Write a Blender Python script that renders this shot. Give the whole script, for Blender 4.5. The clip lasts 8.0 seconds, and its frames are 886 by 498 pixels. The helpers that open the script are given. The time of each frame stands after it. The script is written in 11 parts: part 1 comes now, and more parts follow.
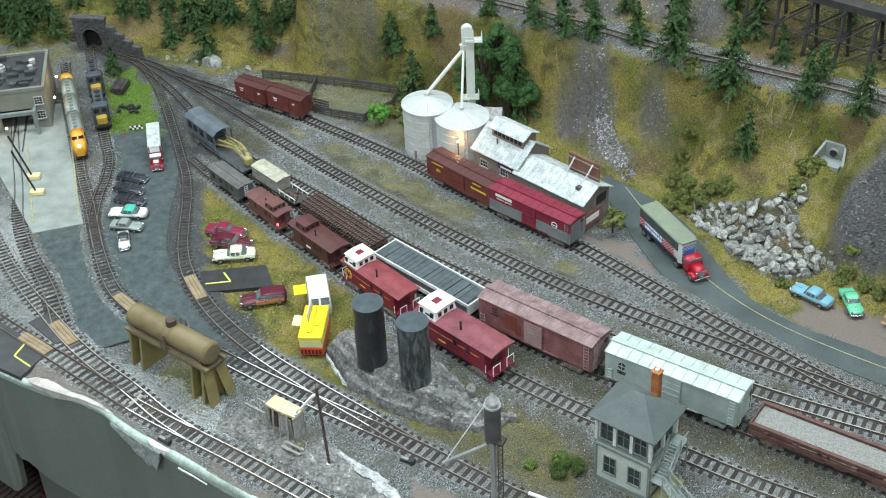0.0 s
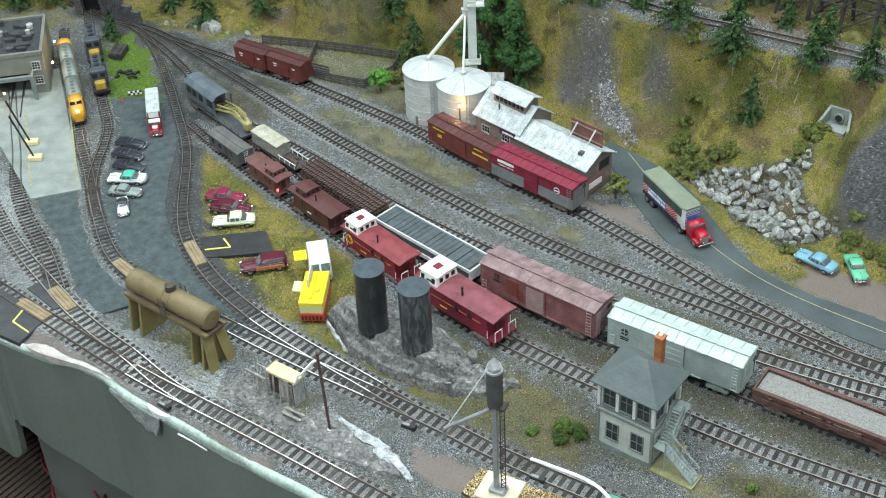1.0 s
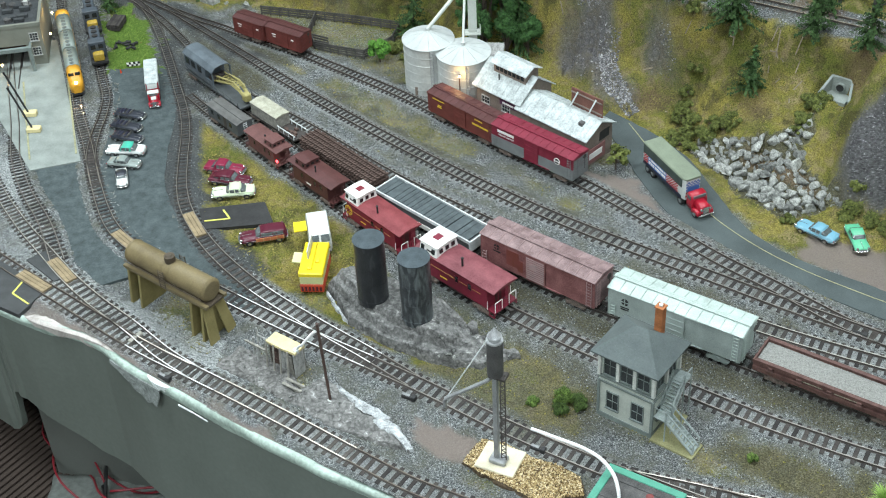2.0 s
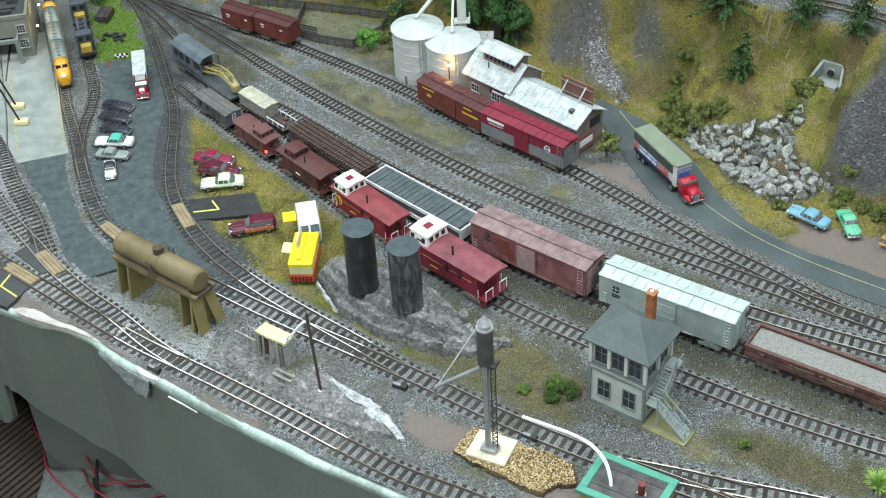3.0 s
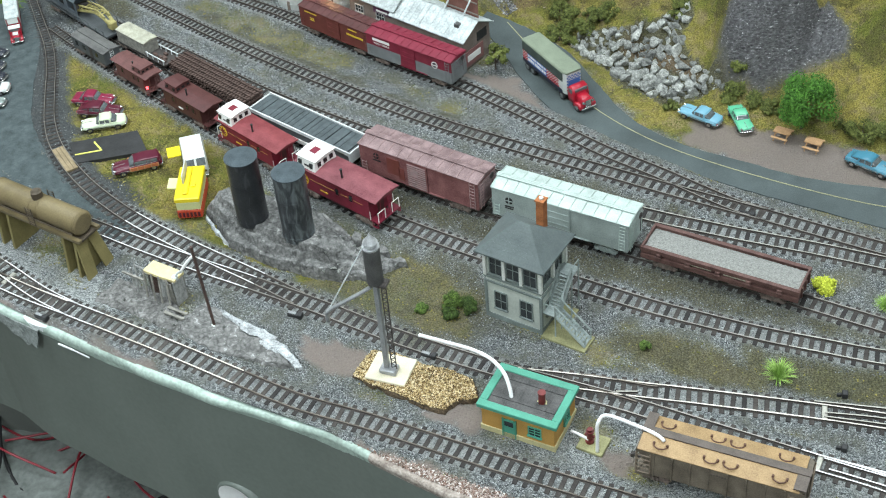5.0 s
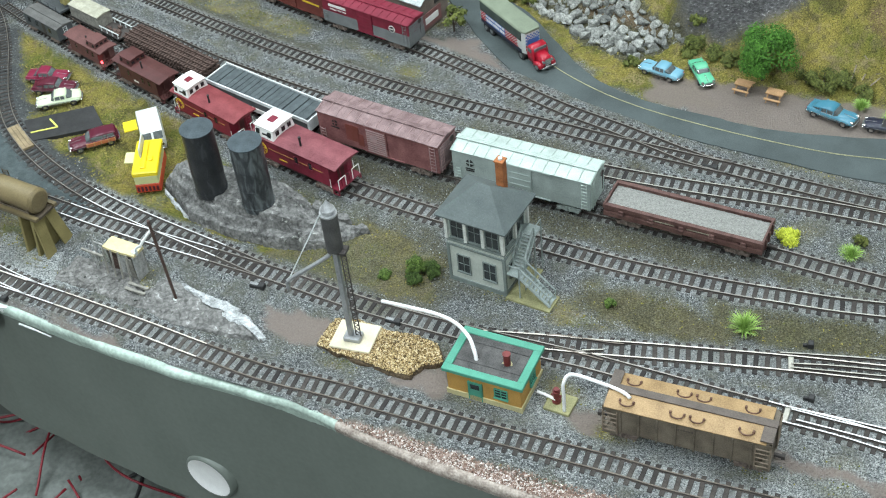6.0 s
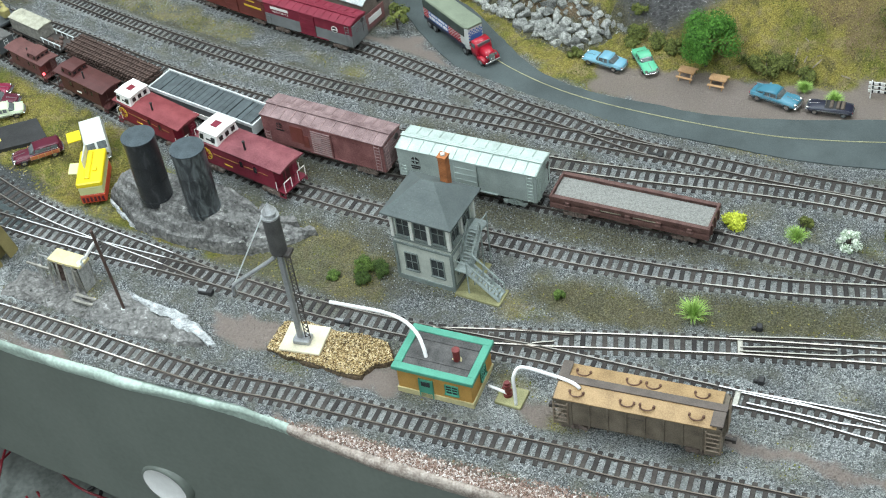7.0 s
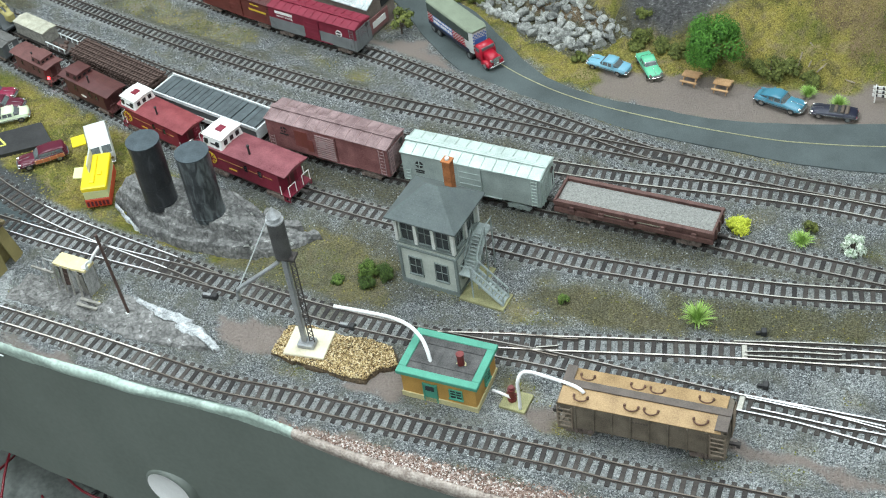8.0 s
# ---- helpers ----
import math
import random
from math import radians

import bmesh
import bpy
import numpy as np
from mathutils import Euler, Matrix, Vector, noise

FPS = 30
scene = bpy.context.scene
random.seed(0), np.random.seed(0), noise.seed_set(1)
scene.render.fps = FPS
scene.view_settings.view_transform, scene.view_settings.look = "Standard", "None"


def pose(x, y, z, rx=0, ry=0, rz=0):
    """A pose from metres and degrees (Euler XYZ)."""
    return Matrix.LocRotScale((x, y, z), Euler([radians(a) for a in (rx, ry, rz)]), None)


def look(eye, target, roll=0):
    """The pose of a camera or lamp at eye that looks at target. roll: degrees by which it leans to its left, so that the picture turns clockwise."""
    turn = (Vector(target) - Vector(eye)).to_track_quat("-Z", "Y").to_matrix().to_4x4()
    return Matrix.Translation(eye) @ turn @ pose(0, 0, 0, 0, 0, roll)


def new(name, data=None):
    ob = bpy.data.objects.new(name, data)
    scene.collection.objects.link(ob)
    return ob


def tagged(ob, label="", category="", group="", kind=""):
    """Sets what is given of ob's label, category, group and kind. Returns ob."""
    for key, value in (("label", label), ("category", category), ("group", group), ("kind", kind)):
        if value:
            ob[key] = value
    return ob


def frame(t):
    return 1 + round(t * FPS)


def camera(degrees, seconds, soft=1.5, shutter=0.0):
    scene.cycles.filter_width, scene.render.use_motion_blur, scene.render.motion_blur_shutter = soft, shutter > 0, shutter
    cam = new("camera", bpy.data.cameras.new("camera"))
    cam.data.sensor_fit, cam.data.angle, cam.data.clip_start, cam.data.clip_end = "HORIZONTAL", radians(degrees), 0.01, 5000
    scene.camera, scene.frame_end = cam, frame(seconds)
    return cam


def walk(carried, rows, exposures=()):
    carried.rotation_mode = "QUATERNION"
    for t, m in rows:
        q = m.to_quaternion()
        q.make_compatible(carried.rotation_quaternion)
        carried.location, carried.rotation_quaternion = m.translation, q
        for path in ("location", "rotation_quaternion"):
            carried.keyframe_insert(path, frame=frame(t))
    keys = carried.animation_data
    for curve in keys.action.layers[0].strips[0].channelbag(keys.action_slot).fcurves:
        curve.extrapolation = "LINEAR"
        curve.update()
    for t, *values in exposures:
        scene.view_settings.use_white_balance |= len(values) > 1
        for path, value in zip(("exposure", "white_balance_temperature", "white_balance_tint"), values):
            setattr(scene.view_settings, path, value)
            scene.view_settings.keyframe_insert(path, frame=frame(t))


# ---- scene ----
cam = camera(35.99, 8.0, 1.1)
# seconds, eye, yaw, pitch, roll about the line of sight
ROWS = [
    (0.0, 0.0000, 0.0000, 0.9748, 0.000, -36.443, -2.892),
    (0.5, -0.0017, 0.0019, 0.9736, -0.045, -36.602, -2.795),
    (1.0, -0.0013, 0.0056, 0.9614, 0.107, -37.610, -2.918),
    (1.5, -0.0014, 0.0060, 0.9577, 0.176, -38.504, -3.025),
    (3.0, 0.0037, 0.0079, 0.9479, -0.053, -38.975, -3.427),
    (3.5, 0.0173, 0.0092, 0.9376, -1.194, -40.081, -4.137),
    (4.0, 0.0266, 0.0109, 0.9327, -2.411, -40.545, -4.529),
    (4.5, 0.0370, 0.0122, 0.9227, -3.139, -41.060, -4.942),
    (6.0, 0.0611, 0.0169, 0.9022, -4.405, -43.182, -6.850),
    (6.5, 0.0785, 0.0151, 0.8951, -5.287, -43.424, -8.034),
    (7.0, 0.0843, 0.0131, 0.8943, -5.935, -43.269, -8.139),
    (7.5, 0.0843, 0.0128, 0.8969, -5.855, -43.169, -8.201),
    (8.0, 0.0840, 0.0134, 0.8955, -5.749, -43.114, -8.244),
]
walk(cam, [(t, pose(x, y, z, 90 + pitch, 0, yaw) @ pose(0, 0, 0, 0, 0, roll)) for t, x, y, z, yaw, pitch, roll in ROWS])

# ---- light: unseen ceiling lamps of an indoor room, taken as fluorescent fittings ----
world = bpy.data.worlds.new("room_air")
scene.world = world
world.use_nodes = True
world.node_tree.nodes["Background"].inputs[0].default_value = (0.9, 1.0, 0.97, 1)
world.node_tree.nodes["Background"].inputs[1].default_value = 0.02
scene.view_settings.exposure = -0.03


def tube_light(name, x, y, z, length, watts, rz=0.0, width=0.30):
    data = bpy.data.lights.new(name, "AREA")
    data.shape, data.size, data.size_y, data.energy = "RECTANGLE", length, width, watts
    data.color = (0.86, 0.965, 1.02)
    ob = new(name, data)
    ob.matrix_world = pose(x, y, z, 0, 0, rz)
    return ob


CEILING = 1.75
# Front lamps and per-lamp factors are added to brighten fascia and front corners
for i, (lx, ly) in enumerate(((-0.75, 1.05), (0.75, 1.05), (-0.75, 2.10), (0.75, 2.10), (-1.05, -0.25), (0.75, -0.55))):
    tube_light("fluorescent_lamp", lx, ly, CEILING - 0.06, 1.25, (26.0 if ly > 0 else 24.0) * (1.14 if lx < 0 else 0.90) * (1.5 if lx < -1 else 1.35 if ly < -.5 else 1.0) if ly < 1.5 else 14.0)

# ---- materials ----


def rgb(c):
    return (c[0], c[1], c[2], 1.0)


def mat(name, col, rough=0.6, metal=0.0, vary=0.25, scale=120.0, fine=900.0, bump=0.15, depth=0.0004, col2=None, dust=0.0, spec=0.5):
    """A surface with broad stains (scale) and fine grain (fine), both per metre, and a little random tone per object."""
    m = bpy.data.materials.new(name)
    m.use_nodes = True
    nt = m.node_tree
    b = nt.nodes["Principled BSDF"]
    tc = nt.nodes.new("ShaderNodeTexCoord")
    n1 = nt.nodes.new("ShaderNodeTexNoise")
    n1.inputs["Scale"].default_value, n1.inputs["Detail"].default_value = scale, 5.0
    n2 = nt.nodes.new("ShaderNodeTexNoise")
    n2.inputs["Scale"].default_value, n2.inputs["Detail"].default_value = fine, 3.0
    nt.links.new(tc.outputs["Object"], n1.inputs["Vector"])
    nt.links.new(tc.outputs["Object"], n2.inputs["Vector"])
    ramp = nt.nodes.new("ShaderNodeValToRGB")
    c2 = col2 or tuple(min(1, c * (1 + vary * 1.3) + 0.01) for c in col)
    ramp.color_ramp.elements[0].position, ramp.color_ramp.elements[1].position = 0.33, 0.68
    ramp.color_ramp.elements[0].color = rgb([c * (1 - vary) for c in col])
    ramp.color_ramp.elements[1].color = rgb(c2)
    mix = nt.nodes.new("ShaderNodeMath")
    mix.operation = "MULTIPLY_ADD"
    mix.inputs[1].default_value = 0.45
    nt.links.new(n2.outputs["Fac"], mix.inputs[0])
    half = nt.nodes.new("ShaderNodeMath")
    half.operation = "MULTIPLY"
    half.inputs[1].default_value = 0.55
    nt.links.new(n1.outputs["Fac"], half.inputs[0])
    nt.links.new(half.outputs[0], mix.inputs[2])
    nt.links.new(mix.outputs[0], ramp.inputs[0])
    nt.links.new(ramp.outputs[0], b.inputs["Base Color"])
    b.inputs["Roughness"].default_value, b.inputs["Metallic"].default_value = rough, metal
    b.inputs["Specular IOR Level"].default_value = spec
    bp = nt.nodes.new("ShaderNodeBump")
    bp.inputs["Strength"].default_value, bp.inputs["Distance"].default_value = bump, depth
    nt.links.new(n2.outputs["Fac"], bp.inputs["Height"])
    nt.links.new(bp.outputs[0], b.inputs["Normal"])
    return m


M = {}
M["tie"] = mat("weathered_ties", (0.026, 0.024, 0.023), 0.92, vary=0.5, scale=90, fine=1500, bump=0.4)


def tone_by_object(m, lo, hi):
    """Each object that wears the material gets a tone of its own between lo and hi."""
    nt = m.node_tree
    pb = nt.nodes["Principled BSDF"]
    src = pb.inputs["Base Color"].links[0].from_socket
    oi = nt.nodes.new("ShaderNodeObjectInfo")
    ramp = nt.nodes.new("ShaderNodeValToRGB")
    ramp.color_ramp.elements[0].color, ramp.color_ramp.elements[1].color = rgb(lo), rgb(hi)
    nt.links.new(oi.outputs["Random"], ramp.inputs[0])
    mul = nt.nodes.new("ShaderNodeMix")
    mul.data_type, mul.blend_type = "RGBA", "MULTIPLY"
    mul.inputs[0].default_value = 1.0
    nt.links.new(src, mul.inputs[6])
    nt.links.new(ramp.outputs[0], mul.inputs[7])
    nt.links.new(mul.outputs[2], pb.inputs["Base Color"])


tone_by_object(M["tie"], (0.65, 0.62, 0.60), (1.75, 1.60, 1.45))
M["rail"] = mat("rusty_rail", (0.066, 0.055, 0.047), 0.55, 0.5, vary=0.35, scale=40)
M["railtop"] = mat("polished_rail_head", (0.27, 0.25, 0.22), 0.36, 0.7, vary=0.2, scale=30)
# White heads: glare of the lamps on the rails, painted into the colour
M["railwhite"] = mat("glare_white_rail", (0.76, 0.75, 0.71), 0.38, 0.45, vary=0.3, scale=70)
M["silver"] = mat("silver_paint", (0.335, 0.390, 0.368), 0.5, 0.2, vary=0.2, scale=60, bump=0.1)
M["silver_roof"] = mat("pale_silver_roof", (0.40, 0.475, 0.435), 0.55, 0.1, vary=0.25, scale=70, bump=0.1)
M["oxide"] = mat("faded_oxide_paint", (0.185, 0.052, 0.052), 0.65, vary=0.45, scale=60, col2=(0.30, 0.135, 0.128))
M["oxide_roof"] = mat("dusty_pink_roof", (0.205, 0.115, 0.113), 0.7, vary=0.5, scale=90, col2=(0.34, 0.24, 0.235))
M["pinkslat"] = mat("dusty_pink_door_slats", (0.54, 0.42, 0.41), 0.75, vary=0.5, scale=150, col2=(0.40, 0.25, 0.24))
M["maroon"] = mat("dark_maroon_paint", (0.075, 0.022, 0.02), 0.5, vary=0.25, scale=60)
M["red"] = mat("caboose_red_paint", (0.172, 0.0075, 0.021), 0.5, vary=0.2, scale=60)
M["crimson"] = mat("crimson_paint", (0.180, 0.011, 0.029), 0.5, vary=0.2, scale=60)
M["boxbrown"] = mat("boxcar_brown_paint", (0.13, 0.028, 0.022), 0.55, vary=0.25, scale=60)
M["grey"] = mat("boxcar_grey_paint", (0.17, 0.18, 0.18), 0.55, vary=0.2, scale=60)
M["darkgrey"] = mat("slate_grey_paint", (0.075, 0.083, 0.085), 0.6, vary=0.3, scale=60)
M["black"] = mat("sooty_black", (0.017, 0.017, 0.017), 0.6, vary=0.4, scale=80)
M["steel"] = mat("running_gear_steel", (0.06, 0.052, 0.047), 0.6, 0.3, vary=0.4, scale=150)
M["truckiron"] = mat("dusty_rusty_cast_iron", (0.125, 0.092, 0.074), 0.8, vary=0.4, scale=260, col2=(0.24, 0.19, 0.16))
M["white"] = mat("white_paint", (0.78, 0.77, 0.73), 0.5, vary=0.1, scale=70)
M["rust"] = mat("rust_brown", (0.075, 0.045, 0.035), 0.8, vary=0.45, scale=200)
M["gravel"] = mat("gravel_load", (0.235, 0.235, 0.215), 0.95, vary=0.4, scale=600, fine=1600, bump=0.8, depth=0.0012)

# ---- mesh helpers ----


def part(name, bm, material, parent=None, label="", smooth=False):
    """One mesh object from a bmesh, under a thing or a part."""
    me = bpy.data.meshes.new(name)
    if smooth:
        for f in bm.faces:
            f.smooth = True
    bm.to_mesh(me)
    bm.free()
    for m in material if isinstance(material, (list, tuple)) else (material,):
        me.materials.append(m)
    ob = new(name, me)
    if parent:
        ob.parent = parent
    if label:
        tagged(ob, label)
    return ob


def thing(name, m, label, category, group="", kind=""):
    ob = new(name)
    ob.empty_display_size = 0.01
    ob.matrix_world = m
    return tagged(ob, label, category, group, kind)


def box(bm, x0, y0, z0, x1, y1, z1, mi=0, bevel=0.0):
    """An upright block between two corners."""
    vs = [bm.verts.new((x, y, z)) for z in (z0, z1) for y in (y0, y1) for x in (x0, x1)]
    fs = [bm.faces.new([vs[i] for i in q]) for q in ((0, 2, 3, 1), (4, 5, 7, 6), (0, 1, 5, 4), (2, 6, 7, 3), (0, 4, 6, 2), (1, 3, 7, 5))]
    for f in fs:
        f.material_index = mi
    if bevel:
        es = {e for f in fs for e in f.edges}
        r = bmesh.ops.bevel(bm, geom=list(es), offset=bevel, segments=1, affect="EDGES")
        for f in r["faces"]:
            f.material_index = mi
    return bm


def cyl(bm, x, y, z0, z1, r0, r1=None, n=16, mi=0, m=None, cap=True):
    """An upright round post or cone; m turns it."""
    r1 = r0 if r1 is None else r1
    a, b = [], []
    for i in range(n):
        c, s = math.cos(2 * math.pi * i / n), math.sin(2 * math.pi * i / n)
        p, q = Vector((x + r0 * c, y + r0 * s, z0)), Vector((x + r1 * c, y + r1 * s, z1))
        if m:
            p, q = m @ p, m @ q
        a.append(bm.verts.new(p))
        b.append(bm.verts.new(q))
    for i in range(n):
        f = bm.faces.new((a[i], a[(i + 1) % n], b[(i + 1) % n], b[i]))
        f.smooth, f.material_index = n > 8, mi
    if cap:
        for f in (bm.faces.new(a[::-1]), bm.faces.new(b)):
            f.material_index = mi
            for e in f.edges:
                e.smooth = False
    return bm


def rod(bm, p, q, r, n=6, mi=0):
    """A round bar from p to q."""
    p, q = Vector(p), Vector(q)
    d = q - p
    m = Matrix.Translation(p) @ d.to_track_quat("Z", "Y").to_matrix().to_4x4()
    return cyl(bm, 0, 0, 0, d.length, r, r, n, mi, m)


def extrude_profile(bm, pts, x0, x1, mi=0):
    """A (y, z) outline drawn out along x."""
    a = [bm.verts.new((x0, y, z)) for y, z in pts]
    b = [bm.verts.new((x1, y, z)) for y, z in pts]
    n = len(pts)
    for i in range(n):
        bm.faces.new((a[i], b[i], b[(i + 1) % n], a[(i + 1) % n])).material_index = mi
    bm.faces.new(a).material_index = mi
    bm.faces.new(b[::-1]).material_index = mi
    bmesh.ops.recalc_face_normals(bm, faces=bm.faces)
    return bm


def B():
    return bmesh.new()


def spline(pts, step=0.004):
    """Even points along a smooth curve through the given ones."""
    p = [Vector((*q[:2], q[2] if len(q) > 2 else 0.0)) for q in pts]
    p = [2 * p[0] - p[1]] + p + [2 * p[-1] - p[-2]]
    out = []
    for i in range(1, len(p) - 2):
        a, b, c, d = p[i - 1:i + 3]
        n = max(2, int((c - b).length / 0.002))
        for k in range(n):
            t = k / n
            out.append(0.5 * (2 * b + (c - a) * t + (2 * a - 5 * b + 4 * c - d) * t * t + (3 * b - a - 3 * c + d) * t ** 3))
    out.append(p[-2])
    even, left = [out[0]], step
    for a, b in zip(out, out[1:]):
        seg = (b - a).length
        while seg >= left:
            a = a + (b - a) * (left / seg)
            even.append(a)
            seg, left = (b - a).length, step
        left -= seg
    return even


# ---- plan: track centre lines ----
TRACKS = {
    "front": [(-.72, 1.41), (-.60, 1.30), (-.509, 1.218), (-.462, 1.176), (-.423, 1.143), (-.372, 1.098), (-.317, 1.052), (-.262, 1.012), (-.207, .972), (-.151, .930), (-.097, .888), (-.046, .850), (.011, .817), (.057, .788), (.138, .737), (.228, .683), (.268, .657), (.346, .612), (.45, .55), (.62, .45)],
    "front_branch": [(-.62, 1.52), (-.543, 1.362), (-.498, 1.285), (-.455, 1.224), (-.42, 1.176), (-.385, 1.135), (-.341, 1.091), (-.300, 1.046), (-.262, 1.012)],
    "loop": [(-.552, 1.83), (-.544, 1.797), (-.516, 1.696), (-.488, 1.588), (-.470, 1.516), (-.448, 1.449), (-.433, 1.397), (-.404, 1.305), (-.375, 1.248), (-.326, 1.198), (-.249, 1.137), (-.197, 1.096), (-.14, 1.054), (-.086, 1.016), (-.02, .968), (.044, .918), (.12, .866), (.203, .816), (.238, .795), (.297, .756), (.3757, .7039), (.4167, .678), (.4532, .651), (.4773, .633), (.62, .53)],
    "yard_lead": [(-.56, 1.94), (-.527, 1.899), (-.484, 1.85), (-.446, 1.823), (-.419, 1.783), (-.394, 1.722), (-.369, 1.643), (-.347, 1.563), (-.331, 1.503), (-.323, 1.45), (-.319, 1.388), (-.314, 1.335), (-.301, 1.285), (-.271, 1.224), (-.234, 1.171), (-.193, 1.125), (-.141, 1.076), (-.087, 1.028), (-.04, .984)],
    "hopper_lead": [(.15, .846), (.207, .826), (.243, .812), (.309, .7885), (.399, .7550), (.4559, .732), (.511, .7095), (.62, .661), (.75, .60)],
    "caboose": [(-.330, 1.545), (-.297, 1.500), (-.258, 1.452), (-.208, 1.388), (-.144, 1.312), (-.072, 1.224), (.018, 1.120), (.067, 1.076), (.136, 1.02), (.234, .948), (.29, .908), (.335, .88), (.381, .853), (.426, .83), (.47, .808), (.545, .777), (.72, .71)],
    "freight": [(-.446, 1.823), (-.419, 1.788), (-.384, 1.739), (-.338, 1.660), (-.294, 1.560), (-.205, 1.453), (-.119, 1.350), (-.016, 1.236), (.103, 1.125), (.231, 1.030), (.365, .935), (.434, .884), (.486, .846), (.527, .817), (.56, .793), (.72, .68)],
    "siding": [(-.285, 1.565), (-.21, 1.495), (-.158, 1.443), (-.057, 1.333), (.047, 1.238), (.18, 1.13), (.309, 1.043), (.374, 1.004), (.423, .977), (.471, .951), (.54, .910), (.60, .868), (.72, .785)],
    "main": [(-.56, 1.915), (-.514, 1.875), (-.484, 1.850), (-.438, 1.827), (-.390, 1.787), (-.342, 1.732), (-.295, 1.678), (-.251, 1.626), (-.206, 1.572), (-.13, 1.487), (-.06, 1.413), (.012, 1.342), (.07, 1.288), (.13, 1.236), (.21, 1.174), (.284, 1.120), (.336, 1.081), (.386, 1.045), (.434, 1.011), (.48, .977), (.525, .944), (.599, .894), (.74, .80)],
    "elevator": [(-.398, 1.794), (-.349, 1.755), (-.308, 1.726), (-.282, 1.706), (-.24, 1.676), (-.198, 1.647), (-.165, 1.620), (-.042, 1.512), (.032, 1.432), (.114, 1.348), (.166, 1.300), (.24, 1.217), (.294, 1.152), (.343, 1.102), (.40, 1.040), (.434, 1.011)],
    "engine": [(-.525, 1.88), (-.519, 1.856), (-.500, 1.776), (-.474, 1.676), (-.453, 1.599), (-.439, 1.548), (-.437, 1.50), (-.439, 1.463), (-.436, 1.41), (-.420, 1.35)],
    "shop": [(-.598, 1.688), (-.575, 1.596), (-.549, 1.497), (-.531, 1.418), (-.505, 1.35), (-.468, 1.28), (-.438, 1.205)],
}
HIGH = [(-.15, 1.80, .128), (-.02, 1.765, .128), (.092, 1.704, .128), (.227, 1.606, .128), (.318, 1.535, .128), (.390, 1.493, .128), (.473, 1.440, .128), (.536, 1.396, .128), (.68, 1.28, .128), (.85, 1.13, .128)]
LINES = {k: spline(v, .0012) for k, v in TRACKS.items()}
HIGHLINE = spline(HIGH, .0012)

EDGE = [(-1.0, 1.66), (-.75, 1.37), (-.60, 1.235), (-.54, 1.178), (-.490, 1.139), (-.464, 1.122), (-.438, 1.109), (-.413, 1.098), (-.389, 1.087), (-.368, 1.072), (-.347, 1.050), (-.32, 1.026), (-.243, .965), (-.189, .924), (-.129, .882), (-.067, .842), (-.025, .814), (.010, .785), (.051, .750), (.093, .718), (.128, .692), (.176, .660), (.25, .615), (.35, .555), (.5, .465), (.7, .345), (1.0, .16)]
FOOT = [(-1.2, 2.02), (-.6, 1.93), (-.498, 1.885), (-.31, 1.815), (-.14, 1.755), (-.04, 1.70), (.09, 1.615), (.20, 1.475), (.28, 1.405), (.33, 1.315), (.41, 1.235), (.487, 1.175), (.56, 1.105), (.64, 1.055), (.80, .97), (1.2, .78)]
EX, EY = np.array(EDGE).T


def edge_y(x):
    return np.interp(x, EX, EY)


def foot_distance(x, y):
    """How far behind the foot of the hill a place lies; minus in front of it."""
    best = np.full(np.shape(x), 9.0)
    side = np.ones(np.shape(x))
    for (ax, ay), (bx, by) in zip(FOOT, FOOT[1:]):
        dx, dy = bx - ax, by - ay
        t = np.clip(((x - ax) * dx + (y - ay) * dy) / (dx * dx + dy * dy), 0, 1)
        d = np.hypot(x - ax - t * dx, y - ay - t * dy)
        s = np.where(dx * (y - ay) - dy * (x - ax) > 0, 1.0, -1.0)
        near = d < best
        best, side = np.where(near, d, best), np.where(near, s, side)
    return best * side


def waves(x, y, f, seed):
    """Cheap smooth unevenness, about -1 to 1."""
    r = np.random.RandomState(seed)
    out = np.zeros(np.shape(x))
    for k in range(6):
        a, ph, g = r.uniform(0, 2 * math.pi), r.uniform(0, 2 * math.pi), f * r.uniform(0.6, 1.8)
        out = out + np.sin(g * (x * math.cos(a) + y * math.sin(a)) + ph)
    return out / 3.2


def line_distance(x, y, pts):
    best = np.full(np.shape(x), 9.0)
    for a, b in zip(pts, pts[1:]):
        dx, dy = b[0] - a[0], b[1] - a[1]
        t = np.clip(((x - a[0]) * dx + (y - a[1]) * dy) / (dx * dx + dy * dy), 0, 1)
        best = np.minimum(best, np.hypot(x - a[0] - t * dx, y - a[1] - t * dy))
    return best


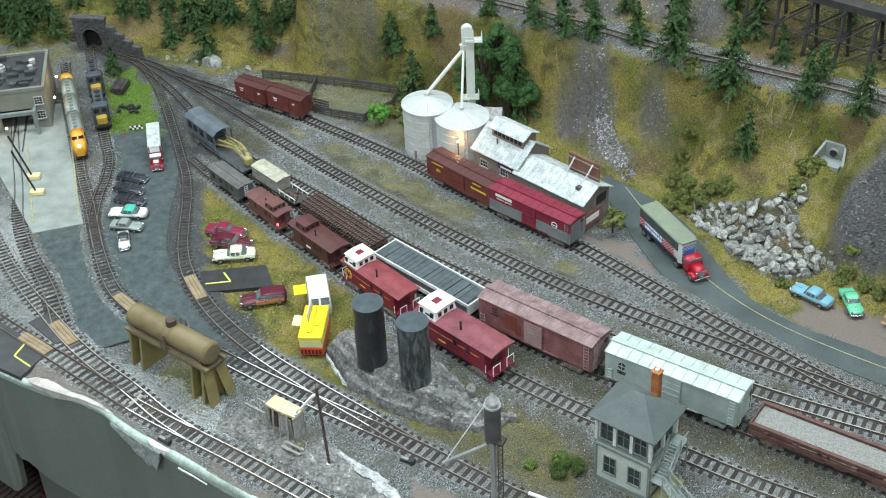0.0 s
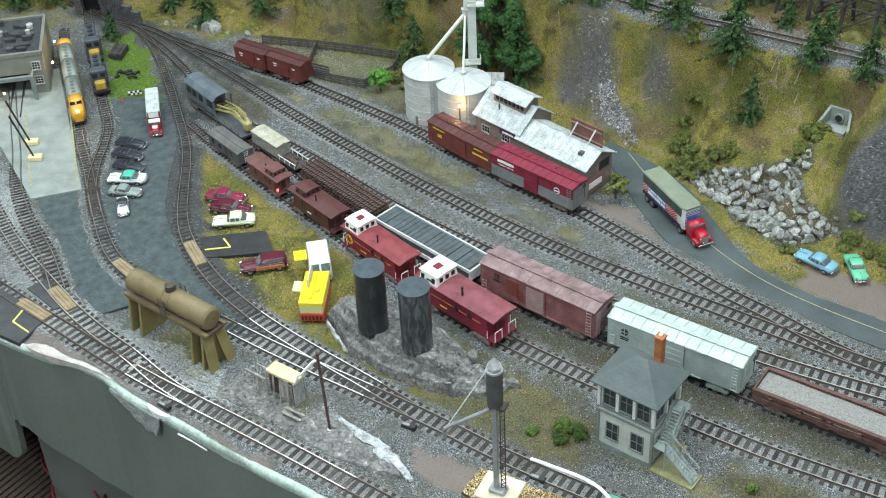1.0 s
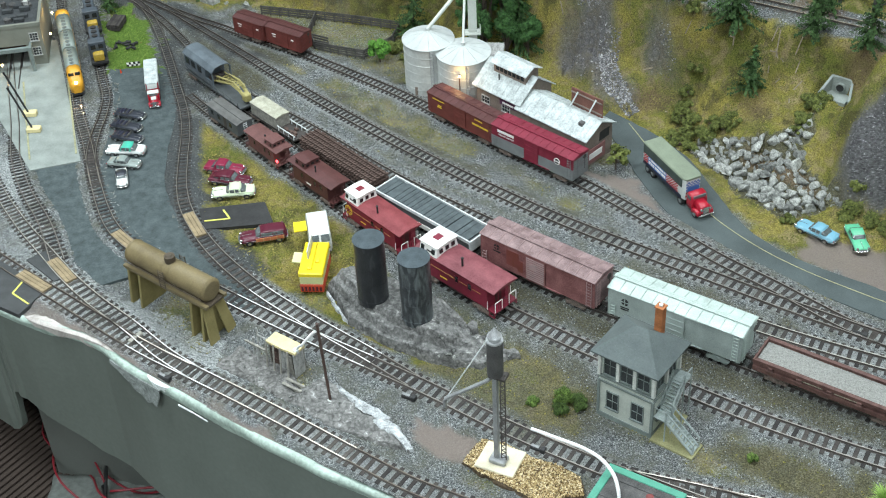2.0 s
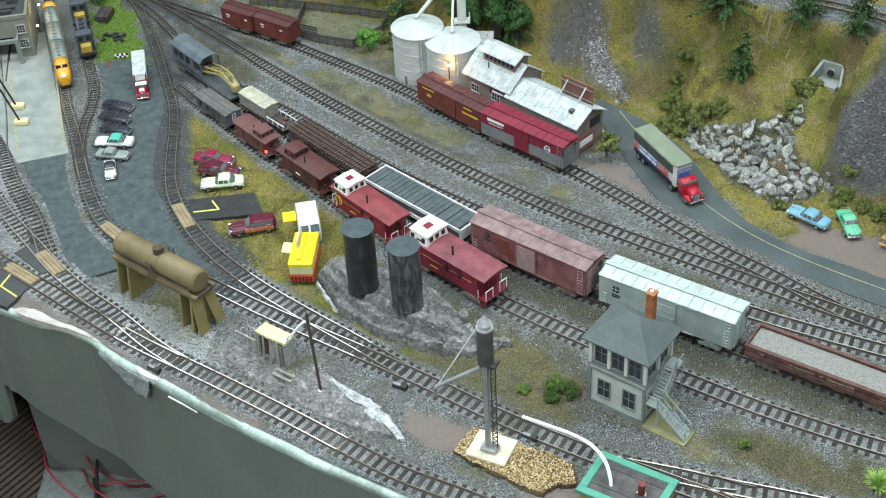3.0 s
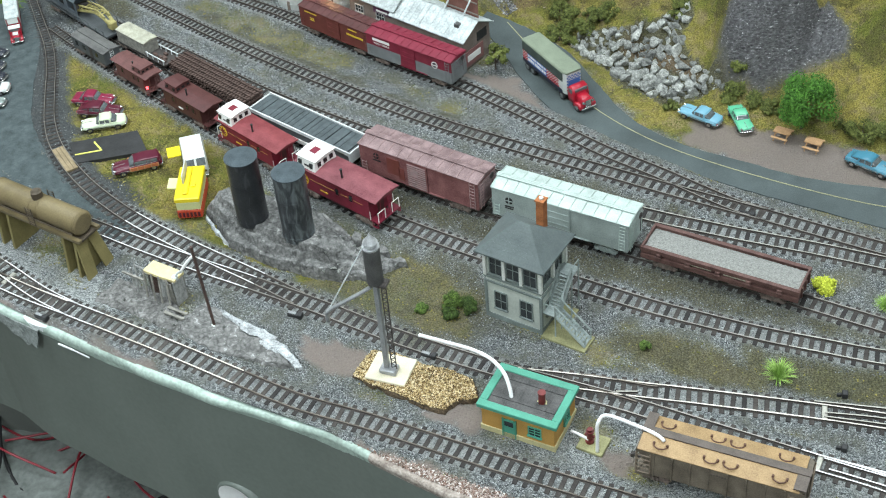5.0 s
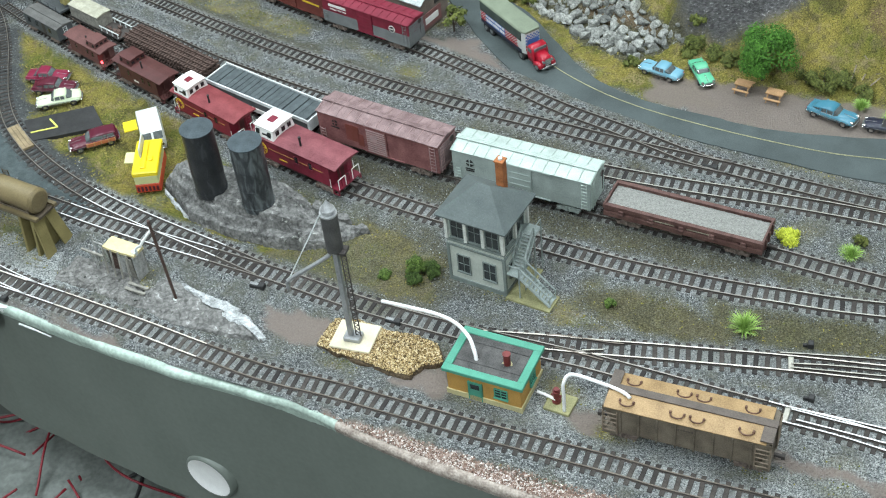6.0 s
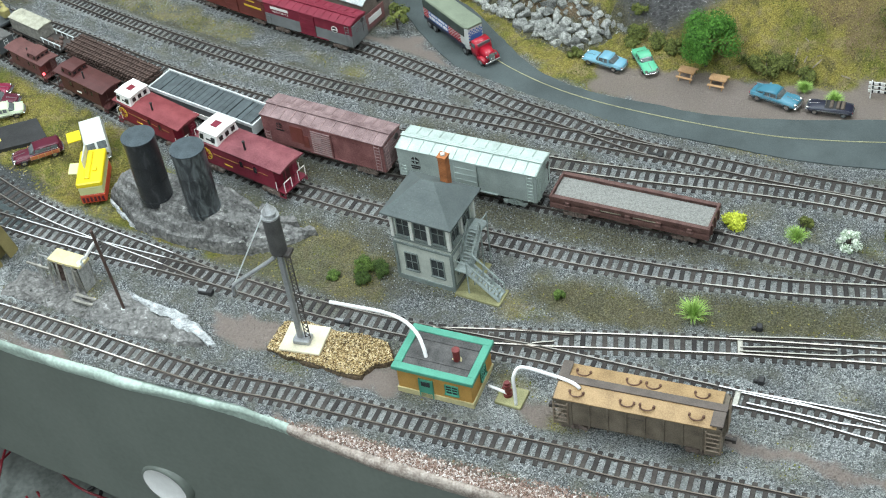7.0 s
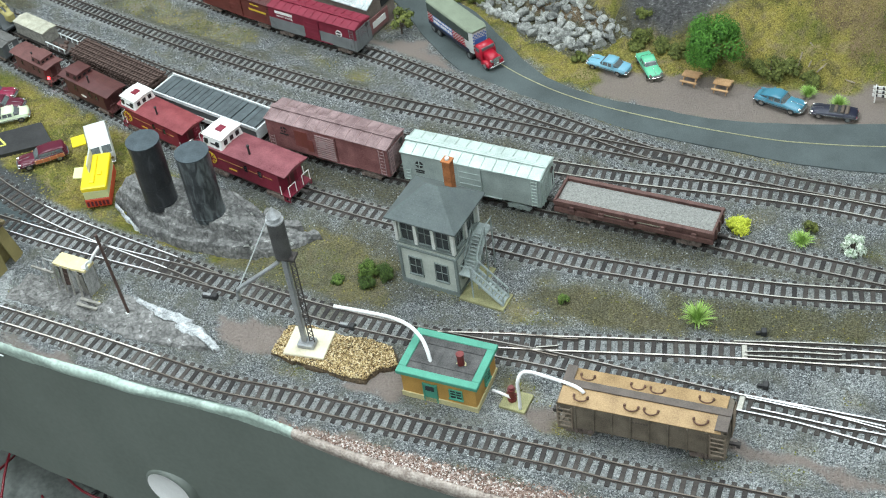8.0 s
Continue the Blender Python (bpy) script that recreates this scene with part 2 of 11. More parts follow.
def terrain(x, y):
    """Height of the land without ballast and grain."""
    x, y = np.asarray(x, float), np.asarray(y, float)
    d = foot_distance(x, y)
    soft = np.where(d < 0, 0, np.where(d < 0.03, d * d / 0.06, d - 0.015))
    h = 0.72 * soft * (1 + 0.22 * waves(x, y, 14, 3)) + np.clip(d, 0, 0.05) * 0.22 * waves(x, y, 45, 4)
    # gullies between the spurs
    for line, deep, wide in (([(.150, 1.66), (.150, 1.58), (.165, 1.50)], .020, .022), ([(.290, 1.54), (.305, 1.47), (.300, 1.40)], .014, .018), ([(.425, 1.43), (.425, 1.37), (.41, 1.32)], .012, .020), ([(-.02, 1.80), (-.03, 1.72)], .015, .03), ([(-.23, 1.90), (-.21, 1.80)], .018, .03)):
        h = h - np.minimum(deep, .5 * np.maximum(d, 0)) * np.exp(-(line_distance(x, y, line) / wide) ** 2)
    # bench of the high line
    hd = line_distance(x, y, HIGH)
    k = np.clip((hd - 0.034) / 0.028, 0, 1)
    k = k * k * (3 - 2 * k)
    h = h * k + 0.1284 * (1 - k)
    # ravine under the trestle
    rv = line_distance(x, y, [(.49, 1.512), (.62, 1.43), (.8, 1.33)])
    h = np.where(hd > 0.03, np.minimum(h, 0.124 + 1.3 * np.maximum(rv - 0.040, 0)), h)
    # rocky bluff beside the road
    r = np.hypot(x - 0.515, y - 1.300)
    h = np.maximum(h, 0.165 - 2.0 * np.maximum(r - 0.012, 0) + 0.010 * waves(x, y, 90, 8))
    # level floor in front of the culvert
    h = np.where(np.hypot(x - .461, y - 1.362) < 0.024, np.minimum(h, 0.064), h)
    return np.where(d > -0.02, np.maximum(h, 0), 0)


def ground_z(x, y):
    return float(terrain(np.array([x]), np.array([y]))[0])


def inside(x, y, poly):
    c = np.zeros(np.shape(x), bool)
    n = len(poly)
    for i in range(n):
        (ax, ay), (bx, by) = poly[i], poly[(i + 1) % n]
        c ^= ((ay > y) != (by > y)) & (x < (bx - ax) * (y - ay) / (by - ay + 1e-12) + ax)
    return c


ROAD_FAR = [(.215, 1.46), (.262, 1.405), (.297, 1.345), (.312, 1.29), (.338, 1.205), (.385, 1.145), (.436, 1.107), (.485, 1.070), (.562, 1.034), (.649, 1.004), (.85, .93)]
ROAD_NEAR = [(.20, 1.44), (.218, 1.37), (.235, 1.30), (.262, 1.225), (.305, 1.165), (.350, 1.122), (.398, 1.082), (.444, 1.046), (.491, 1.012), (.537, .978), (.617, .935), (.80, .86)]
LOT = [(-.447, 1.623), (-.368, 1.615), (-.345, 1.54), (-.342, 1.44), (-.338, 1.36), (-.318, 1.29), (-.285, 1.22), (-.245, 1.165), (-.20, 1.115), (-.26, 1.12), (-.33, 1.18), (-.385, 1.245), (-.41, 1.30), (-.422, 1.40), (-.425, 1.52)]
APRON = [(-.511, 1.388), (-.452, 1.401), (-.420, 1.30), (-.395, 1.25), (-.345, 1.19), (-.39, 1.165), (-.44, 1.215), (-.484, 1.294)]
"""zones of the ground: grass, tar, earth, scree"""
ZONES = {
    "grass": [[(-.318, 1.485), (-.275, 1.455), (-.20, 1.355), (-.10, 1.235), (-.065, 1.14), (.02, 1.06), (.10, 1.01), (.13, .955), (.115, .905), (.07, .915), (.02, .965), (-.05, 1.02), (-.10, 1.065), (-.156, 1.117), (-.215, 1.172), (-.262, 1.25), (-.294, 1.347)],
              [(-.49, 1.81), (-.445, 1.805), (-.415, 1.74), (-.385, 1.65), (-.375, 1.605), (-.447, 1.61)],
              [(-.64, 1.95), (-.545, 1.89), (-.515, 1.83), (-.505, 1.77), (-.54, 1.76), (-.60, 1.80), (-.66, 1.86)],
              [(-.30, 1.78), (-.05, 1.72), (.10, 1.60), (.04, 1.57), (-.05, 1.55), (-.15, 1.64), (-.25, 1.74)],
              [(.26, .90), (.34, .845), (.42, .805), (.52, .765), (.52, .735), (.42, .765), (.32, .80), (.25, .845)],
              [(.42, .90), (.50, .845), (.6, .80), (.7, .74), (.7, .70), (.58, .76), (.46, .83)],
              [(-.16, 1.56), (-.05, 1.44), (.03, 1.36), (.05, 1.38), (-.03, 1.46), (-.13, 1.575)],
              [(.16, 1.37), (.20, 1.34), (.215, 1.40), (.19, 1.45)],
              [(.262, 1.405), (.297, 1.345), (.312, 1.29), (.338, 1.205), (.385, 1.145), (.42, 1.12), (.48, 1.16), (.45, 1.22), (.40, 1.25), (.34, 1.33), (.30, 1.40)]],
    "earth": [[(.0, .80), (.06, .757), (.13, .710), (.25, .630), (.45, .505), (.45, .490), (.25, .613), (.10, .710), (.0, .788)], [(-.049, .932), (-.009, .924), (.014, .902), (.030, .880), (.008, .878), (-.030, .896)], [(.075, .84), (.12, .80), (.10, .785), (.07, .82)],
              [(.19, .765), (.222, .752), (.236, .735), (.215, .720)], [(.335, .681), (.3525, .6791), (.4013, .644), (.4589, .5965), (.56, .525), (.552, .512), (.4559, .5873), (.3944, .6258), (.3476, .6644)],
              [(.16, 1.33), (.225, 1.31), (.255, 1.225), (.30, 1.165), (.28, 1.16), (.225, 1.23)],
              [(.378, 1.160), (.405, 1.185), (.46, 1.168), (.56, 1.098), (.68, 1.05), (.68, .99), (.562, 1.028), (.485, 1.062), (.43, 1.100)]],
    # hopper_bed: ballast painted lighter round the hopper car
    "hopper_bed": [(.15, .79), (.25, .76), (.36, .725), (.42, .715), (.52, .70), (.62, .62), (.60, .50), (.45, .545), (.33, .615), (.25, .66), (.17, .71), (.14, .75)],
    # pale: light dusty ballast, with the brighter light at left painted in
    "pale": [(-.64, 1.46), (-.545, 1.46), (-.50, 1.34), (-.455, 1.24), (-.40, 1.165), (-.33, 1.125), (-.265, 1.075), (-.215, 1.02), (-.27, 1.0), (-.36, 1.07), (-.46, 1.14), (-.56, 1.20), (-.70, 1.36)],
    "verge": [(-.462, 1.150), (-.43, 1.122), (-.372, 1.082), (-.317, 1.032), (-.262, .992), (-.207, .952), (-.17, .925), (-.17, .86), (-.30, .93), (-.47, 1.06)],
    "dirt": [[(.02, 1.135), (.10, 1.07), (.20, .995), (.30, .925), (.40, .865), (.50, .82), (.50, .835), (.42, .882), (.33, .945), (.22, 1.025), (.12, 1.10), (.04, 1.17)], [(.24, .905), (.34, .85), (.44, .805), (.54, .765), (.54, .73), (.42, .765), (.32, .80), (.25, .845)], [(.42, .90), (.50, .845), (.6, .80), (.7, .74), (.7, .70), (.58, .76), (.46, .83)], [(.20, 1.15), (.30, 1.08), (.37, 1.03), (.34, 1.02), (.25, 1.08), (.17, 1.14)], [(-.15, 1.55), (-.05, 1.45), (.10, 1.29), (.20, 1.20), (.18, 1.185), (.05, 1.29), (-.07, 1.40), (-.18, 1.53)], [(-.62, 2.0), (-.45, 1.85), (-.2, 1.63), (-.25, 1.54), (-.33, 1.60), (-.5, 1.86)]],
    "moss": [[(-.005, 1.075), (.06, 1.045), (.12, 1.02), (.15, .955), (.12, .89), (.06, .90), (.01, .955), (-.03, 1.01)]],
    "cinder": [[(-.55, 1.90), (-.47, 1.868), (-.40, 1.825), (-.33, 1.755), (-.25, 1.655), (-.23, 1.615), (-.27, 1.625), (-.345, 1.715), (-.41, 1.775), (-.47, 1.815), (-.55, 1.88)], [(-.40, 1.72), (-.36, 1.70), (-.315, 1.52), (-.30, 1.40), (-.27, 1.28), (-.20, 1.17), (-.22, 1.13), (-.29, 1.20), (-.34, 1.32), (-.355, 1.46), (-.375, 1.60)]],
}

# ---- ground ----


def ground_material():
    m = bpy.data.materials.new("layout_scenery")
    m.use_nodes = True
    nt = m.node_tree
    L = nt.links.new
    b = nt.nodes["Principled BSDF"]
    geo = nt.nodes.new("ShaderNodeNewGeometry")

    def tex(kind, scale, detail=4.0):
        n = nt.nodes.new(kind)
        n.inputs["Scale"].default_value = scale
        if "Detail" in n.inputs and kind == "ShaderNodeTexNoise":
            n.inputs["Detail"].default_value = detail
        L(geo.outputs["Position"], n.inputs["Vector"])
        return n

    def ramp(src, stops):
        r = nt.nodes.new("ShaderNodeValToRGB")
        e = r.color_ramp.elements
        while len(e) < len(stops):
            e.new(0.5)
        for q, (p, c) in zip(e, stops):
            q.position, q.color = p, rgb(c)
        L(src, r.inputs[0])
        return r.outputs[0]

    def blend(fac, a, c, mode="MIX"):
        x = nt.nodes.new("ShaderNodeMix")
        x.data_type, x.blend_type = "RGBA", mode
        if isinstance(fac, float):
            x.inputs[0].default_value = fac
        else:
            L(fac, x.inputs[0])
        L(a, x.inputs[6])
        L(c, x.inputs[7])
        return x.outputs[2]

    def attr(name):
        a = nt.nodes.new("ShaderNodeAttribute")
        a.attribute_name = name
        return a.outputs["Fac"]

    stones = tex("ShaderNodeTexVoronoi", 1150)
    wide = tex("ShaderNodeTexNoise", 16, 6)
    mid = tex("ShaderNodeTexNoise", 90, 5)
    fine = tex("ShaderNodeTexNoise", 700, 3)
    sep = nt.nodes.new("ShaderNodeSeparateColor")
    L(stones.outputs["Color"], sep.inputs[0])
    ballast = ramp(sep.outputs[0], [(0.0, (0.050, 0.055, 0.055)), (0.40, (0.145, 0.155, 0.155)), (0.78, (0.265, 0.28, 0.275)), (1.0, (0.55, 0.57, 0.56))])
    dust = tex("ShaderNodeTexNoise", 42, 6)
    ballast = blend(ramp(dust.outputs["Fac"], [(0.44, (0.0,) * 3), (0.66, (0.75,) * 3)]), ballast, ramp(fine.outputs["Fac"], [(0.3, (0.070, 0.070, 0.052)), (0.7, (0.21, 0.21, 0.165))]))
    turf = ramp(fine.outputs["Fac"], [(0.30, (0.130, 0.110, 0.034)), (0.5, (0.305, 0.255, 0.064)), (0.70, (0.47, 0.395, 0.115))])
    green = ramp(fine.outputs["Fac"], [(0.30, (0.050, 0.066, 0.015)), (0.7, (0.195, 0.225, 0.048))])
    turf = blend(ramp(wide.outputs["Fac"], [(0.40, (0.0,) * 3), (0.62, (0.85,) * 3)]), turf, green)
    turf = blend(ramp(mid.outputs["Fac"], [(0.48, (0.0,) * 3), (0.70, (0.8,) * 3)]), turf, ramp(fine.outputs["Fac"], [(0.3, (0.085, 0.066, 0.042)), (0.7, (0.30, 0.235, 0.145))]))
    patch = tex("ShaderNodeTexNoise", 34, 7)
    patch.inputs["Distortion"].default_value = 0.8
    turf = blend(ramp(patch.outputs["Fac"], [(0.36, (0.75,) * 3), (0.46, (0.0,) * 3)]), turf, ramp(fine.outputs["Fac"], [(0.3, (0.040, 0.042, 0.016)), (0.7, (0.135, 0.125, 0.048))]))
    turf = blend(ramp(patch.outputs["Fac"], [(0.56, (0.0,) * 3), (0.66, (0.7,) * 3)]), turf, ramp(fine.outputs["Fac"], [(0.3, (0.21, 0.155, 0.075)), (0.7, (0.44, 0.36, 0.19))]))
    lawn = ramp(fine.outputs["Fac"], [(0.28, (0.05, 0.10, 0.015)), (0.7, (0.19, 0.29, 0.06))])
    earth = ramp(fine.outputs["Fac"], [(0.3, (0.245, 0.203, 0.175)), (0.7, (0.305, 0.255, 0.222))])
    crag = tex("ShaderNodeTexVoronoi", 210)
    crag.feature = "DISTANCE_TO_EDGE"
    chips = tex("ShaderNodeTexNoise", 330, 8)
    chips.inputs["Distortion"].default_value = 1.2
    scree = ramp(chips.outputs["Fac"], [(0.32, (0.095, 0.090, 0.090)), (0.50, (0.165, 0.158, 0.158)), (0.60, (0.215, 0.207, 0.202)), (0.72, (0.36, 0.35, 0.335))])
    scree = blend(ramp(crag.outputs["Distance"], [(0.0, (0.18,) * 3), (0.10, (0.0,) * 3)]), scree, ramp(fine.outputs["Fac"], [(0.3, (0.03, 0.03, 0.033)), (0.7, (0.08, 0.078, 0.08))]))
    scree = blend(ramp(mid.outputs["Fac"], [(0.45, (0.0,) * 3), (0.66, (0.6,) * 3)]), scree, ramp(fine.outputs["Fac"], [(0.3, (0.085, 0.072, 0.050)), (0.7, (0.22, 0.19, 0.135))]))
    redsoil = ramp(fine.outputs["Fac"], [(0.3, (0.11, 0.070, 0.042)), (0.7, (0.29, 0.20, 0.13))])
    col = blend(attr("grass"), ballast, turf)
    col = blend(attr("bed"), col, blend(0.6, ballast, ramp(fine.outputs["Fac"], [(0.3, (0.23, 0.24, 0.235)), (0.7, (0.50, 0.51, 0.49))])))
    # dirt: earth cover; also carries painted shade under trestle and boulders
    col = blend(attr("dirt"), col, ramp(fine.outputs["Fac"], [(0.28, (0.030, 0.028, 0.016)), (0.5, (0.095, 0.088, 0.048)), (0.72, (0.21, 0.195, 0.115))]))
    col = blend(attr("cinder"), col, ramp(fine.outputs["Fac"], [(0.3, (0.030, 0.034, 0.035)), (0.7, (0.105, 0.112, 0.112))]))
    # Lighter ballast; at the left it also holds painted-in brightness of the light
    col = blend(attr("pale"), col, ramp(sep.outputs[0], [(0.0, (0.13, 0.14, 0.14)), (0.4, (0.30, 0.32, 0.315)), (1.0, (0.68, 0.70, 0.68))]))
    col = blend(attr("lawn"), col, lawn)
    col = blend(attr("earth"), col, earth)
    col = blend(attr("redsoil"), col, redsoil)
    col = blend(attr("scree"), col, scree)
    mp = nt.nodes.new("ShaderNodeMapping")
    mp.inputs["Scale"].default_value = (0.45, 0.8, 1.2)
    mp.inputs["Rotation"].default_value = (0.2, -0.25, 0.3)
    L(geo.outputs["Position"], mp.inputs["Vector"])
    ridge = nt.nodes.new("ShaderNodeTexNoise")
    ridge.inputs["Scale"].default_value, ridge.inputs["Detail"].default_value, ridge.inputs["Distortion"].default_value = 470, 9, 0.4
    L(mp.outputs[0], ridge.inputs["Vector"])
    col = blend(attr("bluff"), col, ramp(ridge.outputs["Fac"], [(0.36, (0.105, 0.102, 0.104)), (0.54, (0.175, 0.172, 0.172)), (0.64, (0.235, 0.235, 0.235)), (0.70, (0.66, 0.66, 0.65))]))
    L(col, b.inputs["Base Color"])
    b.inputs["Roughness"].default_value = 0.95
    b.inputs["Specular IOR Level"].default_value = 0.12
    bp = nt.nodes.new("ShaderNodeBump")
    bp.inputs["Strength"].default_value, bp.inputs["Distance"].default_value = 0.9, 0.0016
    L(stones.outputs["Distance"], bp.inputs["Height"])
    b2 = nt.nodes.new("ShaderNodeBump")
    b2.inputs["Strength"].default_value, b2.inputs["Distance"].default_value = 0.8, 0.0022
    L(fine.outputs["Fac"], b2.inputs["Height"])
    L(bp.outputs[0], b2.inputs["Normal"])
    b3 = nt.nodes.new("ShaderNodeBump")
    b3.inputs["Distance"].default_value = 0.006
    L(attr("bluff"), b3.inputs["Strength"])
    L(ridge.outputs["Fac"], b3.inputs["Height"])
    L(b2.outputs[0], b3.inputs["Normal"])
    L(b3.outputs[0], b.inputs["Normal"])
    return m


M["ground"] = ground_material()
from mathutils import kdtree
bed = [p for line in LINES.values() for p in line[::3]]
BED = kdtree.KDTree(len(bed))
for i, p in enumerate(bed):
    BED.insert((p.x, p.y, 0), i)
BED.balance()


def build_ground():
    nx, ny = 600, 520
    xs = np.linspace(-1.0, 1.0, nx)
    u = np.linspace(0, 1, ny)
    X = np.repeat(xs[:, None], ny, 1)
    E0 = edge_y(X)
    Y = E0 + (2.45 - E0) * u[None, :] ** 1.12
    rng = np.random.RandomState(5)
    near = np.array([BED.find((x, y, 0))[2] for x, y in zip(X.ravel(), Y.ravel())]).reshape(X.shape)
    d = foot_distance(X, Y)
    Z = terrain(X, Y)
    shoulder = 0.0037 * np.clip((0.030 - near) / 0.011, 0, 1)
    Z = np.where(d < 0, shoulder, Z)
    Z += 0.0007 * rng.rand(*Z.shape) * (d < 0.0) + np.clip(d, 0, 0.02) / 0.02 * (0.0035 * rng.rand(*Z.shape) + 0.004 * waves(X, Y, 130, 6)) * np.clip((line_distance(X, Y, HIGH) - 0.02) / 0.02, 0, 1)
    jx, jy = X + 0.012 * waves(X, Y, 130, 11) + 0.004 * rng.randn(*X.shape), Y + 0.012 * waves(X, Y, 120, 12) + 0.004 * rng.randn(*X.shape)
    grass = np.zeros(X.shape)
    for p in ZONES["grass"]:
        grass[inside(jx, jy, p)] = 1.0 if p in (ZONES["grass"][0], ZONES["grass"][1], ZONES["grass"][-1]) else 0.45
    grass[(near < 0.019)] *= 0.12
    grass = np.maximum(grass, np.clip((0.45 * waves(X, Y, 60, 21) + 0.05) * np.clip((near - 0.022) / 0.006, 0, 1), 0, 0.6) * (d < -0.03) * (X > -0.33))
    bank = np.clip((d + 0.03 + 0.012 * waves(X, Y, 60, 9)) / 0.015, 0, 1)
    grass = np.maximum(grass, bank)
    earth = np.zeros(X.shape)
    for p in ZONES["earth"]:
        earth[inside(X + .5 * (jx - X), Y + .5 * (jy - Y), p)] = 0.95
    verge = inside(jx, jy, ZONES["verge"])
    earth[verge] = np.maximum(earth[verge], np.clip(.72 + .5 * waves(X, Y, 55, 88), .25, .9)[verge])
    earth[near < 0.018] *= np.where(verge[near < 0.018], .45, 0)
    dirt, cinder = np.zeros(X.shape), np.zeros(X.shape)
    for p in ZONES["dirt"]:
        dirt[inside(jx, jy, p)] = 0.75
    dirt[near < 0.0155] *= 0.25
    for p in ZONES["cinder"]:
        cinder[inside(jx, jy, p)] = 0.85
    bed_ = np.clip((0.0165 - near) / 0.003, 0, 1) * (X > -.30) * (d < 0) * np.clip(.75 + .4 * waves(X, Y, 40, 81), .2, 1)
    lawn = 1.0 * inside(jx, jy, ZONES["grass"][1])
    pale = np.where(inside(jx, jy, ZONES["pale"]), np.clip(.62 + .4 * waves(X, Y, 50, 93), .2, .9), np.where(inside(jx, jy, ZONES["hopper_bed"]), np.clip(.34 + .4 * waves(X, Y, 70, 94), 0, .6), 0))
    # scree slides and bare rock on the hill
    scree = np.zeros(X.shape)
    wx, wy = .020 * waves(X, Y, 38, 51) + .008 * waves(X, Y, 110, 52), .020 * waves(X, Y, 36, 53)
    for cx, cy, rx, ry, a in ((.103, 1.652, .016, .016, 0), (-.355, 1.832, .016, .018, 0), (-.225, 1.818, .02, .01, -30)):
        c, s = math.cos(radians(a)), math.sin(radians(a))
        qx, qy = (X + wx + .6 * (jx - X) - cx) * c + (Y + wy - cy) * s, -(X + wx - cx) * s + (Y + wy + .6 * (jy - Y) - cy) * c
        scree = np.maximum(scree, np.clip(1.6 - 1.3 * np.hypot(qx / rx, qy / ry) + 0.3 * waves(X, Y, 120, 31), 0, 1))
    r = np.hypot(X - 0.515, Y - 1.300)
    for poly in ([(-.143, 1.753), (-.098, 1.744), (-.077, 1.733), (-.082, 1.726), (-.103, 1.730), (-.135, 1.742), (-.151, 1.750)],
                 [(.220, 1.568), (.201, 1.574), (.173, 1.588), (.150, 1.597), (.158, 1.560), (.185, 1.530), (.205, 1.490), (.230, 1.455), (.252, 1.447), (.247, 1.480), (.240, 1.521), (.231, 1.544)],
                 [(.263, 1.516), (.290, 1.503), (.311, 1.487), (.314, 1.480), (.299, 1.479), (.283, 1.490), (.275, 1.500)], [(.285, 1.70), (.290, 1.640), (.337, 1.610), (.385, 1.590), (.402, 1.620), (.34, 1.69)], [(.15, 1.77), (.165, 1.70), (.235, 1.655), (.27, 1.66), (.25, 1.72)]):
        scree = np.where(inside(X + .25 * wx + .55 * (jx - X), Y + .25 * wy + .55 * (jy - Y), poly), np.clip(.95 + .3 * waves(X, Y, 75, 66), .5, 1.0), scree)
    bluff = [(.515, 1.305), (.499, 1.282), (.481, 1.277), (.461, 1.273), (.450, 1.258), (.453, 1.242), (.468, 1.224), (.505, 1.215), (.54, 1.212), (.575, 1.208), (.587, 1.235), (.573, 1.268), (.552, 1.285), (.535, 1.300)]
    rockface = 1.0 * inside(X + .3 * (jx - X), Y + .3 * (jy - Y), bluff)
    scree = np.maximum(scree, rockface)
    Z += scree * (0.009 * np.abs(waves(X + .4 * Y, Y, 120, 61)) + 0.005 * np.abs(waves(X, Y, 330, 62)) - 0.003) * (d > 0.0)
    moss = inside(jx, jy, ZONES["moss"][0])
    dirt[moss] = 0.55
    grass[moss] *= 0.6

    def soften(F, n):
        for _ in range(n):
            G = F.copy()
            G[1:-1, 1:-1] = (F[1:-1, 1:-1] * 2 + F[:-2, 1:-1] + F[2:, 1:-1] + F[1:-1, :-2] + F[1:-1, 2:]) / 6
            F = G
        return F

    scree, grass, dirt, cinder, earth, rockface = soften(scree, 7), soften(grass, 2), soften(dirt, 3), soften(cinder, 3), soften(earth, 1), soften(rockface, 2)
    hd = line_distance(X, Y, HIGH)
    grass *= np.clip((hd + .005 * waves(X, Y, 150, 71) - 0.030) / 0.008, 0, 1)
    red = np.clip((waves(X, Y, 40, 41) - 0.40) * 1.6, 0, 0.6) * (d > 0.02)
    red = np.maximum(red, .6 * inside(jx, jy, [(.625, 1.13), (.66, 1.09), (.76, 1.06), (.78, 1.16), (.70, 1.20), (.65, 1.19)]))
    red = np.maximum(red, .75 * inside(jx, jy, [(.393, 1.577), (.42, 1.568), (.457, 1.541), (.465, 1.511), (.431, 1.492), (.393, 1.511)]))
    # Dark cover here paints the ravine's shade around the trestle
    dirt = np.maximum(dirt, .8 * inside(jx, jy, [(.45, 1.60), (.49, 1.52), (.56, 1.47), (.70, 1.36), (.78, 1.44), (.60, 1.62)]))
